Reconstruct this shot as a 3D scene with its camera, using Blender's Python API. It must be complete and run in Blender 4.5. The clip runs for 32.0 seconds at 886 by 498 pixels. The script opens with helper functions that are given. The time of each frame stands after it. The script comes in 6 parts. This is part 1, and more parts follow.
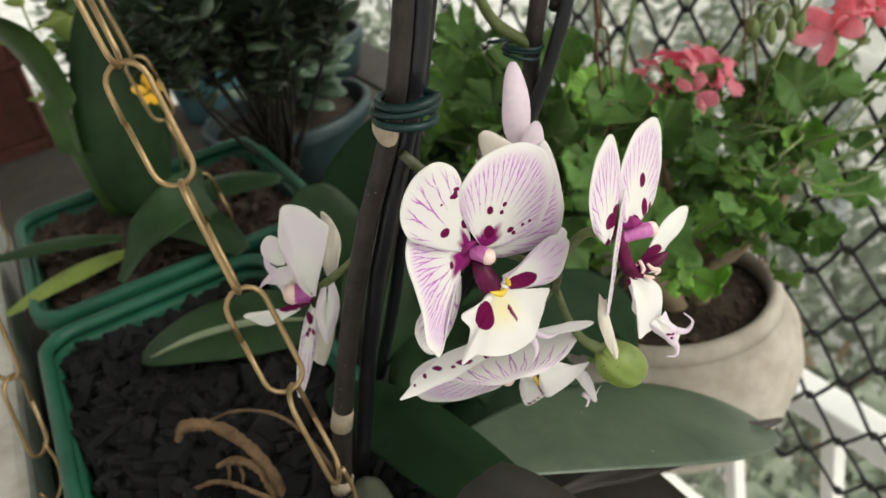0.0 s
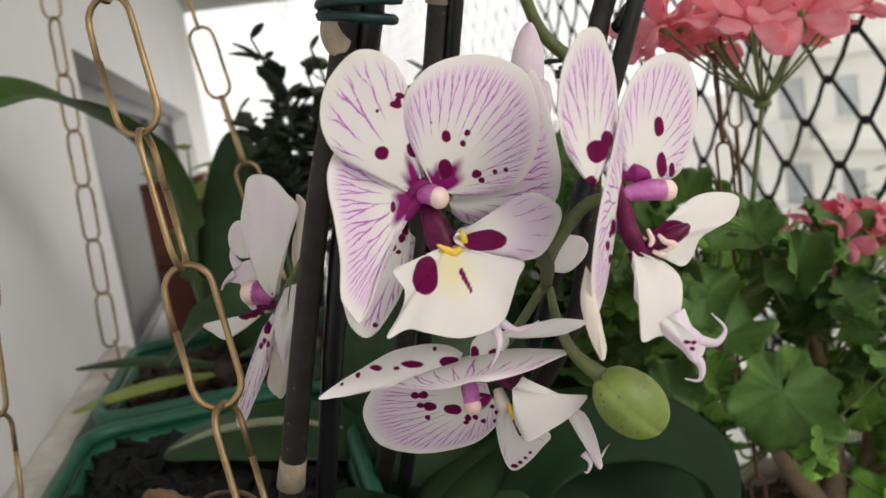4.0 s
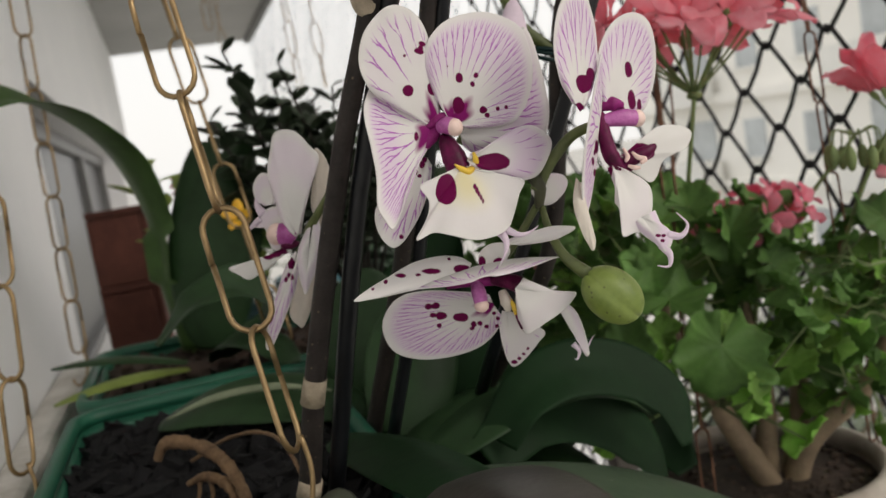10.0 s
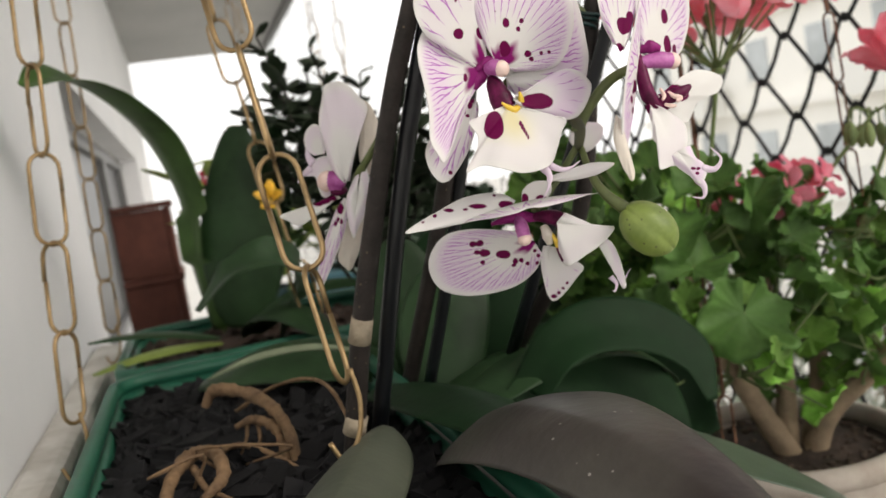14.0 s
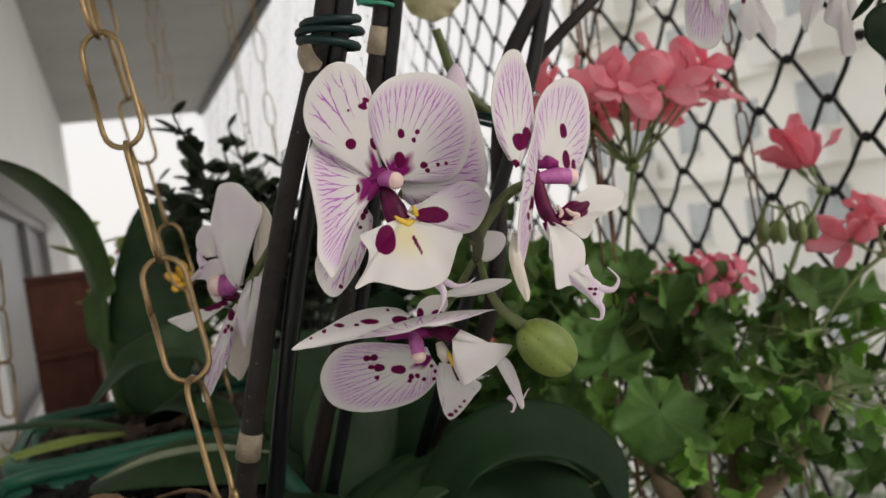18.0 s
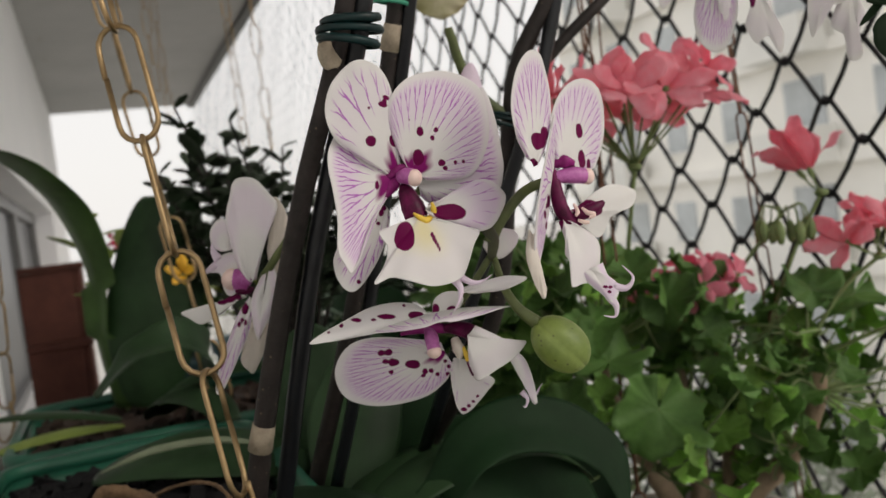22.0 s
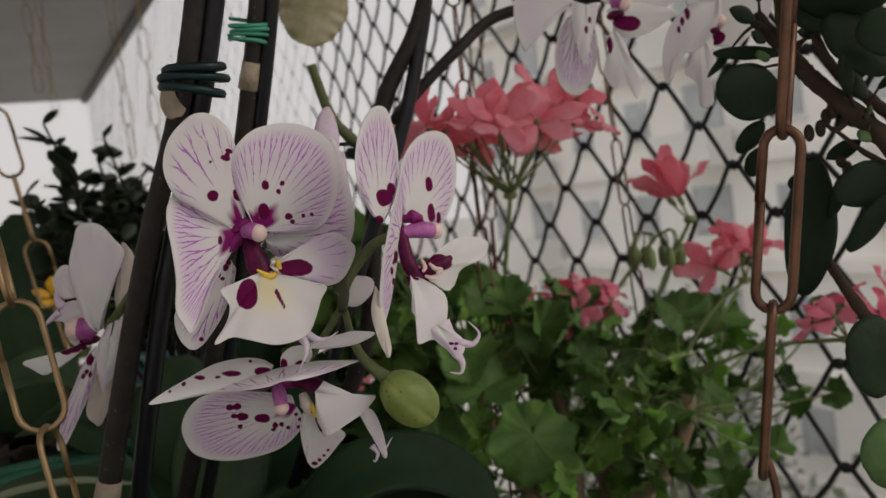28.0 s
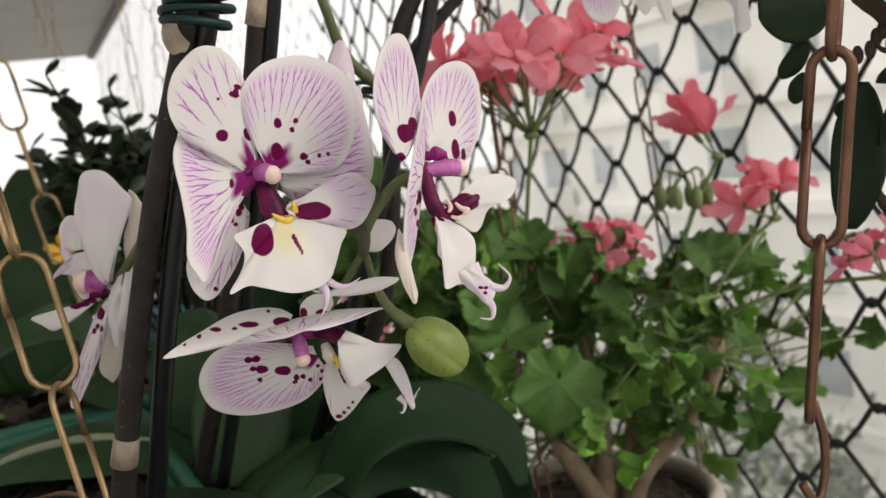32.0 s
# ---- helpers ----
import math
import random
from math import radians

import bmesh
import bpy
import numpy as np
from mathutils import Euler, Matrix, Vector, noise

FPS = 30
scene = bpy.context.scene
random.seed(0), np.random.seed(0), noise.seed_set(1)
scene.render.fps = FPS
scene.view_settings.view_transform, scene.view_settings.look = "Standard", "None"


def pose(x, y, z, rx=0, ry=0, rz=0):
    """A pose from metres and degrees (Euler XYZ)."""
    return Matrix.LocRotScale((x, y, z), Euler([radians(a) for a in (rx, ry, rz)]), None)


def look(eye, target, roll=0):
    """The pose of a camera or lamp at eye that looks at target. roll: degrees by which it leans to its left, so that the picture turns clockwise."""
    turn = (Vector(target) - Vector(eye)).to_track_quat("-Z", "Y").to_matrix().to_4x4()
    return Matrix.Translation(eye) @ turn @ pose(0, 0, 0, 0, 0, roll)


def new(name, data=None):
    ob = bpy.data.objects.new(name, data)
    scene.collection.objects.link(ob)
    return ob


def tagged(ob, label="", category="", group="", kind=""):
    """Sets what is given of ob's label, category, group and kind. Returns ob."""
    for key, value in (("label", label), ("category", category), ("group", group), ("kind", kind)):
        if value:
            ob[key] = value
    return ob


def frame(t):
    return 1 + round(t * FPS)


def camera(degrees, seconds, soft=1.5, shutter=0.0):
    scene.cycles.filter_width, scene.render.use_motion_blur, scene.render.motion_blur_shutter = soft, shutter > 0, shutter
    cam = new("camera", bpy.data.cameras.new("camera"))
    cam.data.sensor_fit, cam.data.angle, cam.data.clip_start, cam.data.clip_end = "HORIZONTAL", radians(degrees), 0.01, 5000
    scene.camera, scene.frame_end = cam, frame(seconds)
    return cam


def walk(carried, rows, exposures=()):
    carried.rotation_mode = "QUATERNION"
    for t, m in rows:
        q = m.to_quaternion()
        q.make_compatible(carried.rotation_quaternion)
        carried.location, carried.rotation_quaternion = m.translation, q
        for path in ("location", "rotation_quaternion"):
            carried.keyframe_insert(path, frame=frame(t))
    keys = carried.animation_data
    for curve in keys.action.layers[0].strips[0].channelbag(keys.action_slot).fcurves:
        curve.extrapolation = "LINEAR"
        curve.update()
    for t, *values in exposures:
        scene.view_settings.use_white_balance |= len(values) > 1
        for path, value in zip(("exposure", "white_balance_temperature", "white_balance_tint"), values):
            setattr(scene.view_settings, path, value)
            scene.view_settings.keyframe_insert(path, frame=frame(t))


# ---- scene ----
cam = camera(53.6, 32.0)
METRES, EYE, TILT, LEAN, TURN = 0.9, 1.6, -30.0, 11.0, -28.0
ROWS = [
    (0.0, 0.0, 0.0, 0.0, 0.0, 0.0, -0.0),
    (0.5, 0.0435, -0.0561, -0.0035, 3.63, -3.58, -1.58),
    (1.0, 0.0585, 0.0093, -0.0029, 4.2, 2.23, -5.99),
    (1.5, 0.1034, 0.0731, -0.0888, 9.71, 10.02, -10.48),
    (2.0, 0.1324, 0.105, -0.1141, 13.69, 13.02, -10.6),
    (2.5, 0.1371, 0.1178, -0.1251, 14.19, 13.22, -11.02),
    (3.0, 0.1364, 0.1391, -0.1214, 13.38, 16.62, -10.68),
    (3.5, 0.1231, 0.1454, -0.1238, 12.89, 17.65, -9.83),
    (5.5, 0.0906, 0.1186, -0.1391, 9.78, 18.18, -7.49),
    (6.0, 0.0825, 0.1114, -0.1484, 8.87, 18.41, -7.29),
    (6.5, 0.0898, 0.1014, -0.1464, 8.49, 18.87, -6.66),
    (7.0, 0.0929, 0.1005, -0.1544, 8.22, 19.96, -5.68),
    (7.5, 0.0849, 0.0844, -0.1628, 7.68, 20.7, -5.86),
    (8.0, 0.0839, 0.0895, -0.1673, 7.32, 21.32, -6.46),
    (8.5, 0.0953, 0.133, -0.1667, 7.47, 21.65, -6.28),
    (9.0, 0.0935, 0.1136, -0.1681, 7.81, 21.83, -5.9),
    (9.5, 0.0927, 0.0971, -0.1734, 8.19, 21.83, -5.89),
    (10.0, 0.0943, 0.084, -0.2132, 8.24, 21.28, -6.27),
    (10.5, 0.0959, 0.0807, -0.2269, 8.51, 20.97, -6.17),
    (11.0, 0.0981, 0.0676, -0.2471, 8.94, 21.24, -5.81),
    (11.5, 0.0908, 0.0685, -0.252, 9.37, 21.44, -5.95),
    (12.0, 0.0875, 0.0706, -0.2508, 9.78, 21.31, -6.1),
    (12.5, 0.0863, 0.0701, -0.2554, 9.89, 21.29, -6.24),
    (13.0, 0.0827, 0.0694, -0.2605, 9.62, 21.51, -6.52),
    (13.5, 0.0833, 0.0667, -0.2647, 9.16, 21.8, -6.74),
    (14.0, 0.0828, 0.0709, -0.2636, 8.8, 22.04, -6.79),
    (14.5, 0.0858, 0.0713, -0.2606, 8.56, 22.03, -6.83),
    (15.0, 0.0858, 0.078, -0.2635, 8.02, 22.13, -6.84),
    (15.5, 0.0998, 0.0627, -0.2245, 7.24, 23.51, -6.4),
    (17.5, 0.1023, 0.0858, -0.2335, 4.75, 25.73, -6.29),
    (18.0, 0.102, 0.0819, -0.2281, 4.79, 26.7, -5.98),
    (18.5, 0.1032, 0.0857, -0.2306, 4.68, 27.16, -5.68),
    (19.0, 0.1021, 0.075, -0.233, 4.53, 27.05, -5.71),
    (19.5, 0.0972, 0.0697, -0.23, 4.25, 26.87, -5.81),
    (20.0, 0.0978, 0.0775, -0.2313, 4.02, 26.74, -5.8),
    (20.5, 0.0949, 0.0796, -0.2317, 3.84, 26.53, -5.78),
    (21.0, 0.0918, 0.0772, -0.2321, 3.92, 26.47, -5.74),
    (21.5, 0.0916, 0.0735, -0.2275, 3.99, 26.56, -5.76),
    (22.0, 0.0877, 0.0752, -0.2321, 3.75, 26.55, -6.22),
    (22.5, 0.101, 0.0842, -0.219, 3.31, 26.48, -6.39),
    (23.0, 0.1022, 0.0719, -0.2176, 2.84, 27.13, -6.04),
    (23.5, 0.1065, 0.0721, -0.2171, 2.52, 27.78, -5.65),
    (24.0, 0.1105, 0.07, -0.2232, 2.04, 27.93, -5.34),
    (24.5, 0.1126, 0.0658, -0.2244, 1.8, 28.05, -4.89),
    (26.5, 0.1108, 0.0531, -0.2309, 0.32, 28.69, -5.97),
    (27.0, 0.1186, 0.0645, -0.2125, -0.03, 27.69, -5.11),
    (27.5, 0.1233, 0.0678, -0.2066, -1.6, 27.39, -4.47),
    (28.0, 0.1168, 0.0657, -0.2012, -1.57, 26.8, -3.6),
    (28.5, 0.1208, 0.0813, -0.183, -0.72, 23.01, -2.19),
    (29.0, 0.1175, 0.099, -0.1903, -2.21, 23.14, -2.38),
    (29.5, 0.1165, 0.089, -0.1873, -2.16, 24.44, -2.13),
    (30.0, 0.1148, 0.0845, -0.1877, -1.77, 24.58, -2.19),
    (30.5, 0.1146, 0.0839, -0.1859, -1.38, 24.61, -2.21),
    (31.0, 0.1128, 0.0854, -0.1864, -1.02, 24.46, -2.31),
    (31.5, 0.1099, 0.082, -0.1836, -0.77, 24.3, -2.49),
    (32.0, 0.11, 0.0931, -0.1939, -0.27, 23.47, -2.74),
]
EXPOSURES = [(0.0, 0.17, 7000, 5), (0.5, 0.24, 7000, 6), (1.0, 0.38, 7000, 8), (1.5, -0.18, 7000, 11), (2.0, -0.43, 7000, 11), (2.4, -0.28, 7000, 11), (3.0, -0.08, 7000, 10), (3.5, -0.13, 7000, 11), (5.5, -0.38, 7000, 12), (9.0, -0.4, 7000, 13), (9.6, -0.40, 7000, 12), (10.0, -0.42, 7000, 12), (10.5, 0.27, 7000, 12), (12.0, 0.15, 7000, 12), (13.0, 0.07, 7000, 12), (15.0, 0.07, 7000, 12), (15.5, -0.18, 7000, 12), (17.5, -0.51, 7000, 13), (22.0, -0.53, 7000, 13), (23.0, -0.63, 7000, 14), (24.0, -1.26, 7000, 15), (26.5, -1.18, 7000, 15), (28.0, -1.06, 7000, 16), (28.4, -0.78, 7000, 15), (29.0, -0.1, 7000, 14), (30.0, -0.16, 7000, 13), (32.0, -0.2, 7000, 13)]
walk(cam, [(t, pose(0, 0, EYE, TILT, LEAN, TURN) @ pose(METRES * x, METRES * y, METRES * z, 90 + pitch, roll, yaw)) for t, x, y, z, yaw, pitch, roll in ROWS],
     exposures=EXPOSURES)
cam.data.dof.use_dof, cam.data.dof.focus_distance, cam.data.dof.aperture_fstop = True, 0.37, 13.0

# ---- world and light ----
world = bpy.data.worlds.new("overcast_sky")
scene.world = world
world.use_nodes = True
wn, wl = world.node_tree.nodes, world.node_tree.links
wn.clear()
sky = wn.new("ShaderNodeTexSky")
sky.sky_type, sky.sun_disc = "NISHITA", False
sky.sun_elevation, sky.sun_rotation = radians(34), radians(138)
sky.air_density, sky.dust_density = 1.0, 4.0
cloud = wn.new("ShaderNodeMix")
cloud.data_type = "RGBA"
cloud.inputs[0].default_value = 0.85
cloud.inputs[7].default_value = (9.5, 9.8, 10.0, 1)
wback, wout = wn.new("ShaderNodeBackground"), wn.new("ShaderNodeOutputWorld")
wback.inputs[1].default_value = 0.15
wl.new(sky.outputs[0], cloud.inputs[6])
wl.new(cloud.outputs[2], wback.inputs[0])
wl.new(wback.outputs[0], wout.inputs[0])
sun_data = bpy.data.lights.new("sun", "SUN")
sun_data.energy, sun_data.angle, sun_data.color = 1.7, radians(30), (1.0, 0.97, 0.93)
sun = new("sun", sun_data)
sun.matrix_world = look((0, 0, 0), (-0.55, 0.62, -0.56))

# ---- materials ----


def material(name, col, rough=0.6, var=0.25, scale=40.0, bump=0.2, bscale=None, col2=None, metal=0.0, spec=0.5, dist=0.001, sss=0.0, trans=0.0, island=0.0, specks=None):
    m = bpy.data.materials.new(name)
    m.use_nodes = True
    nt = m.node_tree
    bs = nt.nodes["Principled BSDF"]
    bs.inputs["Roughness"].default_value = rough
    bs.inputs["Metallic"].default_value = metal
    bs.inputs["Specular IOR Level"].default_value = spec
    co = nt.nodes.new("ShaderNodeTexCoord")
    n1 = nt.nodes.new("ShaderNodeTexNoise")
    n1.inputs["Scale"].default_value, n1.inputs["Detail"].default_value = scale, 5
    n2 = nt.nodes.new("ShaderNodeTexNoise")
    n2.inputs["Scale"].default_value, n2.inputs["Detail"].default_value = scale * 6, 4
    nt.links.new(co.outputs["Object"], n1.inputs["Vector"])
    nt.links.new(co.outputs["Object"], n2.inputs["Vector"])
    add = nt.nodes.new("ShaderNodeMath")
    add.operation = "MULTIPLY_ADD"
    add.inputs[1].default_value = 0.35
    nt.links.new(n2.outputs["Fac"], add.inputs[0])
    nt.links.new(n1.outputs["Fac"], add.inputs[2])
    ramp = nt.nodes.new("ShaderNodeValToRGB")
    ramp.color_ramp.elements[0].position, ramp.color_ramp.elements[1].position = 0.42, 0.95
    c2 = col2 or tuple(min(1, c * (1 + var)) for c in col)
    ramp.color_ramp.elements[0].color = (*[c * (1 - var) for c in col], 1)
    ramp.color_ramp.elements[1].color = (*c2, 1)
    nt.links.new(add.outputs[0], ramp.inputs[0])
    out = ramp.outputs[0]
    if island:
        geo = nt.nodes.new("ShaderNodeNewGeometry")
        info = nt.nodes.new("ShaderNodeObjectInfo")
        sm = nt.nodes.new("ShaderNodeMath")
        sm.operation = "ADD"
        nt.links.new(geo.outputs["Random Per Island"], sm.inputs[0])
        nt.links.new(info.outputs["Random"], sm.inputs[1])
        hsv = nt.nodes.new("ShaderNodeHueSaturation")
        mr = nt.nodes.new("ShaderNodeMapRange")
        mr.inputs["From Max"].default_value = 2.0
        mr.inputs["To Min"].default_value, mr.inputs["To Max"].default_value = 1 - island, 1 + island
        nt.links.new(sm.outputs[0], mr.inputs[0])
        nt.links.new(mr.outputs[0], hsv.inputs["Value"])
        nt.links.new(out, hsv.inputs["Color"])
        out = hsv.outputs[0]
    if specks:
        # loose flecks: scale, size, share of cells, colour
        vo = nt.nodes.new("ShaderNodeTexVoronoi")
        vo.inputs["Scale"].default_value = specks[0]
        nt.links.new(co.outputs["Object"], vo.inputs["Vector"])
        sep = nt.nodes.new("ShaderNodeSeparateColor")
        nt.links.new(vo.outputs["Color"], sep.inputs[0])
        lim = nt.nodes.new("ShaderNodeMath")
        lim.operation = "LESS_THAN"
        lim.inputs[1].default_value = specks[2]
        nt.links.new(sep.outputs[0], lim.inputs[0])
        near = nt.nodes.new("ShaderNodeMapRange")
        near.inputs["From Min"].default_value, near.inputs["From Max"].default_value = specks[1] * 0.6, specks[1]
        near.inputs["To Min"].default_value, near.inputs["To Max"].default_value = 0.75, 0.0
        nt.links.new(vo.outputs["Distance"], near.inputs[0])
        both = nt.nodes.new("ShaderNodeMath")
        both.operation = "MULTIPLY"
        nt.links.new(near.outputs[0], both.inputs[0])
        nt.links.new(lim.outputs[0], both.inputs[1])
        mxs = nt.nodes.new("ShaderNodeMix")
        mxs.data_type = "RGBA"
        mxs.inputs[7].default_value = (*specks[3], 1)
        nt.links.new(both.outputs[0], mxs.inputs[0])
        nt.links.new(out, mxs.inputs[6])
        out = mxs.outputs[2]
    nt.links.new(out, bs.inputs["Base Color"])
    bp = nt.nodes.new("ShaderNodeBump")
    bp.inputs["Strength"].default_value, bp.inputs["Distance"].default_value = bump, dist
    n3 = nt.nodes.new("ShaderNodeTexNoise")
    n3.inputs["Scale"].default_value, n3.inputs["Detail"].default_value = bscale or scale * 4, 6
    nt.links.new(co.outputs["Object"], n3.inputs["Vector"])
    nt.links.new(n3.outputs["Fac"], bp.inputs["Height"])
    nt.links.new(bp.outputs[0], bs.inputs["Normal"])
    if sss:
        bs.inputs["Subsurface Weight"].default_value = sss
        bs.inputs["Subsurface Radius"].default_value = (0.004, 0.003, 0.003)
        bs.inputs["Subsurface Scale"].default_value = 0.5
    if trans:
        tl = nt.nodes.new("ShaderNodeBsdfTranslucent")
        mx = nt.nodes.new("ShaderNodeMixShader")
        mx.inputs[0].default_value = trans
        nt.links.new(out, tl.inputs["Color"])
        nt.links.new(bs.outputs[0], mx.inputs[1])
        nt.links.new(tl.outputs[0], mx.inputs[2])
        nt.links.new(mx.outputs[0], nt.nodes["Material Output"].inputs[0])
    return m


def petal_material(name, ground, vein, spot, tinge, trans=0.3):
    """White petal whose veins, blotches and blush follow the petal's own layers: along, across, vein count and start."""
    m = bpy.data.materials.new(name)
    m.use_nodes = True
    nt = m.node_tree
    bs = nt.nodes["Principled BSDF"]
    bs.inputs["Roughness"].default_value = 0.5
    bs.inputs["Specular IOR Level"].default_value = 0.12
    co = nt.nodes.new("ShaderNodeTexCoord")

    def calc(op, a, b=None, c=None):
        n = nt.nodes.new("ShaderNodeMath")
        n.operation = op
        for k, x in enumerate((a, b, c)):
            if x is None:
                continue
            if isinstance(x, (int, float)):
                n.inputs[k].default_value = x
            else:
                nt.links.new(x, n.inputs[k])
        return n.outputs[0]

    def layer(nm):
        n = nt.nodes.new("ShaderNodeAttribute")
        n.attribute_name = nm
        return n.outputs["Fac"]

    def step(x, lo, hi):
        n = nt.nodes.new("ShaderNodeMapRange")
        n.interpolation_type = "SMOOTHSTEP"
        for k, q in ((1, lo), (2, hi)):
            if isinstance(q, (int, float)):
                n.inputs[k].default_value = q
            else:
                nt.links.new(q, n.inputs[k])
        nt.links.new(x, n.inputs[0])
        return n.outputs[0]

    def grain(scale, detail):
        n = nt.nodes.new("ShaderNodeTexNoise")
        n.inputs["Scale"].default_value, n.inputs["Detail"].default_value = scale, detail
        nt.links.new(co.outputs["Object"], n.inputs["Vector"])
        return n.outputs["Fac"]

    fine, broad, wander, wander2 = grain(260, 5), grain(45, 3), grain(190, 2), grain(420, 2)
    along, across, count, start = layer("along"), layer("across"), layer("vein_count"), layer("vein_start")
    u = calc("MULTIPLY", calc("MULTIPLY_ADD", across, 0.5, 0.5), count)
    u = calc("ADD", u, calc("MULTIPLY", calc("SUBTRACT", wander, 0.5), 0.34))
    cell = calc("FLOOR", u)
    pos = calc("SUBTRACT", calc("FRACT", u), 0.5)
    rnd = nt.nodes.new("ShaderNodeTexWhiteNoise")
    rnd.noise_dimensions = "1D"
    nt.links.new(cell, rnd.inputs["W"])
    rv = rnd.outputs["Value"]
    f1 = calc("ADD", calc("MULTIPLY_ADD", rv, 0.16, 0.07), start)
    f2 = calc("ADD", f1, 0.16)
    g1 = calc("MULTIPLY", step(along, f1, calc("ADD", f1, 0.34)), 0.25)
    g2 = calc("MULTIPLY", step(along, f2, calc("ADD", f2, 0.30)), 0.125)
    d1 = calc("ABSOLUTE", calc("SUBTRACT", calc("ABSOLUTE", pos), g1))
    d2 = calc("ABSOLUTE", calc("SUBTRACT", d1, g2))
    width = calc("DIVIDE", calc("MULTIPLY_ADD", wander2, 0.075, 0.014), calc("ADD", along, 0.25))
    line = calc("SUBTRACT", 1.0, step(d2, calc("MULTIPLY", width, 0.35), width))
    s0 = calc("ADD", start, calc("MULTIPLY", calc("SUBTRACT", rv, 0.5), 0.20))
    shown = calc("MULTIPLY", step(along, s0, calc("ADD", s0, 0.14)), calc("SUBTRACT", 1.0, step(along, 0.82, 0.96)))
    ink = calc("MULTIPLY", calc("MULTIPLY", line, shown), calc("MINIMUM", count, 1.0))
    ink = calc("MULTIPLY", ink, calc("MULTIPLY_ADD", step(wander2, 0.28, 0.46), 0.55, 0.45))
    blot = step(calc("ADD", layer("spot"), calc("MULTIPLY", calc("SUBTRACT", wander2, 0.5), 0.18)), 0.44, 0.58)

    base = nt.nodes.new("ShaderNodeMix")
    base.data_type = "RGBA"
    base.inputs[6].default_value = (*ground, 1)
    base.inputs[7].default_value = (*[g * 0.93 for g in ground], 1)
    nt.links.new(broad, base.inputs[0])
    out = base.outputs[2]
    for src, col, strength in ((layer("blush"), tinge, 0.5), (layer("gold"), (0.80, 0.70, 0.26), 0.6), (ink, vein, 0.95), (layer("flush"), (0.27, 0.012, 0.16), 1.05), (blot, spot, 1.14)):
        k = calc("MULTIPLY", src, calc("MULTIPLY_ADD", fine, 0.2 * strength, 0.88 * strength))
        mx = nt.nodes.new("ShaderNodeMix")
        mx.data_type = "RGBA"
        mx.inputs[7].default_value = (*col, 1)
        nt.links.new(k, mx.inputs[0])
        nt.links.new(out, mx.inputs[6])
        out = mx.outputs[2]
    nt.links.new(out, bs.inputs["Base Color"])
    bp = nt.nodes.new("ShaderNodeBump")
    bp.inputs["Strength"].default_value, bp.inputs["Distance"].default_value = 0.3, 0.0004
    nt.links.new(calc("ADD", fine, calc("MULTIPLY", ink, -0.5)), bp.inputs["Height"])
    nt.links.new(bp.outputs[0], bs.inputs["Normal"])
    tl = nt.nodes.new("ShaderNodeBsdfTranslucent")
    mx = nt.nodes.new("ShaderNodeMixShader")
    mx.inputs[0].default_value = trans
    nt.links.new(out, tl.inputs["Color"])
    nt.links.new(bs.outputs[0], mx.inputs[1])
    nt.links.new(tl.outputs[0], mx.inputs[2])
    nt.links.new(mx.outputs[0], nt.nodes["Material Output"].inputs[0])
    return m


M_PETAL = petal_material("orchid_petal", (0.87, 0.86, 0.84), (0.50, 0.14, 0.55), (0.155, 0.002, 0.062), (0.78, 0.54, 0.82))
M_COLUMN = material("orchid_column", (0.36, 0.025, 0.25), 0.4, 0.3, 110, col2=(0.60, 0.20, 0.50))
M_CAP = material("anther_cap", (0.80, 0.60, 0.54), 0.4, 0.1, 200)
M_DARKPURPLE = material("dark_purple_tissue", (0.060, 0.002, 0.022), 0.4, 0.5, 110, col2=(0.16, 0.006, 0.07), spec=0.2)
M_PURPLE = material("plum_purple_tissue", (0.20, 0.008, 0.11), 0.45, 0.4, 130, col2=(0.34, 0.025, 0.21), spec=0.2)
M_YELLOW = material("yellow_callus", (0.75, 0.50, 0.05), 0.45, 0.15, 200)
M_BUD = material("bud_green", (0.17, 0.25, 0.045), 0.42, 0.3, 60, 0.3, col2=(0.24, 0.31, 0.075), dist=0.0006, specks=(420, 0.34, 0.14, (0.07, 0.08, 0.02)))
M_SPIKE = material("dark_flower_spike", (0.026, 0.021, 0.019), 0.55, 0.5, 90, 0.4, spec=0.25, dist=0.0008, specks=(360, 0.28, 0.12, (0.16, 0.12, 0.08)))
M_NODE = material("dry_node_sheath", (0.36, 0.30, 0.22), 0.8, 0.3, 150, 0.5)
M_PEDICEL = material("pedicel_green", (0.10, 0.125, 0.04), 0.5, 0.3, 100)
M_BRANCH = material("brown_green_branch", (0.052, 0.056, 0.026), 0.5, 0.4, 90)
M_STAKE = material("black_plastic_stake", (0.009, 0.010, 0.012), 0.3, 0.3, 60, 0.1, spec=0.35)
M_TIE = material("green_coated_wire", (0.003, 0.020, 0.020), 0.4, 0.3, 80, spec=0.3)
M_TIE_BRIGHT = material("bright_green_tie", (0.04, 0.30, 0.19), 0.4, 0.2, 80)
M_LEAF = material("orchid_leaf", (0.022, 0.052, 0.020), 0.46, 0.4, 14, 0.3, 120, spec=0.22, trans=0.06)
M_LEAF_PURPLE = material("purplish_orchid_leaf", (0.034, 0.025, 0.024), 0.42, 0.35, 16, 0.4, 150, col2=(0.056, 0.052, 0.042), spec=0.42, specks=(150, 0.13, 0.10, (0.40, 0.38, 0.34)))
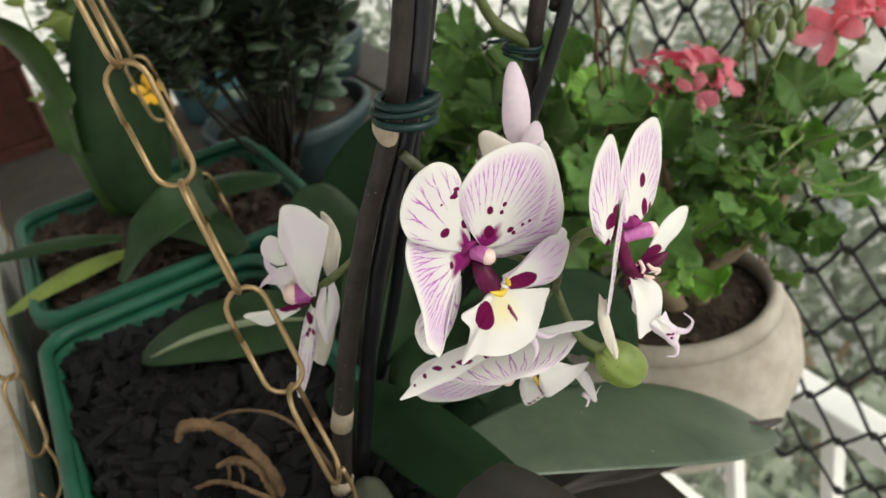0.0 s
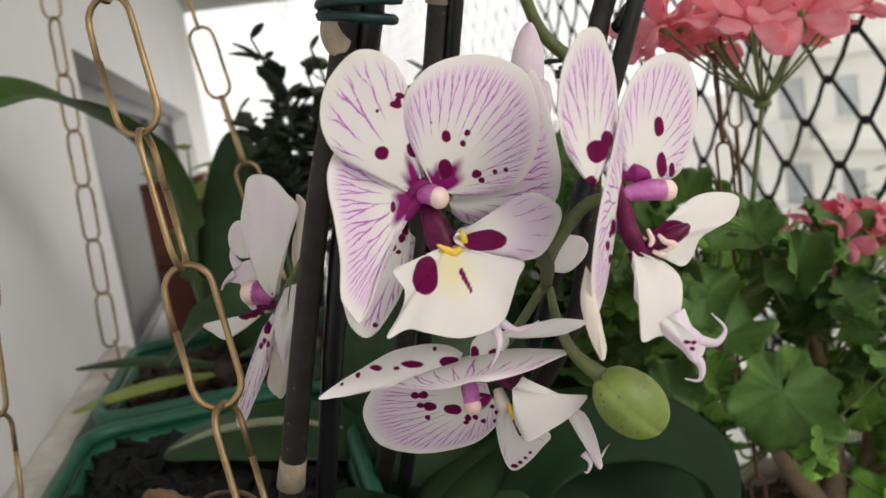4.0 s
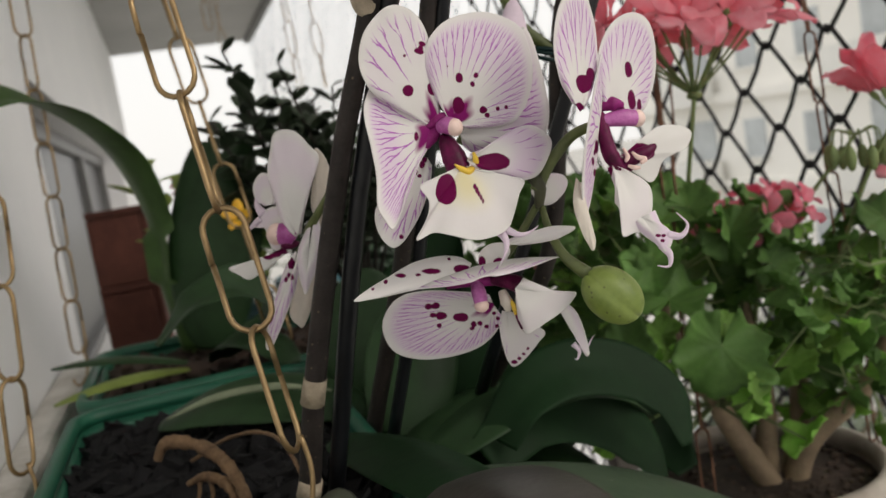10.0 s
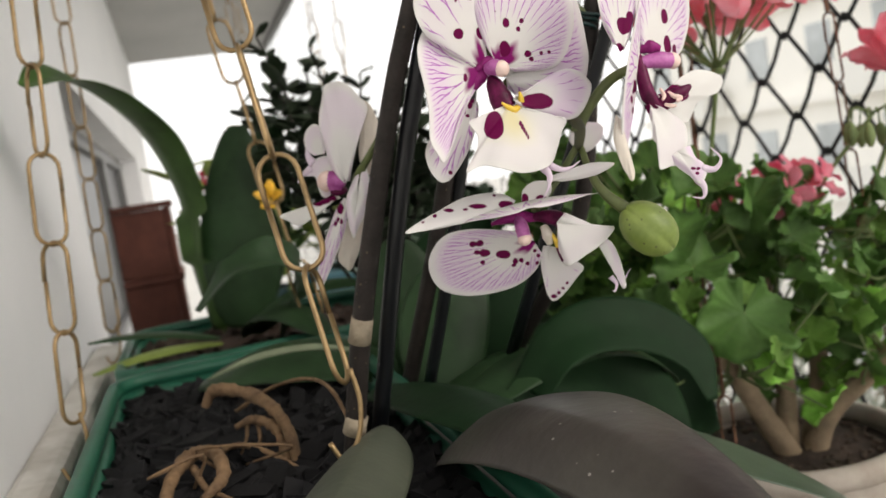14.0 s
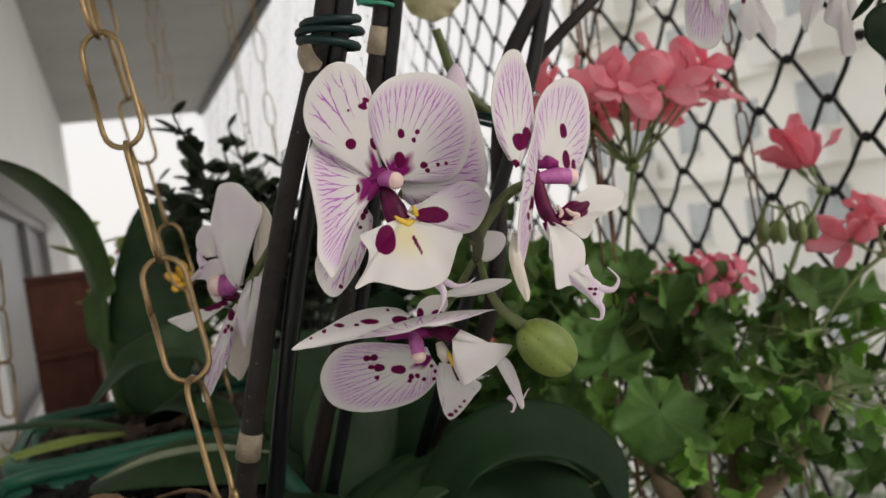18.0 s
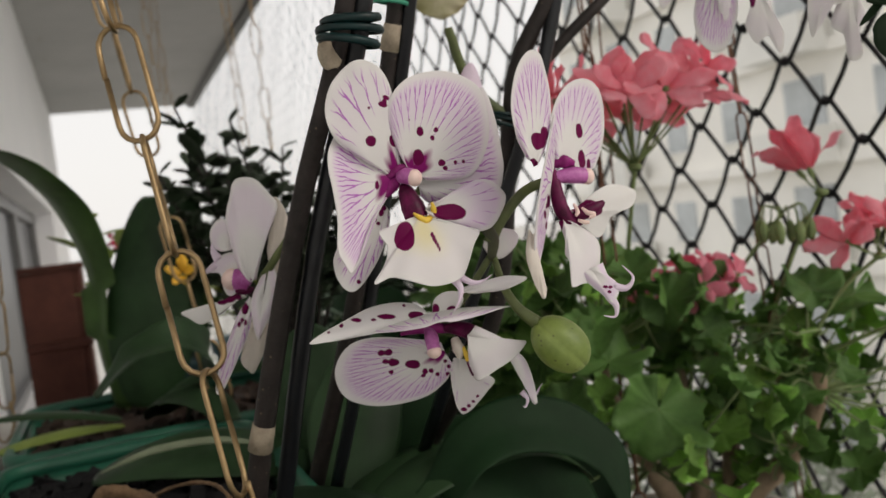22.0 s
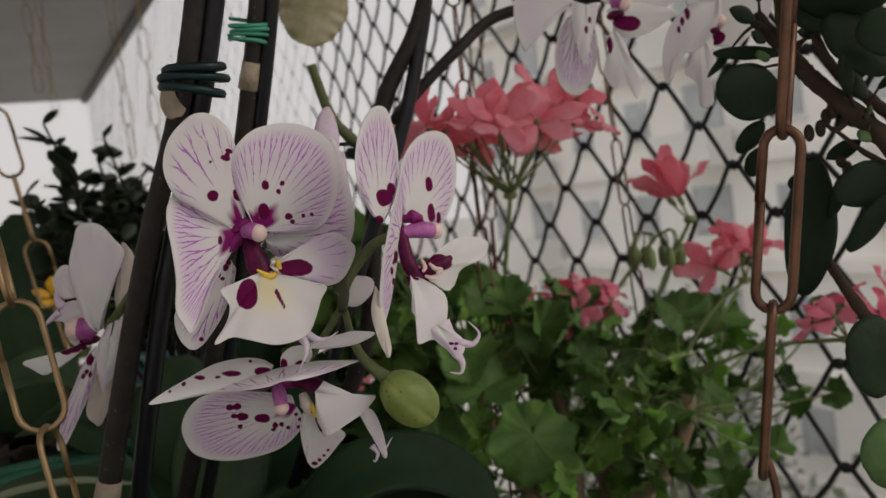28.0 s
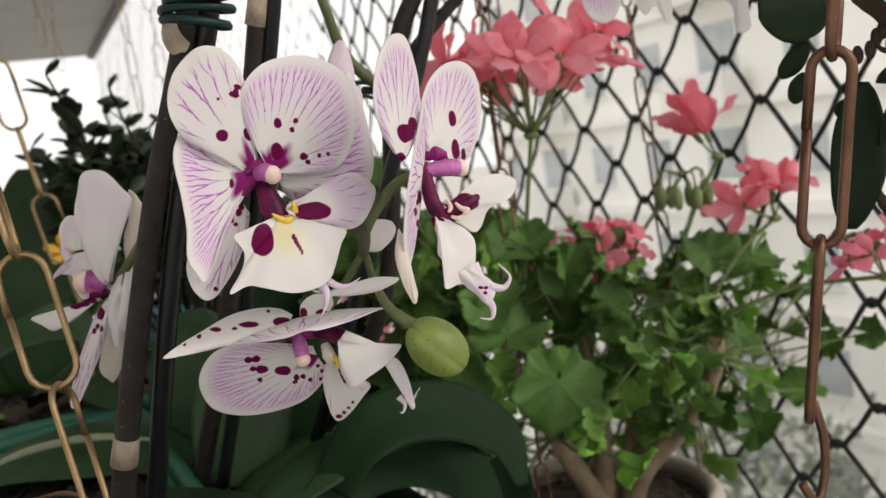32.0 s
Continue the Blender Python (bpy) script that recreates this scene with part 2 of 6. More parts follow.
# orchid leaf again, darkened: the shade behind the flowers is in the colour
M_LEAF_SHADE = material("orchid_leaf_shade_tone", (0.009, 0.026, 0.010), 0.52, 0.4, 14, 0.3, 120, spec=0.08)
# lighter copy of the orchid leaf; the sunlight is put into its green
M_LEAF_SUN = material("orchid_leaf_sun_tone", (0.055, 0.115, 0.028), 0.42, 0.35, 14, 0.25, 120, spec=0.3, trans=0.12)
M_LEAF_RIM = material("pale_leaf_rim", (0.20, 0.24, 0.15), 0.55, 0.3, 30, 0.2)
M_LEAF_BROWN = material("brown_leaf_underside", (0.035, 0.026, 0.022), 0.5, 0.3, 20, 0.3, 150)
M_LEAF_YOUNG = material("dusty_young_orchid_leaf", (0.062, 0.075, 0.050), 0.5, 0.3, 16, 0.3, 150, col2=(0.085, 0.095, 0.068), spec=0.3, specks=(170, 0.2, 0.06, (0.22, 0.22, 0.19)))
M_LEAF_GREY = material("grey_green_orchid_leaf", (0.042, 0.078, 0.045), 0.40, 0.3, 16, 0.3, 150, col2=(0.080, 0.118, 0.075), spec=0.6, specks=(130, 0.14, 0.08, (0.3, 0.32, 0.28)))
M_GERLEAF = material("geranium_leaf", (0.22, 0.42, 0.085), 0.55, 0.35, 30, 0.5, 180, spec=0.35, trans=0.46, island=0.9)
M_GERLEAF_OLD = material("older_geranium_leaf", (0.095, 0.20, 0.048), 0.55, 0.4, 30, 0.6, 180, spec=0.35, trans=0.34, island=0.7)
M_GERSTEM = material("geranium_stem", (0.16, 0.22, 0.08), 0.6, 0.3, 60)
M_GERWOOD = material("geranium_woody_stem", (0.27, 0.20, 0.13), 0.85, 0.35, 50, 0.9, 140, dist=0.002)
M_GERPETAL = material("coral_pink_geranium_petal", (1.0, 0.28, 0.38), 0.5, 0.05, 45, 0.3, 160, col2=(1.0, 0.62, 0.69), trans=0.60, island=0.10)
M_DARKLEAF = material("dark_shrub_leaf", (0.014, 0.028, 0.013), 0.5, 0.4, 40, 0.3, spec=0.12, trans=0.05, island=0.4)
M_DARKWOOD = material("dark_brown_bark", (0.055, 0.038, 0.026), 0.85, 0.4, 60, 0.8, 160, spec=0.2, dist=0.0015)
M_SMALLSHRUB = material("grey_green_shrub_leaf", (0.030, 0.046, 0.026), 0.45, 0.4, 40, 0.3, spec=0.3, trans=0.08, island=0.55)
M_MIDGREEN = material("mid_green_leaf", (0.050, 0.105, 0.030), 0.5, 0.4, 40, 0.3, spec=0.3, trans=0.25, island=0.6)
M_SUCC = material("succulent_leaf", (0.070, 0.115, 0.075), 0.42, 0.3, 40, 0.2, island=0.35)
M_GREENPOT = material("dark_green_plastic", (0.014, 0.110, 0.066), 0.42, 0.3, 14, 0.15)
M_TEALPOT = material("dark_teal_plastic", (0.018, 0.045, 0.05), 0.4, 0.25, 14, 0.1)
M_BLUEPOT = material("light_blue_plastic", (0.11, 0.27, 0.33), 0.4, 0.2, 14, 0.1)
M_CLAY = material("whitish_weathered_clay", (0.40, 0.34, 0.285), 0.85, 0.25, 12, 0.5, 90, col2=(0.58, 0.54, 0.48), dist=0.002)
M_SOIL = material("soil", (0.045, 0.03, 0.022), 0.95, 0.5, 60, 1.0, 200, dist=0.004)
M_CRUMB = material("soil_crumb", (0.055, 0.038, 0.028), 0.95, 0.5, 90, 0.8, island=0.9)
M_POTSOIL = material("gritty_pot_soil", (0.050, 0.034, 0.025), 0.95, 0.5, 90, 1.0, 260, dist=0.004)
M_BARK = material("charcoal_chips", (0.010, 0.010, 0.011), 0.75, 0.5, 60, 0.6, spec=0.2, island=0.6)
M_ROOT = material("dry_orchid_root", (0.16, 0.092, 0.048), 0.85, 0.5, 70, 0.9, 220, col2=(0.27, 0.165, 0.085), dist=0.002)
M_CHAIN = material("aged_brass_wire", (0.34, 0.235, 0.12), 0.38, 0.3, 60, 0.2, metal=0.75)
M_CHAIN_DARK = material("browned_copper_wire", (0.15, 0.075, 0.045), 0.4, 0.35, 60, 0.2, metal=0.7)
M_WALL = material("white_wall_paint", (0.86, 0.87, 0.89), 0.8, 0.04, 3, 0.2, 60, col2=(0.90, 0.90, 0.91))
M_LEDGE = material("dirty_cream_plaster", (0.62, 0.58, 0.51), 0.85, 0.3, 14, 0.4, 80, col2=(0.80, 0.78, 0.74))
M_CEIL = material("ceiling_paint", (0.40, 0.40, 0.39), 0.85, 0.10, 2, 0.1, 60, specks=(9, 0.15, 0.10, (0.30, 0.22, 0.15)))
M_ALU = material("grey_aluminium_frame", (0.20, 0.20, 0.20), 0.45, 0.12, 8, 0.05, metal=0.4)
M_NET = material("black_net_cord", (0.008, 0.008, 0.009), 0.7, 0.3, 200, 0.4)
M_FLOOR = material("balcony_tile", (0.42, 0.40, 0.37), 0.5, 0.1, 5)
M_BRICK = material("terracotta", (0.105, 0.034, 0.023), 0.8, 0.3, 25, 0.5, island=0.2)
M_FACADE = material("cream_plaster", (0.90, 0.88, 0.83), 0.9, 0.05, 0.3, 0.05, 3)
M_FACADE2 = material("grey_band_plaster", (0.80, 0.79, 0.75), 0.9, 0.08, 0.3, 0.05, 3)
M_WINDARK = material("unlit_window_pane", (0.03, 0.032, 0.035), 0.3, 0.3, 2, 0.0, spec=0.2)
# far panes paled: the haze and glare are put into their colour
M_GLASSHAZE = material("haze_paled_window_pane", (0.46, 0.49, 0.50), 0.15, 0.3, 0.5, 0.0)
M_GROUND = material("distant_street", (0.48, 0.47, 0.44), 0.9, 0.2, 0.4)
# distant foliage, greyed and lightened so its colour carries the haze
M_TREE_HAZE = material("haze_paled_tree_leaf", (0.19, 0.22, 0.16), 0.6, 0.4, 2, island=0.4, trans=0.1)
M_BENCH = material("weathered_dark_board", (0.060, 0.052, 0.045), 0.8, 0.35, 20, 0.5, 120)
M_RAIL = material("white_painted_rail", (0.72, 0.72, 0.71), 0.5, 0.08, 10)
M_RED = material("crimson_petal", (0.55, 0.02, 0.07), 0.5, 0.2, 60, island=0.15)
M_YELLOWLEAF = material("yellow_petal", (0.75, 0.42, 0.03), 0.5, 0.2, 60, island=0.15)
M_FADED = material("faded_petal", (0.42, 0.40, 0.17), 0.55, 0.25, 40, col2=(0.62, 0.58, 0.42), trans=0.3)
M_LIMELEAF = material("lime_leaf", (0.26, 0.34, 0.08), 0.55, 0.25, 40, trans=0.3, island=0.25)
M_PINK = material("rose_pink_petal", (0.98, 0.28, 0.42), 0.5, 0.1, 60, col2=(1.0, 0.52, 0.62), island=0.12, trans=0.6)
M_BACKPETAL = material("lilac_back_of_petal", (0.80, 0.68, 0.78), 0.5, 0.12, 60, trans=0.25)
M_CREAMSEPAL = material("pale_back_sepal", (0.76, 0.70, 0.62), 0.5, 0.1, 60, trans=0.25)

# ---- builders ----


def mesh_object(name, verts, faces, mat, parent=None, label="", smooth=True):
    me = bpy.data.meshes.new(name)
    me.from_pydata([tuple(v) for v in verts], [], faces)
    me.materials.append(mat)
    if smooth:
        me.polygons.foreach_set("use_smooth", [True] * len(me.polygons))
    me.update()
    ob = new(name, me)
    if parent is not None:
        ob.parent = parent
    if label:
        ob["label"] = label
    return ob


def part(name, bm, mat, parent, label="", smooth=True):
    me = bpy.data.meshes.new(name)
    bm.to_mesh(me)
    bm.free()
    me.materials.append(mat)
    if smooth:
        me.polygons.foreach_set("use_smooth", [True] * len(me.polygons))
    ob = new(name, me)
    if parent is not None:
        ob.parent = parent
    if label:
        ob["label"] = label
    return ob


def thing(name, at, label, category, group="", kind=""):
    ob = new(name)
    ob.empty_display_size = 0.02
    ob.location = at
    bpy.context.view_layer.update()
    return tagged(ob, label, category, group, kind)


def under(child, parent):
    """Parents an object built in world coordinates to a thing that stands elsewhere."""
    child.parent = parent
    child.matrix_parent_inverse = Matrix.Translation(parent.location).inverted() if parent.parent is None else Matrix.Identity(4)
    return child


def unit(v):
    v = np.asarray(v, float)
    return v / max(1e-9, np.linalg.norm(v))


def smoothstep(a, b, x):
    t = np.clip((x - a) / (b - a), 0, 1)
    return t * t * (3 - 2 * t)


def shell(P, v, thick):
    """A thin closed body round a grid of points."""
    ns, nv = P.shape[:2]
    du = np.gradient(P, axis=0)
    dv = np.gradient(P, axis=1)
    N = np.cross(dv, du)
    N = N / np.maximum(1e-9, np.linalg.norm(N, axis=2))[..., None]
    edge = np.minimum(1.0, 2.5 * (1 - np.abs(v)) + 0.15)[..., None]
    top, bot = P + N * thick / 2 * edge, P - N * thick / 2 * edge
    verts = np.concatenate([top.reshape(-1, 3), bot.reshape(-1, 3)])
    n = ns * nv
    faces = []
    for i in range(ns - 1):
        for j in range(nv - 1):
            q = i * nv + j
            faces.append((q, q + nv, q + nv + 1, q + 1))
            faces.append((n + q, n + q + 1, n + q + nv + 1, n + q + nv))
    ring = [j for j in range(nv)] + [i * nv + nv - 1 for i in range(1, ns)] + [(ns - 1) * nv + j for j in range(nv - 2, -1, -1)] + [i * nv for i in range(ns - 2, 0, -1)]
    for k in range(len(ring)):
        p, q = ring[k], ring[(k + 1) % len(ring)]
        faces.append((p, q, n + q, n + p))
    return verts, faces


def blade(base, tip, width, side=None, face=(0, -1, 0), bend=0.0, cup=0.0, a=0.85, b=0.6, ruffle=0.0, twist=0.0, thick=0.0006, ns=40, nv=24, fold=0.0, waves=5, curl=0.0, seed=0, tipsharp=0.0, lobes=0.0):
    """A petal or leaf: a closed shell along base-tip. Returns vertices, faces, and the along / across coordinate of each vertex."""
    base, tip = np.asarray(base, float), np.asarray(tip, float)
    axis = tip - base
    length = np.linalg.norm(axis)
    ax = axis / length
    if side is None:
        sd = unit(np.cross(ax, face))
    else:
        sd = np.asarray(side, float)
        sd = unit(sd - ax * sd.dot(ax))
    nrm = np.cross(sd, ax)
    if nrm.dot(np.asarray(face, float)) < 0:
        nrm = -nrm
    s = np.linspace(0, 1, ns)[:, None] * np.ones((1, nv))
    v = np.linspace(-1, 1, nv)[None, :] * np.ones((ns, 1))
    prof = np.maximum(0.0, np.sin(np.pi * np.clip(0.02 + 0.965 * s, 0, 1) ** a)) ** b
    if tipsharp:
        prof = prof * (1 - tipsharp * smoothstep(0.55, 1.0, s))
    rng = random.Random(seed)
    ph = [rng.uniform(0, 6.28) for _ in range(4)]
    hw = prof * width / 2 * (1 + 0.03 * np.sin(9 * s + ph[0]) * np.sign(v) * np.abs(v))
    if lobes:
        hw = hw * (1 + lobes * np.cos(7 * np.pi * s + ph[1]))
    off = bend * length * 4 * s * (1 - s) - cup * hw * v * v - fold * hw * np.abs(v) - curl * length * smoothstep(0.5, 1, s) ** 2
    off = off + ruffle * width * np.abs(v) ** 2.5 * np.sin(waves * 2 * np.pi * s + ph[2] + 1.5 * np.sign(v)) * smoothstep(0.1, 0.5, s)
    off = off + 0.006 * width * np.sin(7 * s + 3 * v + ph[3])
    ang = twist * (s - 0.3)
    P = base + ax * (s * length)[..., None] + sd * (v * hw * np.cos(ang))[..., None] + nrm * (off + v * hw * np.sin(ang))[..., None]
    verts, faces = shell(P, v, thick)
    sv = np.concatenate([np.stack([s.ravel(), v.ravel()], 1)] * 2)
    return verts, faces, sv


def pigment(ob, along, across, veins, dark, warm, gold=None, flush=None):
    """Stores the petal's layers for its material."""
    n = len(along)
    none = np.zeros(n)
    for nm, arr in (("gold", none if gold is None else gold), ("flush", none if flush is None else flush), ("along", along), ("across", across), ("spot", dark), ("blush", np.clip(warm, 0, 1)),
                    ("vein_count", np.full(n, veins[0] if veins else 0.0)), ("vein_start", np.full(n, veins[1] if veins else 0.5))):
        at = ob.data.attributes.new(nm, "FLOAT", "POINT")
        at.data.foreach_set("value", np.asarray(arr, np.float32))


def petal(name, frame3, base, tip, width, mat, parent, spots=(), veins=(), blush=0.0, basal=0.0, label="", basespot=(), **kw):
    """One pigmented petal, in the flower's own axes. spots: (along, across, radius, stretch); veins: (count, start)."""
    o, X, Y, Z, k = frame3
    to = lambda p: o + (X * p[0] + Y * p[1] + Z * p[2]) * k
    if "side" in kw and kw["side"] is not None:
        sx = kw["side"]
        kw["side"] = X * sx[0] + Y * sx[1] + Z * sx[2]
    kw.setdefault("face", Z)
    dense = bool(veins) or bool(spots)
    kw.setdefault("ns", 60 if dense else 36)
    kw.setdefault("nv", 60 if dense else 26)
    verts, faces, sv = blade(to(base), to(tip), width * k, **kw)
    ob = mesh_object(name, verts, faces, mat, None, label)
    s, v = sv[:, 0], sv[:, 1]
    length = np.linalg.norm(np.asarray(tip, float) - np.asarray(base, float))
    aspect = width / 2 / length
    dark = np.zeros_like(s)
    for sp in spots:
        ss, vv, r, st = (*sp, 1.0)[:4]
        d = np.sqrt(((s - ss) / st) ** 2 + ((v - vv) * aspect) ** 2 * (1.0 + 0.3 * np.sin(40 * s)))
        dark = np.maximum(dark, np.clip((r - d) / 0.06 + 0.5, 0, 1))
    if basal:
        d = s + 0.25 * np.abs(v) * s + 0.02 * np.sin(9 * v + 3)
        dark = np.maximum(dark, np.clip((basal - d) / 0.10 + 0.5, 0, 1))
    warm = blush * (smoothstep(0.45, 0.95, s) + 0.6 * smoothstep(0.6, 1.0, np.abs(v)))
    pigment(ob, s, v, veins, dark, warm)
    return under(ob, parent) if parent.parent is None else sub(ob, parent)


def lobe(name, frame3, base, rim, mat, parent, grad=(0.0, 0.0), spots=(), veins=(), blush=0.0, basal=0.0, dome=0.04, ruffle=0.013, seed=0, thick=0.0006, label="", fold=0.0, curl=0.0, gold=0.0):
    """A petal with an uneven rim, in the flower's own axes. It fans out from its base; grad is its slope towards the viewer."""
    o, X, Y, Z, k = frame3
    ns, nv = (76, 150) if spots else (40, 84)
    edge = spline([(*p, 0.0) for p in rim], nv)[:, :2]
    b = np.asarray(base, float)
    q = np.linspace(0.01, 1, ns)[:, None] * np.ones((1, nv))
    v = np.linspace(-1, 1, nv)[None, :] * np.ones((ns, 1))
    rng = random.Random(seed)
    ph = rng.uniform(0, 6.28)
    x = b[0] + (edge[None, :, 0] - b[0]) * q
    y = b[1] + (edge[None, :, 1] - b[1]) * q
    size = np.max(np.hypot(edge[:, 0] - b[0], edge[:, 1] - b[1]))
    z = b[2] + grad[0] * (x - b[0]) + grad[1] * (y - b[1]) + dome * size * np.sin(np.pi * q) - 0.05 * size * np.abs(v) ** 3 * q
    z = z + ruffle * size * q ** 3 * np.sin(9 * v + ph) + 0.01 * size * np.sin(5 * q + 4 * v + ph)
    z = z + fold * size * np.exp(-(v * 3.2) ** 2) * q * (1.3 - q) + curl * size * q ** 4 * (0.6 + 0.4 * np.cos(7 * v + ph)) + 0.5 * ruffle * size * q ** 5 * np.sin(23 * v + 2 * ph)
    P = o + (X * x[..., None] + Y * y[..., None] + Z * z[..., None]) * k
    verts, faces = shell(P, v, thick)
    ob = mesh_object(name, verts, faces, mat, None, label)
    dark = np.zeros_like(q)
    flush = np.zeros_like(q)
    for sx, sy, rx, ry in spots:
        wob = 1 + 0.05 * np.sin(2 * np.arctan2(y - sy, x - sx) + sx) + 0.04 * np.sin(3 * np.arctan2(y - sy, x - sx) + sy)
        d = np.sqrt(((x - sx) / rx) ** 2 + ((y - sy) / ry) ** 2) * wob
        dark = np.maximum(dark, np.clip((1.05 - d) * min(rx, ry) / 14.0 + 0.5, 0, 1))
    if basal:
        flush = np.clip((basal - q + 0.05 * np.sin(6 * v + ph) + 0.03 * np.sin(15 * v)) / 0.10 + 0.5, 0, 1)
    warm = blush * smoothstep(0.38, 0.72, q) * (1 - 0.9 * smoothstep(0.86, 0.985, q))
    yellow = gold * np.exp(-(v * 2.6) ** 2) * (1 - smoothstep(0.25, 0.75, q))
    both = lambda arr: np.concatenate([arr.ravel()] * 2)
    pigment(ob, both(q), both(v), veins, both(dark), both(warm), both(yellow), both(flush))
    return under(ob, parent) if parent.parent is None else sub(ob, parent)


def sub(child, parent):
    """Parents an object built in world coordinates to a part."""
    bpy.context.view_layer.update()
    child.parent = parent
    child.matrix_parent_inverse = parent.matrix_world.inverted()
    return child


def spline(points, n):
    """A smooth line through the points, sampled n times."""
    p = np.asarray(points, float)
    if len(p) == 2:
        return p[0] + (p[1] - p[0]) * np.linspace(0, 1, n)[:, None]
    q = np.vstack([2 * p[0] - p[1], p, 2 * p[-1] - p[-2]])
    out = []
    for u in np.linspace(0, len(p) - 1 - 1e-6, n):
        i = int(u)
        t = u - i
        a0, a1, a2, a3 = q[i], q[i + 1], q[i + 2], q[i + 3]
        out.append(0.5 * (2 * a1 + (a2 - a0) * t + (2 * a0 - 5 * a1 + 4 * a2 - a3) * t * t + (3 * a1 - a0 - 3 * a2 + a3) * t ** 3))
    return np.array(out)


def tube_data(points, radii, sides=10, n=None, wobble=0.0, seed=0):
    path = spline(points, n) if n else np.asarray(points, float)
    m = len(path)
    r = np.interp(np.linspace(0, 1, m), np.linspace(0, 1, len(radii)), radii) if np.ndim(radii) else np.full(m, radii)
    rng = np.random.RandomState(seed)
    r = r * (1 + wobble * (rng.rand(m) - 0.5))
    tang = np.gradient(path, axis=0)
    tang /= np.maximum(1e-9, np.linalg.norm(tang, axis=1))[:, None]
    ref = np.array([0.31, 0.2, 0.93]) if abs(tang[0][2]) < 0.9 else np.array([1.0, 0.1, 0.0])
    verts, faces = [], []
    u = unit(np.cross(tang[0], ref))
    for i in range(m):
        u = unit(u - tang[i] * u.dot(tang[i]))
        w = np.cross(tang[i], u)
        for j in range(sides):
            th = 2 * math.pi * j / sides
            verts.append(path[i] + r[i] * (u * math.cos(th) + w * math.sin(th)))
    for i in range(m - 1):
        for j in range(sides):
            p, q = i * sides + j, i * sides + (j + 1) % sides
            faces.append((p, q, q + sides, p + sides))
    faces.append(tuple(range(sides))[::-1])
    faces.append(tuple((m - 1) * sides + j for j in range(sides)))
    return verts, faces


def tube(name, points, radii, mat, parent, sides=10, n=None, label="", wobble=0.0, seed=0):
    v, f = tube_data(points, radii, sides, n, wobble, seed)
    ob = mesh_object(name, v, f, mat, None, label)
    if parent is None:
        return ob
    return under(ob, parent) if parent.parent is None else sub(ob, parent)


def merge(chunks):
    verts, faces = [], []
    for v, f in chunks:
        o = len(verts)
        verts.extend([tuple(p) for p in v])
        faces.extend([tuple(i + o for i in q) for q in f])
    return verts, faces


def ball_data(c, r, seg=12, rings=8, squash=(1, 1, 1), axis=None):
    c = np.asarray(c, float)
    verts, faces = [], []
    B = np.eye(3)
    if axis is not None:
        z = unit(axis)
        x = unit(np.cross(z, (0.3, 0.9, 0.1)))
        B = np.stack([x, np.cross(z, x), z], 1)
    for i in range(1, rings):
        ph = math.pi * i / rings
        for j in range(seg):
            th = 2 * math.pi * j / seg
            d = np.array([math.sin(ph) * math.cos(th) * squash[0], math.sin(ph) * math.sin(th) * squash[1], math.cos(ph) * squash[2]])
            verts.append(c + r * (B @ d))
    verts.append(c + r * squash[2] * B[:, 2])
    verts.append(c - r * squash[2] * B[:, 2])
    t, bt = len(verts) - 2, len(verts) - 1
    for i in range(rings - 2):
        for j in range(seg):
            p, q = i * seg + j, i * seg + (j + 1) % seg
            faces.append((p, p + seg, q + seg, q))
    for j in range(seg):
        faces.append((t, j, (j + 1) % seg))
        o = (rings - 2) * seg
        faces.append((bt, o + (j + 1) % seg, o + j))
    return verts, faces


def lathe_data(centre, profile, seg=48, wob=0.0, seed=0, ring=False):
    """A turned body. profile: (radius, height) from the outer foot up and down the inside."""
    verts, faces = [], []
    rng = random.Random(seed)
    p1, p2 = rng.uniform(0, 6), rng.uniform(0, 6)
    for r, h in profile:
        for j in range(seg):
            th = 2 * math.pi * j / seg
            rr = r * (1 + wob * (math.sin(2 * th + p1) + 0.6 * math.sin(3 * th + p2 + 9 * h)))
            verts.append((centre[0] + rr * math.cos(th), centre[1] + rr * math.sin(th), centre[2] + h))
    for i in range(len(profile) - 1):
        for j in range(seg):
            p, q = i * seg + j, i * seg + (j + 1) % seg
            faces.append((p, q, q + seg, p + seg))
    if ring:
        top = (len(profile) - 1) * seg
        faces += [(top + j, top + (j + 1) % seg, (j + 1) % seg, j) for j in range(seg)]
    else:
        faces.append(tuple(range(seg))[::-1])
        faces.append(tuple((len(profile) - 1) * seg + j for j in range(seg)))
    return verts, faces


def box_data(lo, hi):
    x0, y0, z0 = lo
    x1, y1, z1 = hi
    v = [(x0, y0, z0), (x1, y0, z0), (x1, y1, z0), (x0, y1, z0), (x0, y0, z1), (x1, y0, z1), (x1, y1, z1), (x0, y1, z1)]
    f = [(0, 3, 2, 1), (4, 5, 6, 7), (0, 1, 5, 4), (1, 2, 6, 5), (2, 3, 7, 6), (3, 0, 4, 7)]
    return v, f


def box(name, lo, hi, mat, parent=None, bevel=0.0, label=""):
    bm = bmesh.new()
    bmesh.ops.create_cube(bm, size=1)
    c = [(l + h) / 2 for l, h in zip(lo, hi)]
    d = [h - l for l, h in zip(lo, hi)]
    bmesh.ops.transform(bm, matrix=Matrix.Translation(c) @ Matrix.Diagonal((*d, 1)), verts=bm.verts)
    if bevel:
        bmesh.ops.bevel(bm, geom=bm.edges[:], offset=bevel, segments=2, affect="EDGES", profile=0.5)
    ob = part(name, bm, mat, None, label, smooth=False)
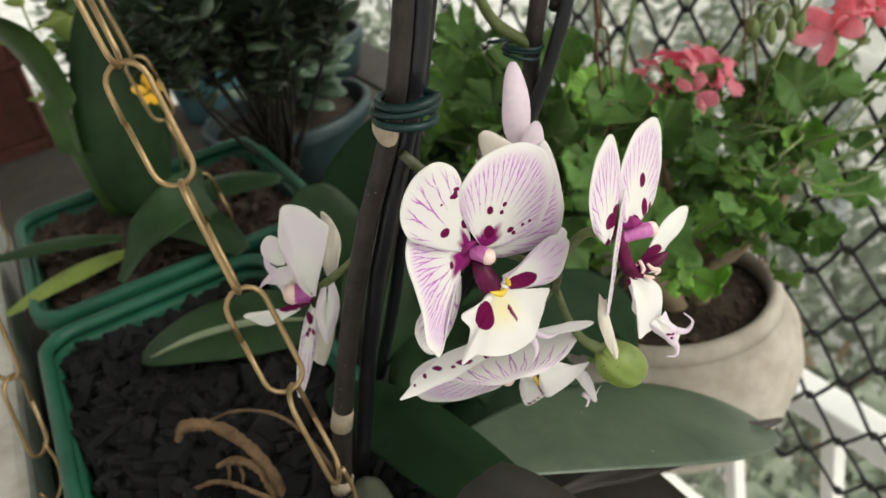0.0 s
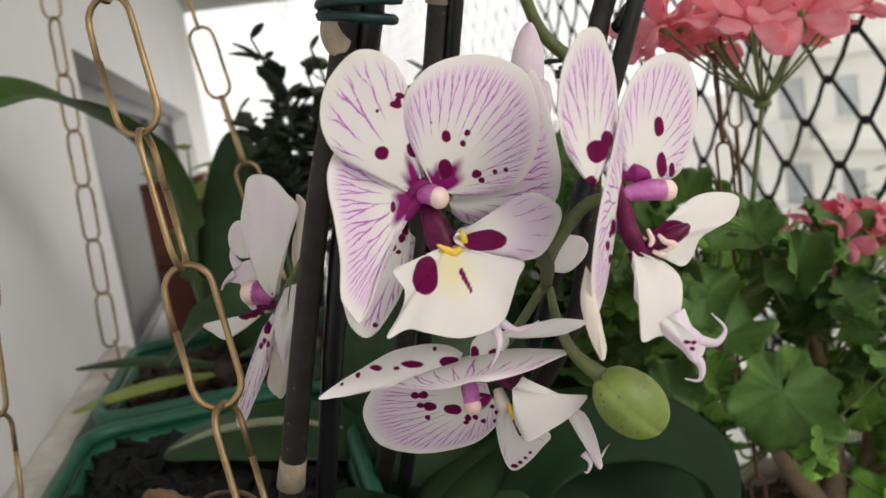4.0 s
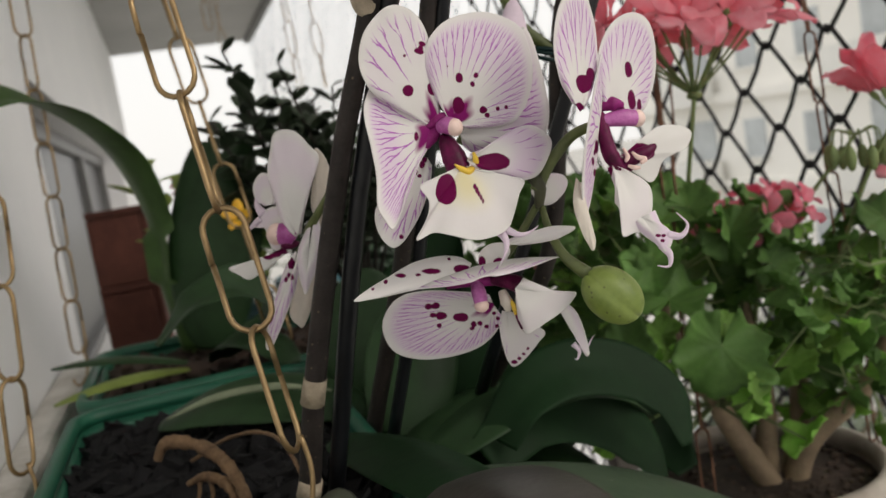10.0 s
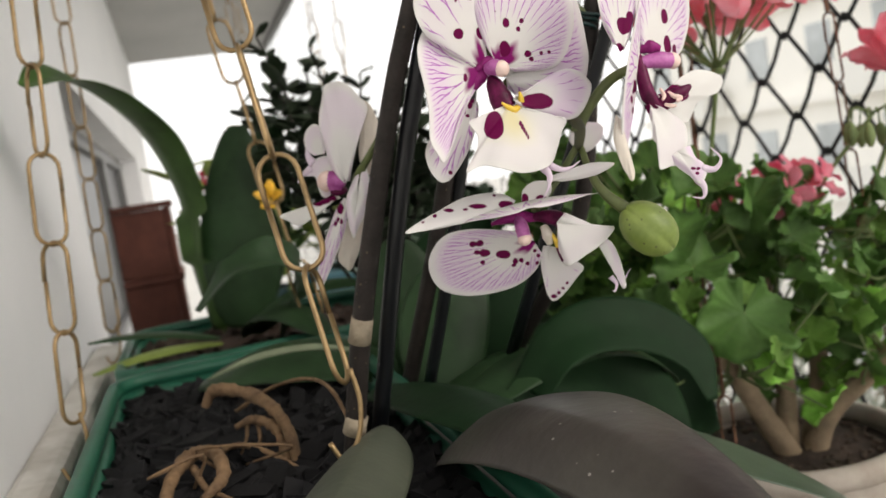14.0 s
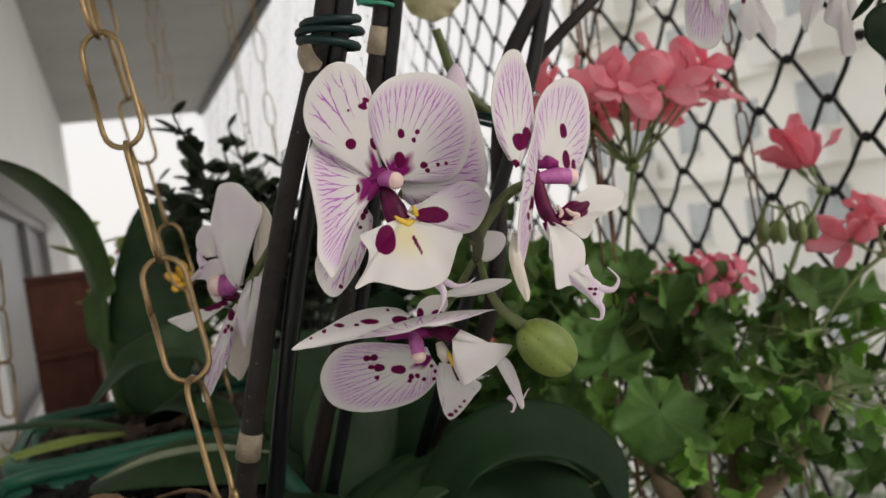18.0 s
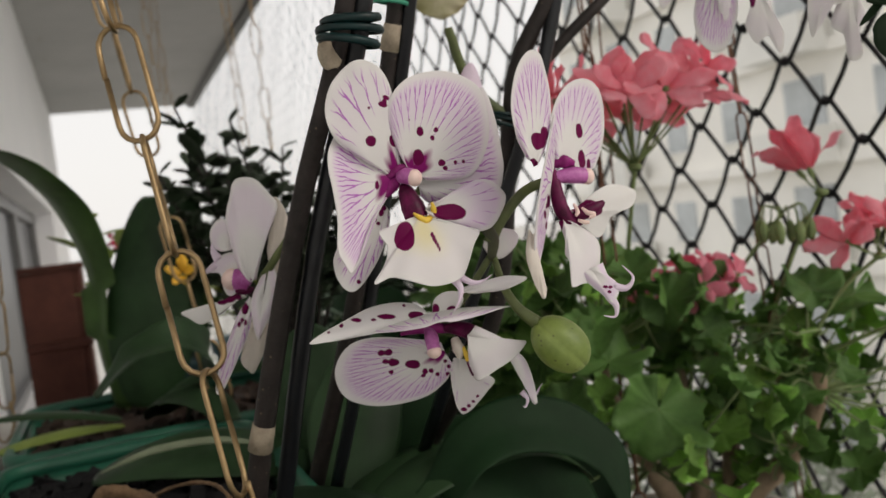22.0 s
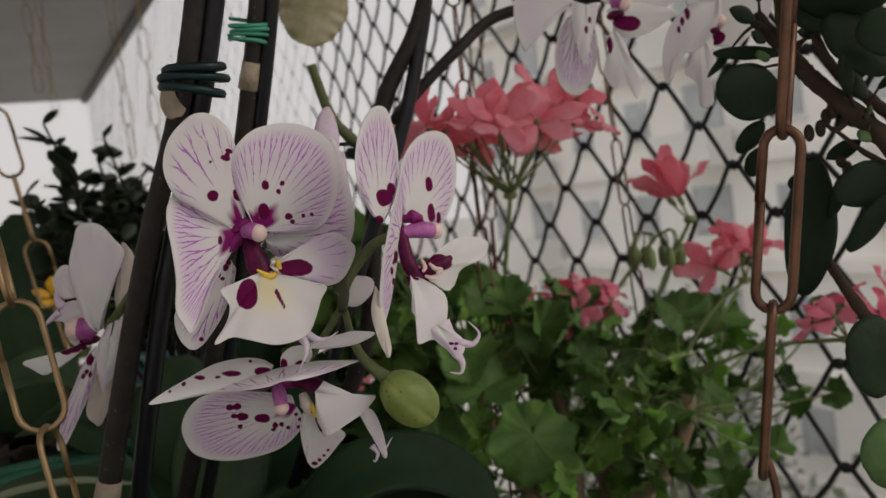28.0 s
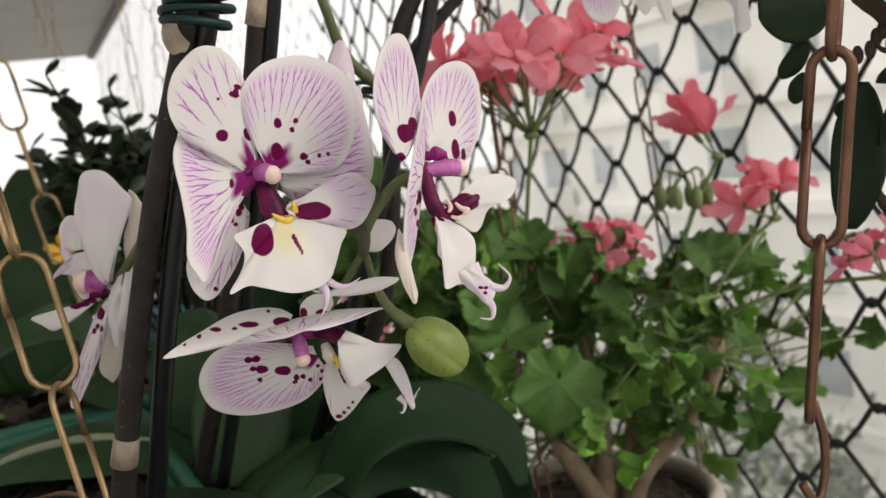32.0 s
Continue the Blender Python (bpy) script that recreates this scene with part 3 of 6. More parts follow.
    if parent is not None:
        under(ob, parent) if parent.parent is None else sub(ob, parent)
    return ob

# ---- the setting ----
WALL_X, NET_X, CEIL_X, CEIL_Z, END_Y, BACK_Y = -0.17, 0.775, 0.79, 2.4, 6.5, -2.2
LINTEL_Z, SILL_Z, WIN_Y0, WIN_Y1 = 1.63, 0.95, 1.62, 4.6

wv, wf = merge([
    box_data((WALL_X - 0.18, BACK_Y, 0.0), (WALL_X, WIN_Y0, CEIL_Z)),
    box_data((WALL_X - 0.18, WIN_Y1, 0.0), (WALL_X, END_Y, CEIL_Z)),
    box_data((WALL_X - 0.18, WIN_Y0, LINTEL_Z), (WALL_X, WIN_Y1, CEIL_Z)),
    box_data((WALL_X - 0.18, WIN_Y0, 0.0), (WALL_X, WIN_Y1, SILL_Z)),
])
tagged(mesh_object("wall_west", wv, wf, M_WALL, smooth=False), "white painted balcony wall with a window opening", "wall", kind="structure")
tagged(box("wall_south", (WALL_X - 0.18, BACK_Y - 0.15, 0.0), (NET_X, BACK_Y, 1.0), M_WALL), "low white parapet at the balcony's end", "wall", kind="structure")
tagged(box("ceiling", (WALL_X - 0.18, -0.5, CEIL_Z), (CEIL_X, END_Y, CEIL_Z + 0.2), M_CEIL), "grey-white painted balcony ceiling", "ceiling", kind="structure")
tagged(box("floor", (WALL_X - 0.18, BACK_Y - 0.15, -0.15), (NET_X + 0.08, END_Y, 0.0), M_FLOOR), "pale tiled balcony floor", "floor", kind="structure")
tagged(box("ceiling_trim", (CEIL_X - 0.046, -0.5, CEIL_Z - 0.025), (CEIL_X, END_Y, CEIL_Z - 0.001), M_STAKE), "dark edge strip under the ceiling", "trim", kind="structure")

win = thing("window_1", (WALL_X - 0.12, WIN_Y0, SILL_Z), "grey aluminium sliding window set back in the wall", "window", kind="structure")
FX0, FX1 = WALL_X - 0.13, WALL_X - 0.08
for y0, y1 in ((WIN_Y0, WIN_Y0 + 0.06), (1.92, 2.22), (3.5, 3.6), (WIN_Y1 - 0.08, WIN_Y1)):
    box("window_frame", (FX0, y0, SILL_Z + 0.05), (FX1, y1, LINTEL_Z - 0.05), M_ALU, win, 0.004)
box("window_frame", (FX0, WIN_Y0, LINTEL_Z - 0.05), (FX1, WIN_Y1, LINTEL_Z), M_ALU, win, 0.004)
box("window_frame", (FX0, WIN_Y0, SILL_Z), (FX1, WIN_Y1, SILL_Z + 0.05), M_ALU, win, 0.004)
# the first dark pane stands in for jamb shade, put into its colour
for y0, y1 in ((WIN_Y0 + 0.06, 1.92), (2.22, 3.5), (3.6, WIN_Y1 - 0.08)):
    box("pane", (FX0 + 0.02, y0, SILL_Z + 0.05), (FX0 + 0.026, y1, LINTEL_Z - 0.05), M_WINDARK, win)
tagged(box("window_sill", (WALL_X - 0.08, WIN_Y0 - 0.02, SILL_Z + 0.004), (WALL_X + 0.02, WIN_Y1 + 0.02, SILL_Z + 0.03), M_WALL, None, 0.004), "white window sill", "sill", kind="structure")

tagged(box("wall_ledge", (WALL_X + 0.002, -0.3, 1.095), (WALL_X + 0.042, 1.34, 1.168), M_LEDGE, None, 0.010), "dirty cream plaster ledge along the wall", "ledge", kind="structure")

# safety net: diamond mesh whose cords run together at each knot
net_chunks = []
STEP_Y, STEP_Z = 0.053, 0.0522
rng = random.Random(5)


def knot_place(i, j):
    r = random.Random(i * 977 + j)
    return np.array([NET_X + 0.004 * math.sin(i * 0.7 + j), 0.693 + (i - 13) * STEP_Y + r.uniform(-0.003, 0.003), 1.447 + (j - 17) * STEP_Z + r.uniform(-0.003, 0.003)])


for i in range(-6, 122):
    for j in range(0, 38):
        if (i + j) % 2:
            continue
        k = knot_place(i, j)
        far = i > 36
        h = np.array([0, 0.0075, 0])
        net_chunks.append(tube_data([k - h, k, k + h], [0.0036, 0.0066, 0.0036] if not far else [0.0012, 0.002, 0.0012], 6 if not far else 4))
        for di in (-1, 1):
            q = knot_place(i + di, j + 1)
            a0, a1 = k + h * di * 0.9, q - h * di * 0.9
            mid = (a0 + a1) / 2 + np.array([0.002, 0, -0.0015])
            net_chunks.append(tube_data([a0, mid, a1], 0.0030 if not far else 0.0010, 5 if not far else 3))
nv_, nf_ = merge(net_chunks)
tagged(mesh_object("safety_net", nv_, nf_, M_NET), "black knotted safety net across the balcony opening", "net", kind="structure")

# parapet rail outside the net
rail = thing("balcony_rail", (NET_X + 0.16, 0.6, 0.0), "white painted metal rail outside the net", "rail", kind="structure")
box("top_rail", (NET_X + 0.13, BACK_Y, 0.50), (NET_X + 0.19, END_Y, 0.55), M_RAIL, rail, 0.006)
for k in range(24):
    y = 0.05 + k * 0.24
    box("post", (NET_X + 0.145, y, -0.10), (NET_X + 0.175, y + 0.03, 0.50), M_RAIL, rail, 0.004)
tagged(box("slab_edge", (NET_X + 0.08, BACK_Y, -0.15), (NET_X + 0.24, END_Y, -0.1), M_FACADE2), "concrete slab edge under the rail", "slab", kind="structure")

# shelf that carries the pots
shelf = thing("plant_shelf", (0.1, 1.0, 1.0), "narrow dark shelf that carries the planters", "shelf")
box("board", (WALL_X + 0.012, 0.23, 1.015), (0.33, 1.95, 1.035), M_BENCH, shelf, 0.003)
for y in (0.6, 1.7):
    box("bracket", (WALL_X + 0.002, y, 0.90), (0.30, y + 0.02, 1.014), M_RAIL, shelf, 0.002)

# ---- the view outside ----
gv = [(-400, -400, -14), (600, -400, -14), (600, 600, -14), (-400, 600, -14)]
tagged(mesh_object("ground", gv, [(0, 1, 2, 3)], M_GROUND, smooth=False), "distant pale street and yards far below", "ground", kind="structure")


def facade(x, y0, y1, z0, z1, label, storeys, bays, depth=10.0):
    b = thing("apartment_building", (x, (y0 + y1) / 2, z0), label, "building")
    box("wall", (x + 0.3, y0, z0), (x + depth, y1, z1), M_FACADE, b)
    box("roof", (x + 0.1, y0 - 0.3, z1), (x + depth, y1 + 0.3, z1 + 0.7), M_FACADE2, b)
    sh, bw = (z1 - z0) / storeys, (y1 - y0) / bays
    for f in range(storeys):
        zz = z0 + f * sh
        box("ledge", (x + 0.02, y0, zz), (x + 0.3, y1, zz + 0.35), M_FACADE, b)
        for k in range(bays):
            yy = y0 + k * bw
            if k % 3 == 2:
                bal = box("balcony", (x - 0.9, yy + bw * 0.08, zz + 0.05), (x + 0.02, yy + bw * 0.92, zz + 1.1), M_FACADE2, b)
                box("window", (x + 0.22, yy + bw * 0.25, zz + 0.4), (x + 0.298, yy + bw * 0.75, zz + sh * 0.82), M_GLASSHAZE, b)
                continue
            w = box("window", (x + 0.24, yy + bw * 0.32, zz + sh * 0.36), (x + 0.298, yy + bw * 0.68, zz + sh * 0.78), M_GLASSHAZE, b)
            box("sill", (x + 0.15, yy + bw * 0.29, zz + sh * 0.32), (x + 0.299, yy + bw * 0.71, zz + sh * 0.355), M_FACADE2, w)
    return b


facade(19.0, 3.0, 33.0, -14.0, 26.0, "tall cream apartment building across the street", 13, 10)

# ---- orchid flowers ----
X9, Y9, Z9 = np.array([0.937, -0.307, -0.167]), np.array([0.190, 0.048, 0.981]), np.array([-0.293, -0.950, 0.103])


def flower_axes(o, k, yaw=0.0, pitch=0.0, roll=0.0):
    R = Euler((radians(pitch), radians(yaw), radians(roll))).to_matrix()
    B = np.stack([X9, Y9, Z9], 1) @ np.array(R)
    return np.asarray(o, float), B[:, 0], B[:, 1], B[:, 2], k


def column(fr, a, b, r, parent, label=""):
    """The purple column with its pale cap, which carries the petals."""
    o, X, Y, Z, k = fr
    to = lambda p: o + (X * p[0] + Y * p[1] + Z * p[2]) * k
    A, B = to(a), to(b)
    mid = (A + B) / 2 + Y * k * 4
    v, f = tube_data([A, mid, B], [r * k * 0.7, r * k * 1.05, r * k * 0.95], 16, 10)
    fl = mesh_object("flower", v, f, M_COLUMN, None, label)
    under(fl, parent)
    bpy.context.view_layer.update()
    cv, cf = ball_data(B, r * k * 1.04, 18, 14, (1, 0.95, 0.9), B - A)
    sub(mesh_object("anther_cap", cv, cf, M_CAP), fl)
    return fl


def tail(fr, pts, r, fl):
    o, X, Y, Z, k = fr
    P = [o + (X * p[0] + Y * p[1] + Z * p[2]) * k for p in pts]
    v, f = tube_data(P, [r * k * 0.8, r * k * 0.5, r * k * 0.22, r * k * 0.08], 8, 20)
    ob = mesh_object("lip_tail", v, f, M_PETAL)
    n = len(ob.data.vertices)
    pigment(ob, np.full(n, 0.5), np.zeros(n), (), np.zeros(n), np.full(n, 0.85))
    return sub(ob, fl)


def throat(fr, pts, radii, mat, fl, name):
    """A rounded fleshy ridge through the points given."""
    o, X, Y, Z, k = fr
    P = [o + (X * p[0] + Y * p[1] + Z * p[2]) * k for p in pts]
    v, f = tube_data(P, [r * k for r in radii], 14, 24, 0.08, 3)
    return sub(mesh_object(name, v, f, mat), fl)


def lump(fr, c, r, squash, mat, fl, name, axis=None):
    o, X, Y, Z, k = fr
    p = o + (X * c[0] + Y * c[1] + Z * c[2]) * k
    v, f = ball_data(p, r * k, 14, 10, squash, axis if axis is None else X * axis[0] + Y * axis[1] + Z * axis[2])
    return sub(mesh_object(name, v, f, mat), fl)


orchid = thing("orchid_plant", (0.06, 0.43, 1.185), "white moth orchid veined and spotted with purple, in bark chips", "orchid")

# the flower that faces the room
fr = flower_axes((0.1453, 0.3279, 1.3921), 0.000227)
fl = column(fr, (-6, 5, 10), (24, 3, 32), 17, orchid, "open white orchid flower with purple veins and blotches")
lobe("sepal", fr, (-7, 5, -4), ((-34, 9), (-91, 41), (-136, 69), (-156, 117), (-148, 168), (-120, 209), (-88, 226), (-56, 217), (-33, 187), (-22, 140), (-13, 74), (0, 20)), M_PETAL, fl, grad=(-0.45, 0.2), spots=((-66, 71, 10, 10), (-20, 79, 9, 12), (-45, 146, 8, 6), (-39, 160, 6, 5), (-72, 135, 3, 3), (-42, 152, 5, 5), ), veins=(11, 0.50), blush=0.25, seed=1, basal=0.2)
lobe("petal", fr, (17, 15, 4), ((10, 26), (-22, 80), (-36, 129), (-28, 167), (6, 207), (55, 227), (105, 229), (151, 208), (172, 169), (180, 120), (171, 69), (147, 28), (106, 12), (55, 6)), M_PETAL, fl, grad=(-0.35, 0.15), spots=((32, 100, 7, 9), (65, 107, 5, 5), (58, 90, 5, 5), (31, 49, 11, 16), (80, 43, 7, 7), (88, 33, 5, 5), (109, 47, 4, 4), (126, 51, 4, 4), (9, 120, 2, 2), ), veins=(25, 0.38), blush=0.65, seed=2, basal=0.20)
lobe("petal", fr, (-23, 0, 8), ((-30, 14), (-54, 53), (-83, 87), (-111, 104), (-129, 94), (-147, 49), (-146, 10), (-134, -38), (-123, -95), (-120, -152), (-105, -180), (-93, -195), (-81, -172), (-71, -134), (-54, -85), (-34, -46), (-22, -21)), M_PETAL, fl, grad=(-0.5, -0.15), spots=((-51, -13, 4, 9), ), veins=(18, 0.22), blush=0.85, seed=3, basal=0.20, dome=-0.05)
lobe("sepal", fr, (-31, -49, -24), ((-46, -54), (-81, -95), (-115, -125), (-133, -165), (-123, -205), (-99, -229), (-76, -216), (-46, -166), (-26, -105), (-21, -64)), M_PETAL, fl, grad=(-0.25, 0), spots=((-41, -65, 5, 7), (-54, -80, 5, 5), (-46, -87, 4, 4), (-61, -91, 5, 4), (-36, -54, 5, 5), (-81, -208, 4, 4), ), veins=(6, 0.35), blush=0.3, seed=4)
lobe("sepal", fr, (35, -3, -30), ((55, 17), (106, 120), (153, 208), (174, 204), (196, 144), (212, 83), (218, 42), (208, 0), (170, -24), (117, -38), (65, -38), (40, -23)), M_PETAL, fl, grad=(-0.3, 0.1), spots=(), veins=(11, 0.3), blush=0.9, seed=5)
lobe("lip_lobe", fr, (48, -61, 30), ((55, -46), (95, -30), (135, 1), (172, 14), (204, 2), (219, -18), (209, -54), (188, -85), (156, -95), (115, -90), (75, -80), (55, -70)), M_PETAL, fl, grad=(-0.45, 0), spots=((98, -62, 32, 16), ), veins=(12, 0.62), blush=0.9, seed=6, dome=0.10, curl=0.06)
lobe("lip", fr, (40, -70, 30), ((26, -75), (-8, -98), (-42, -112), (-24, -142), (-30, -178), (-47, -215), (-16, -201), (16, -205), (64, -214), (106, -205), (130, -188), (142, -156), (150, -125), (160, -97), (125, -93), (85, -85), (60, -75)), M_PETAL, fl, grad=(-0.3, -0.1), spots=((8, -119, 20, 27), (62, -112, 3, 6), (66, -119, 3, 6), (70, -126, 2.5, 6), (74, -133, 2.5, 6), (78, -140, 2, 5), ), seed=7, dome=0.05, ruffle=0.035, blush=0.12, fold=0.24, curl=0.05, gold=1.0)
tail(fr, [(112, -196, 6), (124, -216, 30), (122, -240, 36), (112, -262, 32)], 13, fl)
tail(fr, [(120, -190, 6), (148, -203, 24), (170, -198, 26), (186, -186, 30)], 11, fl)
throat(fr, [(2, -8, 2), (10, -26, 10), (22, -52, 14), (34, -76, 16), (44, -90, 14)], [8, 18, 24, 24, 8], M_DARKPURPLE, fl, "lip_throat")
throat(fr, [(-44, 12, 0), (-26, 10, 2), (-8, 24, 4), (14, 34, 4)], [3, 11, 11, 4], M_PURPLE, fl, "purple_base")
throat(fr, [(-46, -44, -6), (-34, -28, 0), (-18, -8, 2), (-4, 8, 2)], [3, 11, 14, 6], M_PURPLE, fl, "purple_base")
throat(fr, [(64, -70, 24), (50, -82, 34), (38, -78, 40), (24, -70, 48)], [5, 8, 6, 2], M_YELLOW, fl, "callus")
throat(fr, [(66, -74, 24), (64, -58, 34), (60, -46, 40)], [7, 6, 2.5], M_YELLOW, fl, "callus")
throat(fr, [(72, -62, 22), (74, -72, 26), (70, -82, 24)], [4, 6, 3], M_DARKPURPLE, fl, "callus")
# the flower turned towards the net
fr = flower_axes((0.2148, 0.2981, 1.3830), 0.000222)
fl = column(fr, (-26, 2, 6), (44, 10, -8), 17, orchid, "white orchid flower seen from the side with purple veins")
lobe("sepal", fr, (-79, 13, 60), ((-95, 28), (-122, 67), (-135, 121), (-131, 178), (-115, 223), (-92, 247), (-71, 243), (-52, 203), (-43, 156), (-41, 112), (-50, 62), (-67, 21)), M_PETAL, fl, grad=(-1, 0), spots=((-73, 66, 18, 16), (-58, 85, 9, 13), (-81, 20, 10, 8), ), veins=(11, 0.34), blush=0.6, seed=11)
lobe("petal", fr, (-6, 25, -5), ((-27, 29), (-36, 68), (-37, 128), (-18, 182), (13, 219), (51, 235), (84, 227), (103, 186), (104, 132), (91, 76), (70, 37), (33, 23), (8, 22)), M_PETAL, fl, grad=(-0.9, -0.1), spots=((32, 112, 9, 15), (38, 50, 9, 19), (2, 31, 18, 12), (57, 44, 6, 11), ), veins=(20, 0.42), blush=0.65, seed=12)
lobe("petal", fr, (-29, -5, 0), ((-26, 20), (-31, 90), (-37, 126), (-44, 90), (-56, 30), (-70, -50), (-75, -120), (-71, -168), (-62, -184), (-50, -150), (-40, -90), (-32, -30)), M_PETAL, fl, grad=(-1.9, 0.2), spots=((-42, -50, 5, 12), (-50, -78, 4, 8), (-44, -100, 4, 7), (-46, -60, 3, 6), ), veins=(13, 0.2), blush=0.6, seed=13, basal=0.12, dome=0.02)
lobe("sepal", fr, (-76, -120, 40), ((-82, -110), (-89, -159), (-79, -206), (-64, -239), (-55, -251), (-50, -235), (-59, -197), (-68, -159), (-67, -120)), M_CREAMSEPAL, fl, grad=(0, -0.25), spots=(), seed=14)
lobe("lip_lobe", fr, (3, -75, 0), ((5, -65), (42, -49), (79, -11), (118, 7), (165, 9), (186, -3), (172, -34), (138, -51), (111, -68), (98, -100), (79, -113), (48, -100), (23, -90)), M_PETAL, fl, grad=(-0.8, 0), spots=((48, -55, 38, 17), ), seed=15, dome=0.08, curl=0.08)
lobe("lip", fr, (-7, -85, 10), ((-18, -90), (-6, -120), (1, -150), (-5, -159), (8, -184), (6, -223), (30, -217), (57, -209), (69, -170), (68, -130), (45, -105), (19, -95)), M_PETAL, fl, grad=(-0.3, -0.2), spots=((-16, -100, 6, 22), ), seed=16, dome=0.10, fold=0.12, curl=0.06, blush=0.2)
lobe("lip_lobe", fr, (44, -186, 30), ((26, -200), (48, -220), (68, -235), (86, -252), (96, -246), (103, -228), (97, -212), (82, -198), (72, -172)), M_PETAL, fl, grad=(0.1, -0.1), spots=((74, -222, 5, 3), (82, -232, 4, 3), (84, -222, 4, 3), ), seed=17, blush=0.9, dome=0.10)
tail(fr, [(84, -240, 36), (99, -260, 38), (96, -281, 40), (74, -280, 40)], 13, fl)
tail(fr, [(92, -220, 36), (120, -222, 38), (132, -200, 38), (110, -177, 38)], 12, fl)
throat(fr, [(-40, 26, 0), (-30, 6, 4), (-22, -30, 8), (-10, -66, 8), (12, -90, 6), (34, -88, 4)], [6, 13, 14, 16, 12, 5], M_DARKPURPLE, fl, "lip_throat")
throat(fr, [(4, -86, 2), (34, -70, 6), (62, -56, 4), (78, -44, 2)], [6, 15, 13, 5], M_DARKPURPLE, fl, "lip_throat")
throat(fr, [(-30, 30, 2), (-8, 36, 6), (14, 34, 4)], [8, 15, 6], M_PURPLE, fl, "purple_base")
throat(fr, [(14, -52, 8), (20, -68, 18), (16, -78, 22)], [3, 5, 3], M_CAP, fl, "callus")
throat(fr, [(30, -60, 14), (40, -70, 22), (52, -74, 24), (44, -82, 26)], [3, 5, 6, 3], M_CAP, fl, "callus")
throat(fr, [(22, -86, 16), (34, -90, 22), (44, -90, 24)], [3, 5, 3], M_CAP, fl, "callus")
# the flower that looks down
fr = flower_axes((0.1533, 0.3307, 1.3144), 0.000236)
fl = column(fr, (-18, 28, -22), (-6, -18, 4), 14, orchid, "drooping white orchid flower with a purple-veined lower petal")
lobe("petal", fr, (-30, 55, 0), ((-25, 64), (-50, 76), (-90, 77), (-139, 65), (-188, 37), (-225, 14), (-251, -8), (-205, -1), (-157, 9), (-118, 18), (-60, 32), (-30, 41)), M_PETAL, fl, grad=(-0.05, -0.5), spots=((-104, 49, 18, 5), (-45, 53, 15, 9), (-163, 40, 10, 4), (-192, 28, 4, 4), (-129, 42, 5, 3), (-216, 14, 3, 3), (-70, 72, 3, 3), ), seed=21, blush=0.1, dome=0.04)
petal("petal", fr, (2, 60, -44), (-10, 40, 100), 300, M_PETAL, fl, side=(1, 0.24, 0.0), face=(0, 0, 1), a=0.70, b=0.5, cup=0.08, bend=0.04, seed=22, blush=0.25, veins=(9, 0.4), basal=0.08)
lobe("petal", fr, (21, -21, -92), ((13, -2), (-40, 3), (-125, 4), (-179, -13), (-207, -55), (-206, -95), (-181, -129), (-127, -142), (-62, -134), (-8, -114), (29, -79), (39, -46)), M_PETAL, fl, grad=(0.1, 0.25), spots=((-45, -49, 15, 9), (-112, -27, 8, 6), (-97, -25, 8, 7), (-102, -45, 7, 5), (-86, -46, 12, 8), (-90, -67, 5, 5), (-19, -63, 6, 6), (-6, -61, 5, 5), (-22, -72, 5, 4), (8, -68, 5, 4), (29, -67, 4, 4), (31, -51, 4, 4), (23, -40, 4, 4), ), veins=(24, 0.36), seed=23, blush=0.7, basal=0.16)
lobe("sepal", fr, (48, 102, 30), ((43, 92), (39, 107), (77, 122), (124, 136), (167, 135), (147, 119), (115, 108), (67, 100)), M_PETAL, fl, grad=(0.3, 0), spots=(), seed=24, blush=0.15)
lobe("sepal", fr, (30, 64, -10), ((25, 56), (-8, 56), (-10, 84), (10, 102), (40, 104), (50, 89), (40, 64)), M_PETAL, fl, grad=(0, 0), spots=((-5, 67, 7, 11), (28, 69, 10, 6), ), seed=25)
lobe("lip_lobe", fr, (58, 18, 24), ((73, 38), (108, 23), (148, 7), (177, 8), (154, -24), (119, -49), (84, -72), (67, -48), (59, -12)), M_PETAL, fl, grad=(-0.1, 0.2), spots=(), seed=26, dome=0.10, curl=0.08, blush=0.2)
lobe("lip_lobe", fr, (46, -30, -30), ((36, -30), (32, -63), (41, -109), (52, -138), (65, -149), (86, -132), (110, -97), (123, -75), (98, -58), (72, -35)), M_PETAL, fl, grad=(0, 0.5), spots=((64, -138, 7, 4), (74, -130, 4, 4), (82, -120, 4, 3), (90, -108, 3, 3), ), seed=27, dome=0.08, curl=0.06, veins=(5, 0.7), blush=0.2)
lobe("lip", fr, (147, -27, 0), ((145, -35), (154, -15), (174, -23), (192, -56), (207, -108), (200, -116), (186, -82), (165, -51)), M_PETAL, fl, grad=(0, 0.2), spots=(), seed=28, blush=0.5)
tail(fr, [(176, -94, -20), (188, -108, -18), (184, -124, -16), (178, -122, -12)], 8, fl)
tail(fr, [(190, -100, -20), (204, -98, -18), (212, -84, -18), (218, -76, -18)], 5, fl)
throat(fr, [(-74, 14, -34), (-44, 24, -30), (-12, 30, -24), (22, 28, -20)], [3, 9, 14, 8], M_PURPLE, fl, "purple_base")
throat(fr, [(14, 30, -16), (44, 30, -6), (66, 22, 8), (72, -2, 10)], [8, 16, 17, 9], M_DARKPURPLE, fl, "lip_throat")
throat(fr, [(62, -14, 4), (66, -34, 6), (78, -58, 2), (88, -70, -4)], [4, 8, 9, 3], M_DARKPURPLE, fl, "lip_throat")
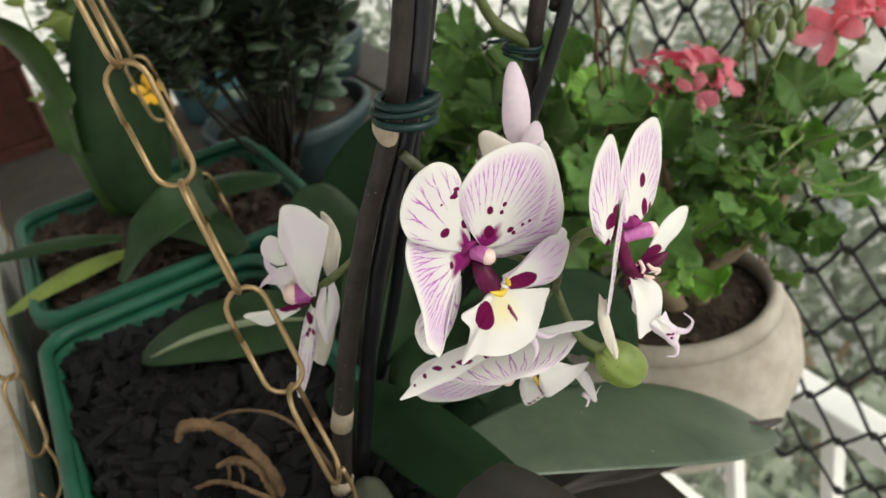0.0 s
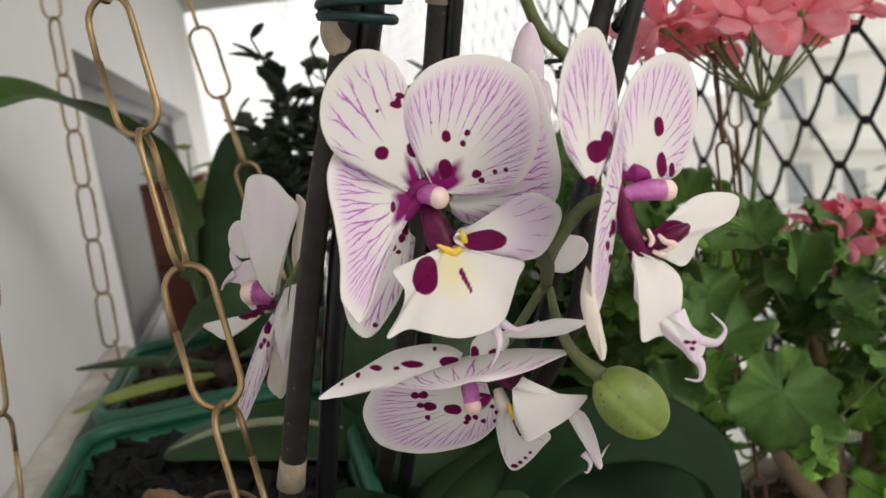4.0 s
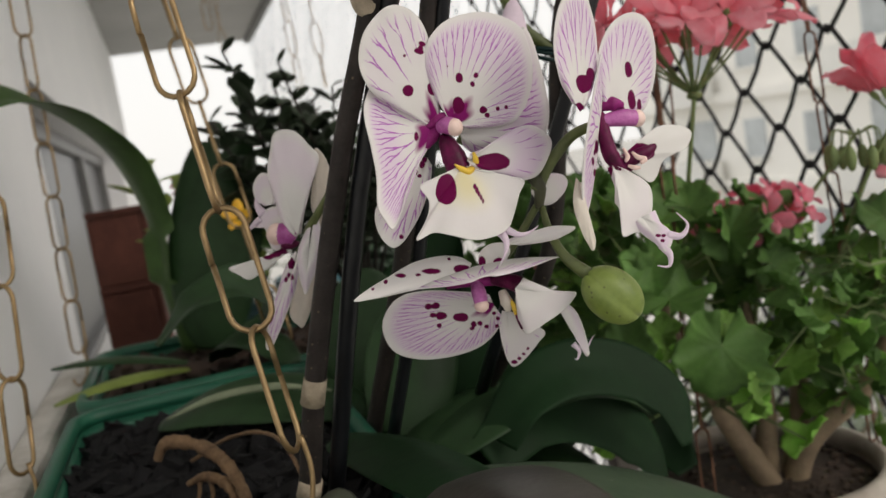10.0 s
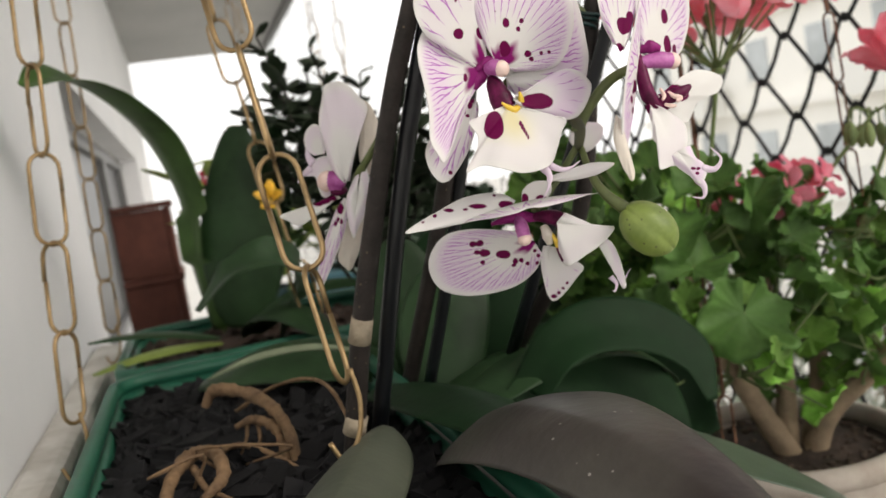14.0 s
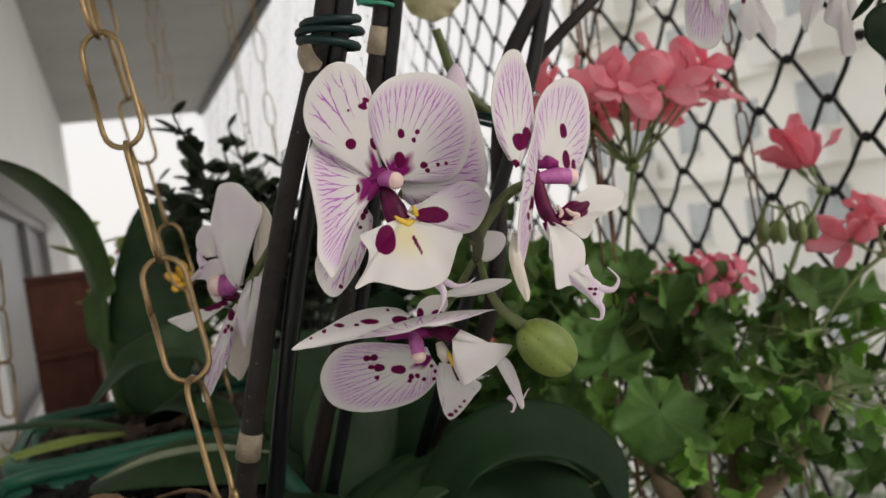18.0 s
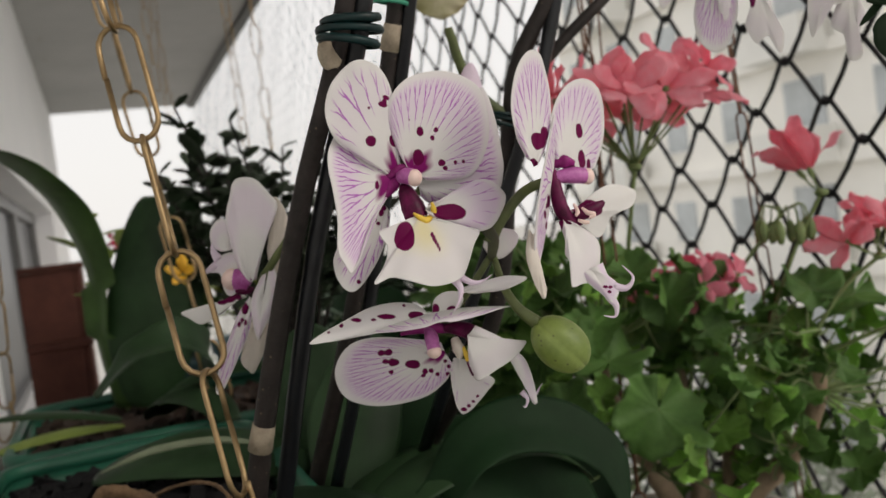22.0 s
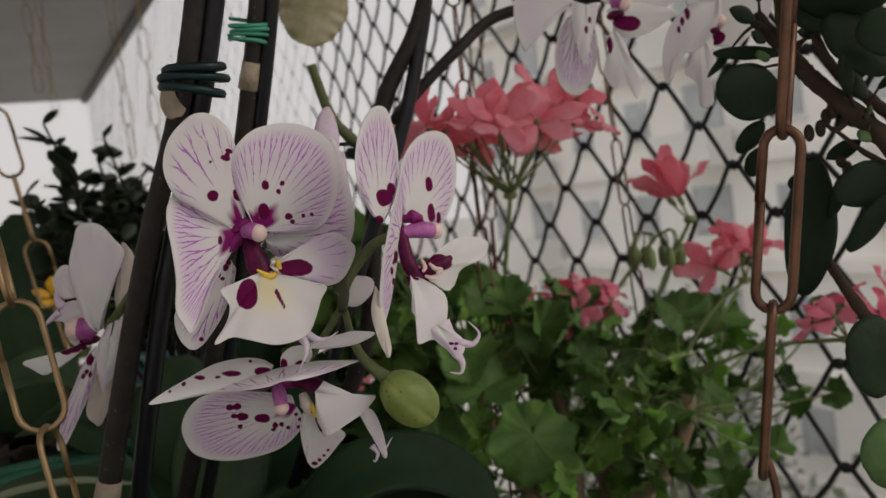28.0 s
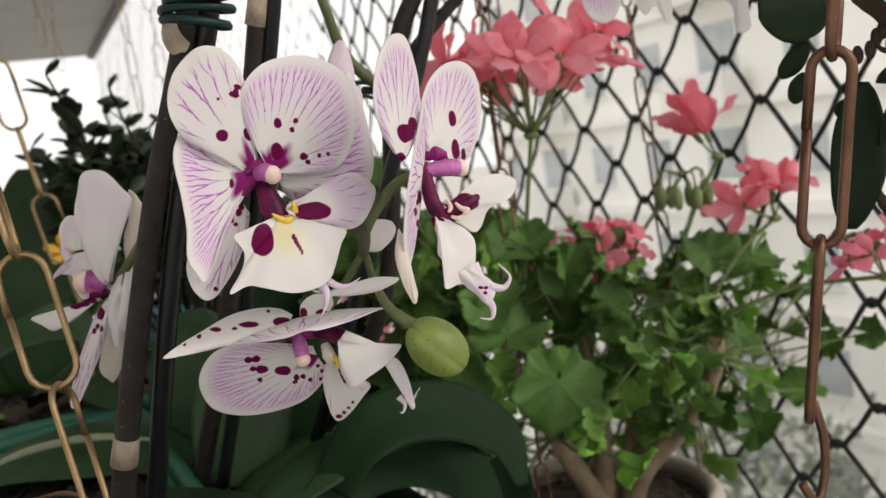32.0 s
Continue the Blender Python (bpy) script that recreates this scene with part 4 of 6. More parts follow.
throat(fr, [(34, 10, -4), (42, -10, 4), (46, -28, 2)], [8, 13, 6], M_CREAMSEPAL, fl, "callus")
throat(fr, [(50, -6, 10), (58, -22, 14), (60, -34, 12)], [3, 6, 3], M_YELLOW, fl, "callus")
# the flower behind the chain, seen from its side
fr = flower_axes((0.0802, 0.4257, 1.3512), 0.000277)
fl = column(fr, (18, 0, 6), (-18, 8, 6), 21, orchid, "white orchid flower in profile beside the flower spike")
lobe("petal", fr, (23, 4, 14), ((19, 3), (0, 21), (-11, 45), (-21, 81), (-32, 129), (-26, 173), (-19, 200), (2, 206), (26, 200), (50, 176), (66, 157), (61, 129), (50, 97), (39, 53), (30, 9)), M_PETAL, fl, grad=(0.15, 0.12), spots=(), seed=31, blush=0.5, dome=0.08, ruffle=0.02)
lobe("sepal", fr, (60, 24, -14), ((52, 32), (46, 65), (49, 101), (58, 138), (55, 174), (71, 162), (82, 138), (88, 106), (81, 65), (70, 24)), M_CREAMSEPAL, fl, grad=(0, 0.1), spots=(), seed=32)
lobe("petal", fr, (23, -28, 4), ((16, -24), (-1, -56), (-15, -103), (-25, -146), (-32, -196), (-27, -212), (-14, -195), (0, -157), (11, -126), (21, -87), (26, -48)), M_PETAL, fl, grad=(0.1, -0.22), spots=((11, -48, 6, 12), (8, -71, 3, 5), (15, -75, 3, 5), (3, -79, 3, 5), ), seed=33, blush=0.5, veins=(6, 0.35))
lobe("sepal", fr, (47, -23, 16), ((59, 53), (71, 9), (73, -23), (65, -55), (49, -87), (39, -107), (27, -67), (25, -27), (37, 9), (51, 37)), M_PETAL, fl, grad=(0, 0), spots=(), seed=34, blush=0.5, dome=0.12, ruffle=0.02)
lobe("sepal", fr, (35, -66, -14), ((19, -74), (7, -123), (5, -152), (19, -168), (31, -172), (48, -131), (60, -82), (52, -66)), M_CREAMSEPAL, fl, grad=(0, 0), spots=(), seed=35)
lobe("lip_lobe", fr, (7, -21, -4), ((0, -17), (-23, -25), (-50, -39), (-78, -48), (-117, -56), (-126, -63), (-107, -72), (-83, -82), (-62, -72), (-36, -55), (-9, -33), (10, -25)), M_PETAL, fl, grad=(0.45, 0), spots=((-27, -32, 14, 6), (-13, -25, 14, 6), (-39, -37, 10, 5), ), seed=36)
lobe("lip", fr, (4, 20, -6), ((2, 62), (-22, 62), (-40, 58), (-56, 46), (-73, 22), (-56, 26), (-42, 12), (-36, -12), (-22, -24), (2, -6)), M_PETAL, fl, grad=(0.4, 0), spots=(), seed=37, blush=0.55, dome=0.10, curl=0.08)
lobe("lip_lobe", fr, (-33, 65, -14), ((-48, 63), (-66, 77), (-71, 102), (-59, 124), (-43, 127), (-30, 114), (-24, 81), (-26, 66)), M_PETAL, fl, grad=(0.4, 0), spots=(), seed=38, blush=0.5)
tail(fr, [(-50, 46, -24), (-62, 62, -28), (-64, 80, -30), (-52, 94, -30)], 13, fl)
tail(fr, [(-54, 38, -26), (-70, 26, -30), (-80, 16, -32), (-84, 6, -32)], 11, fl)
lump(fr, (8, -12, 4), 11, (1.7, 0.8, 0.8), M_DARKPURPLE, fl, "lip_throat")

# the flower behind, of which a pale upright sepal shows
fr = flower_axes((0.190, 0.350, 1.405), 0.00023)
fl = column(fr, (0, 0, -10), (4, 10, -24), 14, orchid, "half-hidden pale orchid flower seen from behind")
petal("sepal", (np.array([0.1985, 0.365, 1.415]), X9, Y9, Z9, 0.001), (0, 0, 0), (1.2, 42.0, -15.5), 15, M_BACKPETAL, fl, a=0.8, b=0.5, cup=0.4, bend=0.05, seed=41, blush=0.6)
petal("petal", (np.array([0.2083, 0.3635, 1.3554]), X9, Y9, Z9, 0.00026), (-30, -18, 0), (32, 22, -4), 58, M_PETAL, fl, a=0.85, b=0.5, cup=0.35, seed=46, blush=0.4, label="pale pink back of a petal")
petal("petal", fr, (-8, 10, -6), (-82, 104, -50), 70, M_CREAMSEPAL, fl, a=0.75, b=0.5, cup=0.2, seed=42)
petal("petal", fr, (10, 10, -6), (44, 118, -50), 60, M_BACKPETAL, fl, a=0.75, b=0.5, cup=0.2, seed=43, blush=0.7)
petal("petal", fr, (6, -10, -6), (46, -110, -20), 64, M_BACKPETAL, fl, a=0.9, b=0.5, cup=0.25, seed=44, blush=0.5)
petal("petal", fr, (10, -20, -6), (20, -60, 10), 40, M_CREAMSEPAL, fl, a=0.9, b=0.5, cup=0.3, seed=45)

# bud and its stalk
bud_mid, bud_ax = np.array((0.2052, 0.3055, 1.3068)), unit((0.60, -0.27, -0.74))
bv, bf = ball_data(bud_mid, 0.0118, 48, 28, (1.0, 0.94, 1.34), bud_ax)
bud_x = unit(np.cross(bud_ax, (0, 1, 0)))
bud_y = np.cross(bud_ax, bud_x)
shaped = []
for p in bv:
    d = np.array(p) - bud_mid
    th, h = math.atan2(d.dot(bud_y), d.dot(bud_x)), d.dot(bud_ax) / 0.0158
    seam = abs(math.sin(1.5 * th + 0.4))
    shaped.append(tuple(bud_mid + d * (0.945 + 0.06 * min(1.0, seam * 2.6)) * (1 - 0.05 * max(0.0, h) ** 3)))
bv = shaped
bud = under(mesh_object("bud", bv, bf, M_BUD, None, "plump green flower bud"), orchid)
tube("pedicel", [(0.188, 0.330, 1.350), (0.1868, 0.322, 1.338), (0.189, 0.3145, 1.327), (0.1968, 0.3100, 1.3178)], [0.0016, 0.002, 0.0024, 0.0034], M_PEDICEL, orchid, 10, 14, "light green bud stalk")
tube("branch", [(0.131, 0.353, 1.442), (0.158, 0.352, 1.402), (0.180, 0.340, 1.374), (0.187, 0.328, 1.362), (0.187, 0.331, 1.350)], [0.0026, 0.0028, 0.0030, 0.0032, 0.0022], M_BRANCH, orchid, 10, 24, "green-brown flower branch")
tube("pedicel", [(0.187, 0.328, 1.364), (0.175, 0.335, 1.372), (0.155, 0.336, 1.388)], [0.002, 0.0018, 0.0022], M_PEDICEL, orchid, 8, 12)
tube("pedicel", [(0.186, 0.329, 1.358), (0.193, 0.328, 1.368), (0.204, 0.322, 1.380), (0.209, 0.304, 1.384)], [0.0032, 0.0028, 0.0025, 0.0022], M_PEDICEL, orchid, 10, 18)
tube("pedicel", [(0.187, 0.331, 1.352), (0.176, 0.338, 1.336), (0.160, 0.336, 1.322)], [0.0018, 0.0018, 0.002], M_PEDICEL, orchid, 8, 12)
tube("pedicel", [(0.108, 0.384, 1.385), (0.103, 0.400, 1.372), (0.091, 0.424, 1.352)], [0.002, 0.002, 0.0026], M_PEDICEL, orchid, 8, 12)

# flower spike with dry sheaths at its nodes
SPIKE = [(0.158, 0.320, 1.60), (0.134, 0.347, 1.476), (0.111, 0.378, 1.397), (0.094, 0.400, 1.332), (0.077, 0.416, 1.262), (0.062, 0.430, 1.185)]
tube("flower_spike", SPIKE, [0.0046, 0.0048, 0.0052, 0.0056, 0.0060, 0.0062], M_SPIKE, orchid, 14, 50, "dark brown flower spike")
tube("node_sheath", [(0.0800, 0.4128, 1.276), (0.0765, 0.4165, 1.262)], [0.0063, 0.0067], M_NODE, orchid, 14, label="dry beige sheath on the spike")
tube("node_sheath", [(0.0690, 0.4235, 1.219), (0.0660, 0.4260, 1.209)], [0.0065, 0.0069], M_NODE, orchid, 14)
petal("node_sheath", (np.array([0.1290, 0.3500, 1.455]), X9, Y9, Z9, 0.001), (-2, -6, 3), (-7, 10, 3), 11, M_NODE, orchid, a=0.8, b=0.5, cup=0.6)

# leaves of the orchid


def strap(name, spine, widths, across, mat, parent, label="", groove=0.25, n=60, nv=14):
    """A long leaf that follows a curved spine."""
    C = spline(spine, n)
    W = np.interp(np.linspace(0, 1, n), np.linspace(0, 1, len(widths)), widths)
    S = np.array([np.asarray(across[0], float) * (1 - u) + np.asarray(across[1], float) * u for u in np.linspace(0, 1, n)])
    T = np.gradient(C, axis=0)
    T = T / np.linalg.norm(T, axis=1)[:, None]
    S = S - T * (S * T).sum(1)[:, None]
    S = S / np.linalg.norm(S, axis=1)[:, None]
    N = np.cross(S, T)
    N = N * np.sign(N[:, 2:3] + 0.01)
    v = np.linspace(-1, 1, nv)[None, :] * np.ones((n, 1))
    P = C[:, None, :] + S[:, None, :] * (v * W[:, None] / 2)[..., None] + N[:, None, :] * (groove * W[:, None] / 2 * np.abs(v) ** 1.3)[..., None]
    verts, faces = shell(P, v, 0.002)
    return under(mesh_object(name, verts, faces, mat, None, label), parent)



def leaf(name, base, tip, width, mat, parent, label="", **kw):
    kw.setdefault("face", (0, 0, 1))
    kw.setdefault("thick", 0.0022)
    kw.setdefault("ns", 40)
    kw.setdefault("nv", 22)
    kw.setdefault("a", 0.80)
    kw.setdefault("b", 0.50)
    v, f, _ = blade(base, tip, width, **kw)
    ob = mesh_object(name, v, f, mat, None, label)
    return under(ob, parent) if parent.parent is None else sub(ob, parent)


leaf("leaf", (0.1230, 0.409, 1.2040), (0.4122, 0.4121, 1.0648), 0.1029, M_LEAF_GREY, orchid, "broad grey-green leaf with an upturned edge", face=(0.6451, -0.1261, 1.3245), bend=0.0634, a=1.25, ns=60, seed=51)
strap("leaf", [(0.1961, 0.4109, 1.1246), (0.2366, 0.4135, 1.1148), (0.2774, 0.4138, 1.1014), (0.3254, 0.4126, 1.0902), (0.3760, 0.4110, 1.0800), (0.4253, 0.4087, 1.0677)], [0.004, 0.012, 0.018, 0.020, 0.016, 0.004], ((0.0, -0.6, -0.8), (0.0, -0.6, -0.8)), M_LEAF_BROWN, orchid, "upturned purple-brown leaf edge", 0.2)
leaf("leaf", (0.1262, 0.4099, 1.194), (0.1517, 0.1517, 1.2192), 0.071, M_LEAF_PURPLE, orchid, "purplish grey leaf speckled with dust", face=(-0.3193, -0.372, 1.4932), bend=0.132, cup=0.1687, fold=0.1352, a=0.6805, ns=70, nv=30, seed=52)
leaf("leaf", (0.0826, 0.4245, 1.2094), (-0.0064, 0.1813, 1.2233), 0.0502, M_LEAF_YOUNG, orchid, "grey-green young leaf", face=(0.1624, 0.1594, 1.4626), bend=0.0222, cup=0.3231, fold=0.2334, a=0.8237, ns=60, nv=30, seed=53)
strap("leaf", [(0.1983, 0.4834, 1.1900), (0.2263, 0.4888, 1.2147), (0.2595, 0.4910, 1.2225), (0.2980, 0.4899, 1.2128), (0.3233, 0.4806, 1.1897), (0.3259, 0.4662, 1.1585)], [0.030, 0.040, 0.044, 0.044, 0.036, 0.010], ((0.2, 0.6, 0.8), (0.9, 0.3, 0.2)), M_LEAF_SHADE, orchid, "arching green leaf behind the flowers, darkened for shade", 0.15)
strap("leaf", [(0.1887, 0.4850, 1.1800), (0.2346, 0.5051, 1.1935), (0.2822, 0.5219, 1.1792), (0.3198, 0.5291, 1.1463), (0.3346, 0.5216, 1.1125)], [0.034, 0.046, 0.05, 0.044, 0.012], ((0.2, 0.5, 0.9), (0.8, 0.4, 0.4)), M_LEAF_SHADE, orchid, "green leaf behind the flowers, darkened for shade", 0.15)
strap("leaf", [(0.2364, 0.5766, 1.1845), (0.2981, 0.6011, 1.1805), (0.3451, 0.6063, 1.1538), (0.3765, 0.5941, 1.1183), (0.3835, 0.5686, 1.0924)], [0.034, 0.05, 0.055, 0.05, 0.02], ((0.2, 0.5, 0.9), (0.6, 0.4, 0.6)), M_LEAF_SHADE, orchid, "green leaf behind the flowers, darkened for shade", 0.15)
leaf("leaf", (0.150, 0.500, 1.185), (0.350, 0.560, 1.150), 0.075, M_LEAF, orchid, "dark green arching leaf", bend=0.20, cup=0.2, fold=0.1, seed=54)
leaf("leaf", (0.150, 0.510, 1.185), (0.290, 0.620, 1.170), 0.075, M_LEAF, orchid, "dark green leaf", bend=0.14, cup=0.2, fold=0.1, seed=55)
leaf("leaf", (0.150, 0.560, 1.185), (0.200, 0.600, 1.290), 0.070, M_LEAF, orchid, "upright dark green leaf", face=(-0.2, -1, 0.2), bend=0.06, cup=0.15, seed=56)
leaf("leaf", (0.145, 0.640, 1.190), (-0.016, 0.690, 1.203), 0.070, M_LEAF, orchid, "dark green leaf with a pale rim", face=(0, -0.35, 1), bend=0.14, cup=0.15, seed=57)
leaf("leaf", (0.190, 0.600, 1.150), (0.390, 0.640, 1.120), 0.080, M_LEAF, orchid, "dark green leaf over the planter's end", bend=0.16, cup=0.2, fold=0.1, seed=59)
leaf("leaf", (0.190, 0.640, 1.150), (0.360, 0.760, 1.200), 0.090, M_LEAF, orchid, "dark green leaf over the planter's end", face=(-0.2, -0.8, 0.6), bend=0.12, cup=0.2, fold=0.1, seed=60)
leaf("leaf", (0.170, 0.560, 1.170), (0.330, 0.540, 1.070), 0.080, M_LEAF, orchid, "dark green drooping leaf", face=(0, -0.5, 1), bend=0.16, cup=0.2, fold=0.1, seed=61)
leaf("leaf", (0.190, 0.680, 1.160), (0.280, 0.760, 1.270), 0.090, M_LEAF, orchid, "upright dark green leaf", face=(-0.2, -1, 0.3), bend=0.06, cup=0.2, seed=62)
leaf("leaf", (0.155, 0.660, 1.190), (0.170, 0.690, 1.295), 0.085, M_LEAF, orchid, "broad dark green leaf", face=(-0.3, -1, 0.2), bend=0.06, cup=0.15, seed=58)
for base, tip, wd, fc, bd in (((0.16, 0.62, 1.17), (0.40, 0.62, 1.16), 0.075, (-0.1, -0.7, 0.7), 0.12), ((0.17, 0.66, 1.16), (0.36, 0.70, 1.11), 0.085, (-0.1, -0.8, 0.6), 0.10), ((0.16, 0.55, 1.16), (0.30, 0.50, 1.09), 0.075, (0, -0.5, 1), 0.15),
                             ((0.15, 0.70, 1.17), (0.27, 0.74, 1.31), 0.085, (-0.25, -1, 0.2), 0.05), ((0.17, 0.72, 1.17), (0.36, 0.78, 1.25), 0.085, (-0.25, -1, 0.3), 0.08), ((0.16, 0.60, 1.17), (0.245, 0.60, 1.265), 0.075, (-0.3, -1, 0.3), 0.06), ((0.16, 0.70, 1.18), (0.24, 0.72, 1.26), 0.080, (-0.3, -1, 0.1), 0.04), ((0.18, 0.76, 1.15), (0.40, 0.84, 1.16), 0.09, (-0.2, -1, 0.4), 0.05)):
    leaf("leaf", base, tip, wd, M_LEAF_SHADE, orchid, "green leaf behind the flowers, darkened for shade", face=fc, bend=bd, cup=0.2, fold=0.1, seed=int(1000 * tip[0]))
leaf("leaf", (0.108, 0.540, 1.203), (0.152, 0.300, 1.206), 0.062, M_LEAF_SHADE, orchid, "green leaf lying over the planter's rim, darkened for shade", face=(0.15, -0.2, 1), bend=0.06, cup=0.2, fold=0.1, seed=64)
strap("leaf_edge", [(-0.010, 0.672, 1.2105), (0.03, 0.650, 1.224), (0.075, 0.632, 1.226), (0.115, 0.618, 1.216)], [0.002, 0.006, 0.006, 0.002], ((0, -0.5, -0.8), (0, -0.5, -0.8)), M_LEAF_RIM, orchid, "pale worn leaf edge", 0.1, 24, 5)
ROOTS = (
    ([(-0.014, 0.535, 1.219), (-0.006, 0.533, 1.229), (0.012, 0.522, 1.226), (0.024, 0.500, 1.221), (0.031, 0.482, 1.212), (0.034, 0.472, 1.199), (0.034, 0.468, 1.176)], [0.0026, 0.0044, 0.0042, 0.0040, 0.0036, 0.0034]),
    ([(0.003, 0.502, 1.209), (0.014, 0.495, 1.213), (0.026, 0.485, 1.207), (0.029, 0.475, 1.190), (0.029, 0.470, 1.176)], [0.0020, 0.0034, 0.0032, 0.0028]),
    ([(-0.048, 0.412, 1.180), (-0.040, 0.450, 1.198), (-0.026, 0.472, 1.206), (-0.012, 0.458, 1.207), (-0.010, 0.435, 1.200), (-0.022, 0.422, 1.194)], [0.0034, 0.0042, 0.0046, 0.0040, 0.0024]),
    ([(-0.026, 0.466, 1.200), (-0.020, 0.440, 1.194), (-0.006, 0.418, 1.190)], [0.0024, 0.0020, 0.0012]),
    ([(0.006, 0.559, 1.206), (0.030, 0.533, 1.222), (0.051, 0.497, 1.231), (0.062, 0.462, 1.228), (0.070, 0.440, 1.200)], [0.0013, 0.0013, 0.0012]),
    ([(0.010, 0.498, 1.211), (0.008, 0.497, 1.202), (0.003, 0.498, 1.192)], [0.0016, 0.0012, 0.0006]),
    ([(0.016, 0.493, 1.211), (0.016, 0.490, 1.202), (0.012, 0.489, 1.193)], [0.0014, 0.0012, 0.0006]),
    ([(-0.020, 0.520, 1.186), (0.000, 0.500, 1.198), (0.018, 0.476, 1.196), (0.040, 0.452, 1.182)], [0.0016, 0.0020, 0.0014]),
)
for k, (pts, radii) in enumerate(ROOTS):
    tube("root", pts, radii, M_ROOT, orchid, 9, 48, "dry curled brown root", 0.40, k)
rr = random.Random(9)
for k in range(2):
    x, y = rr.uniform(-0.03, 0.03), rr.uniform(0.40, 0.55)
    pts = [(x + rr.uniform(-0.02, 0.02) * i, y + rr.uniform(-0.02, 0.02) * i, 1.19 + 0.02 * math.sin(i * 1.2) + 0.004 * i) for i in range(4)]
    tube("root", pts, [0.0012, 0.001, 0.0008], M_ROOT, orchid, 6, 16, "", 0.2, k + 20)

# ---- stakes and ties ----


def stake(points, r, label):
    t = thing("plant_stake", points[-1], label, "stake", "plant stakes")
    tube("rod", points, r, M_STAKE, t, 12, 12)
    top = np.asarray(points[0])
    v, f = ball_data(top, r * 1.05, 10, 6)
    under(mesh_object("end_cap", v, f, M_STAKE), t)
    return t


def tie(c, axis, r, turns, mat, wire, label, tails=True):
    """Coated wire wound round a stem, with two loose ends."""
    t = thing("wire_tie", c, label, "plant tie")
    z = unit(axis)
    x = unit(np.cross(z, (0.2, 1, 0.1)))
    y = np.cross(z, x)
    pts = []
    n = int(18 * turns)
    for i in range(n + 1):
        th = 2 * math.pi * turns * i / n
        pts.append(np.asarray(c) + r * (1 + 0.07 * math.sin(1.37 * th)) * (x * math.cos(th) * 1.15 + y * math.sin(th)) + z * wire * (2.6 * (i / n - 0.5) * turns + 0.9 * math.sin(0.83 * th + 1)))
    if tails:
        e = pts[-1]
        pts += [e + x * r * 0.5 - z * wire, e + x * r * 1.0 - y * r * 0.3 - z * wire * 3]
    v, f = tube_data(pts, wire, 6)
    under(mesh_object("wire", v, f, mat), t)
    return t


stake([(0.166, 0.322, 1.60), (0.143, 0.348, 1.475), (0.113, 0.392, 1.357), (0.080, 0.440, 1.19)], 0.0050, "black plastic stake beside the flower spike")
tie((0.1352, 0.345, 1.466), (0.17, -0.2, 0.95), 0.0122, 2.4, M_TIE, 0.0021, "dark green coated wire round spike and stake", True)
stake([(0.215, 0.40, 1.62), (0.200, 0.430, 1.50), (0.165, 0.50, 1.30), (0.140, 0.54, 1.19)], 0.0044, "black plastic stake tied to the second spike")

# the second orchid, behind, with its own spikes
orchid2 = thing("orchid_plant", (0.16, 0.60, 1.185), "moth orchid with tall dark spikes behind the stakes", "orchid")
tube("flower_spike", [(0.205, 0.405, 1.60), (0.190, 0.435, 1.49), (0.160, 0.490, 1.33), (0.130, 0.56, 1.19)], [0.0046, 0.005, 0.0055, 0.006], M_SPIKE, orchid2, 12, 40, "dark flower spike")
tube("node_sheath", [(0.190, 0.435, 1.490), (0.187, 0.440, 1.475)], [0.0055, 0.006], M_NODE, orchid2, 12)
tube("flower_spike", [(0.33, 0.42, 1.62), (0.305, 0.435, 1.52), (0.280, 0.450, 1.47), (0.270, 0.458, 1.43), (0.26, 0.50, 1.30), (0.22, 0.58, 1.19)], [0.0046, 0.005, 0.0056, 0.0056, 0.006, 0.006], M_SPIKE, orchid2, 12, 50, "dark green flower spike")
tube("branch", [(0.283, 0.448, 1.452), (0.30, 0.460, 1.465), (0.338, 0.452, 1.497), (0.372, 0.446, 1.518), (0.43, 0.41, 1.520), (0.48, 0.38, 1.515)], [0.0042, 0.004, 0.004, 0.004, 0.0035, 0.003], M_SPIKE, orchid2, 10, 40, "dark branch of the spike")
tube("branch", [(0.270, 0.458, 1.43), (0.245, 0.458, 1.455), (0.232, 0.452, 1.49)], [0.004, 0.0035, 0.003], M_PEDICEL, orchid2, 10, 16)
stake([(0.325, 0.428, 1.60), (0.300, 0.44, 1.49), (0.268, 0.455, 1.40), (0.21, 0.56, 1.19)], 0.0046, "black plastic stake leaning beside the branch")
tie((0.1885, 0.428, 1.506), (0.12, -0.2, 0.95), 0.009, 4, M_TIE_BRIGHT, 0.0012, "bright green wire tie round the second spike", False)
tie((0.262, 0.457, 1.432), (0.3, -0.2, 0.9), 0.010, 3, M_TIE, 0.0013, "dark green tie where two stems cross")

X28, Y28, Z28 = (np.array(c) for c in ((0.88, -0.459, -0.124), (0.135, -0.008, 0.991), (-0.456, -0.888, 0.055)))
fr = (np.array([0.4011, 0.3632, 1.5010]), X28, Y28, Z28, 0.00035)
fl = column(fr, (-8, 6, 0), (12, 4, 12), 12, orchid2, "white orchid flower hanging at the top of the branch")
lobe("sepal", fr, (-67, -7, -10), ((-85, -13), (-100, -49), (-106, -91), (-97, -134), (-73, -152), (-49, -140), (-33, -91), (-34, -49), (-49, -13)), M_PETAL, fl, grad=(0, 0), spots=(), seed=61, blush=0.35, veins=(9, 0.15))
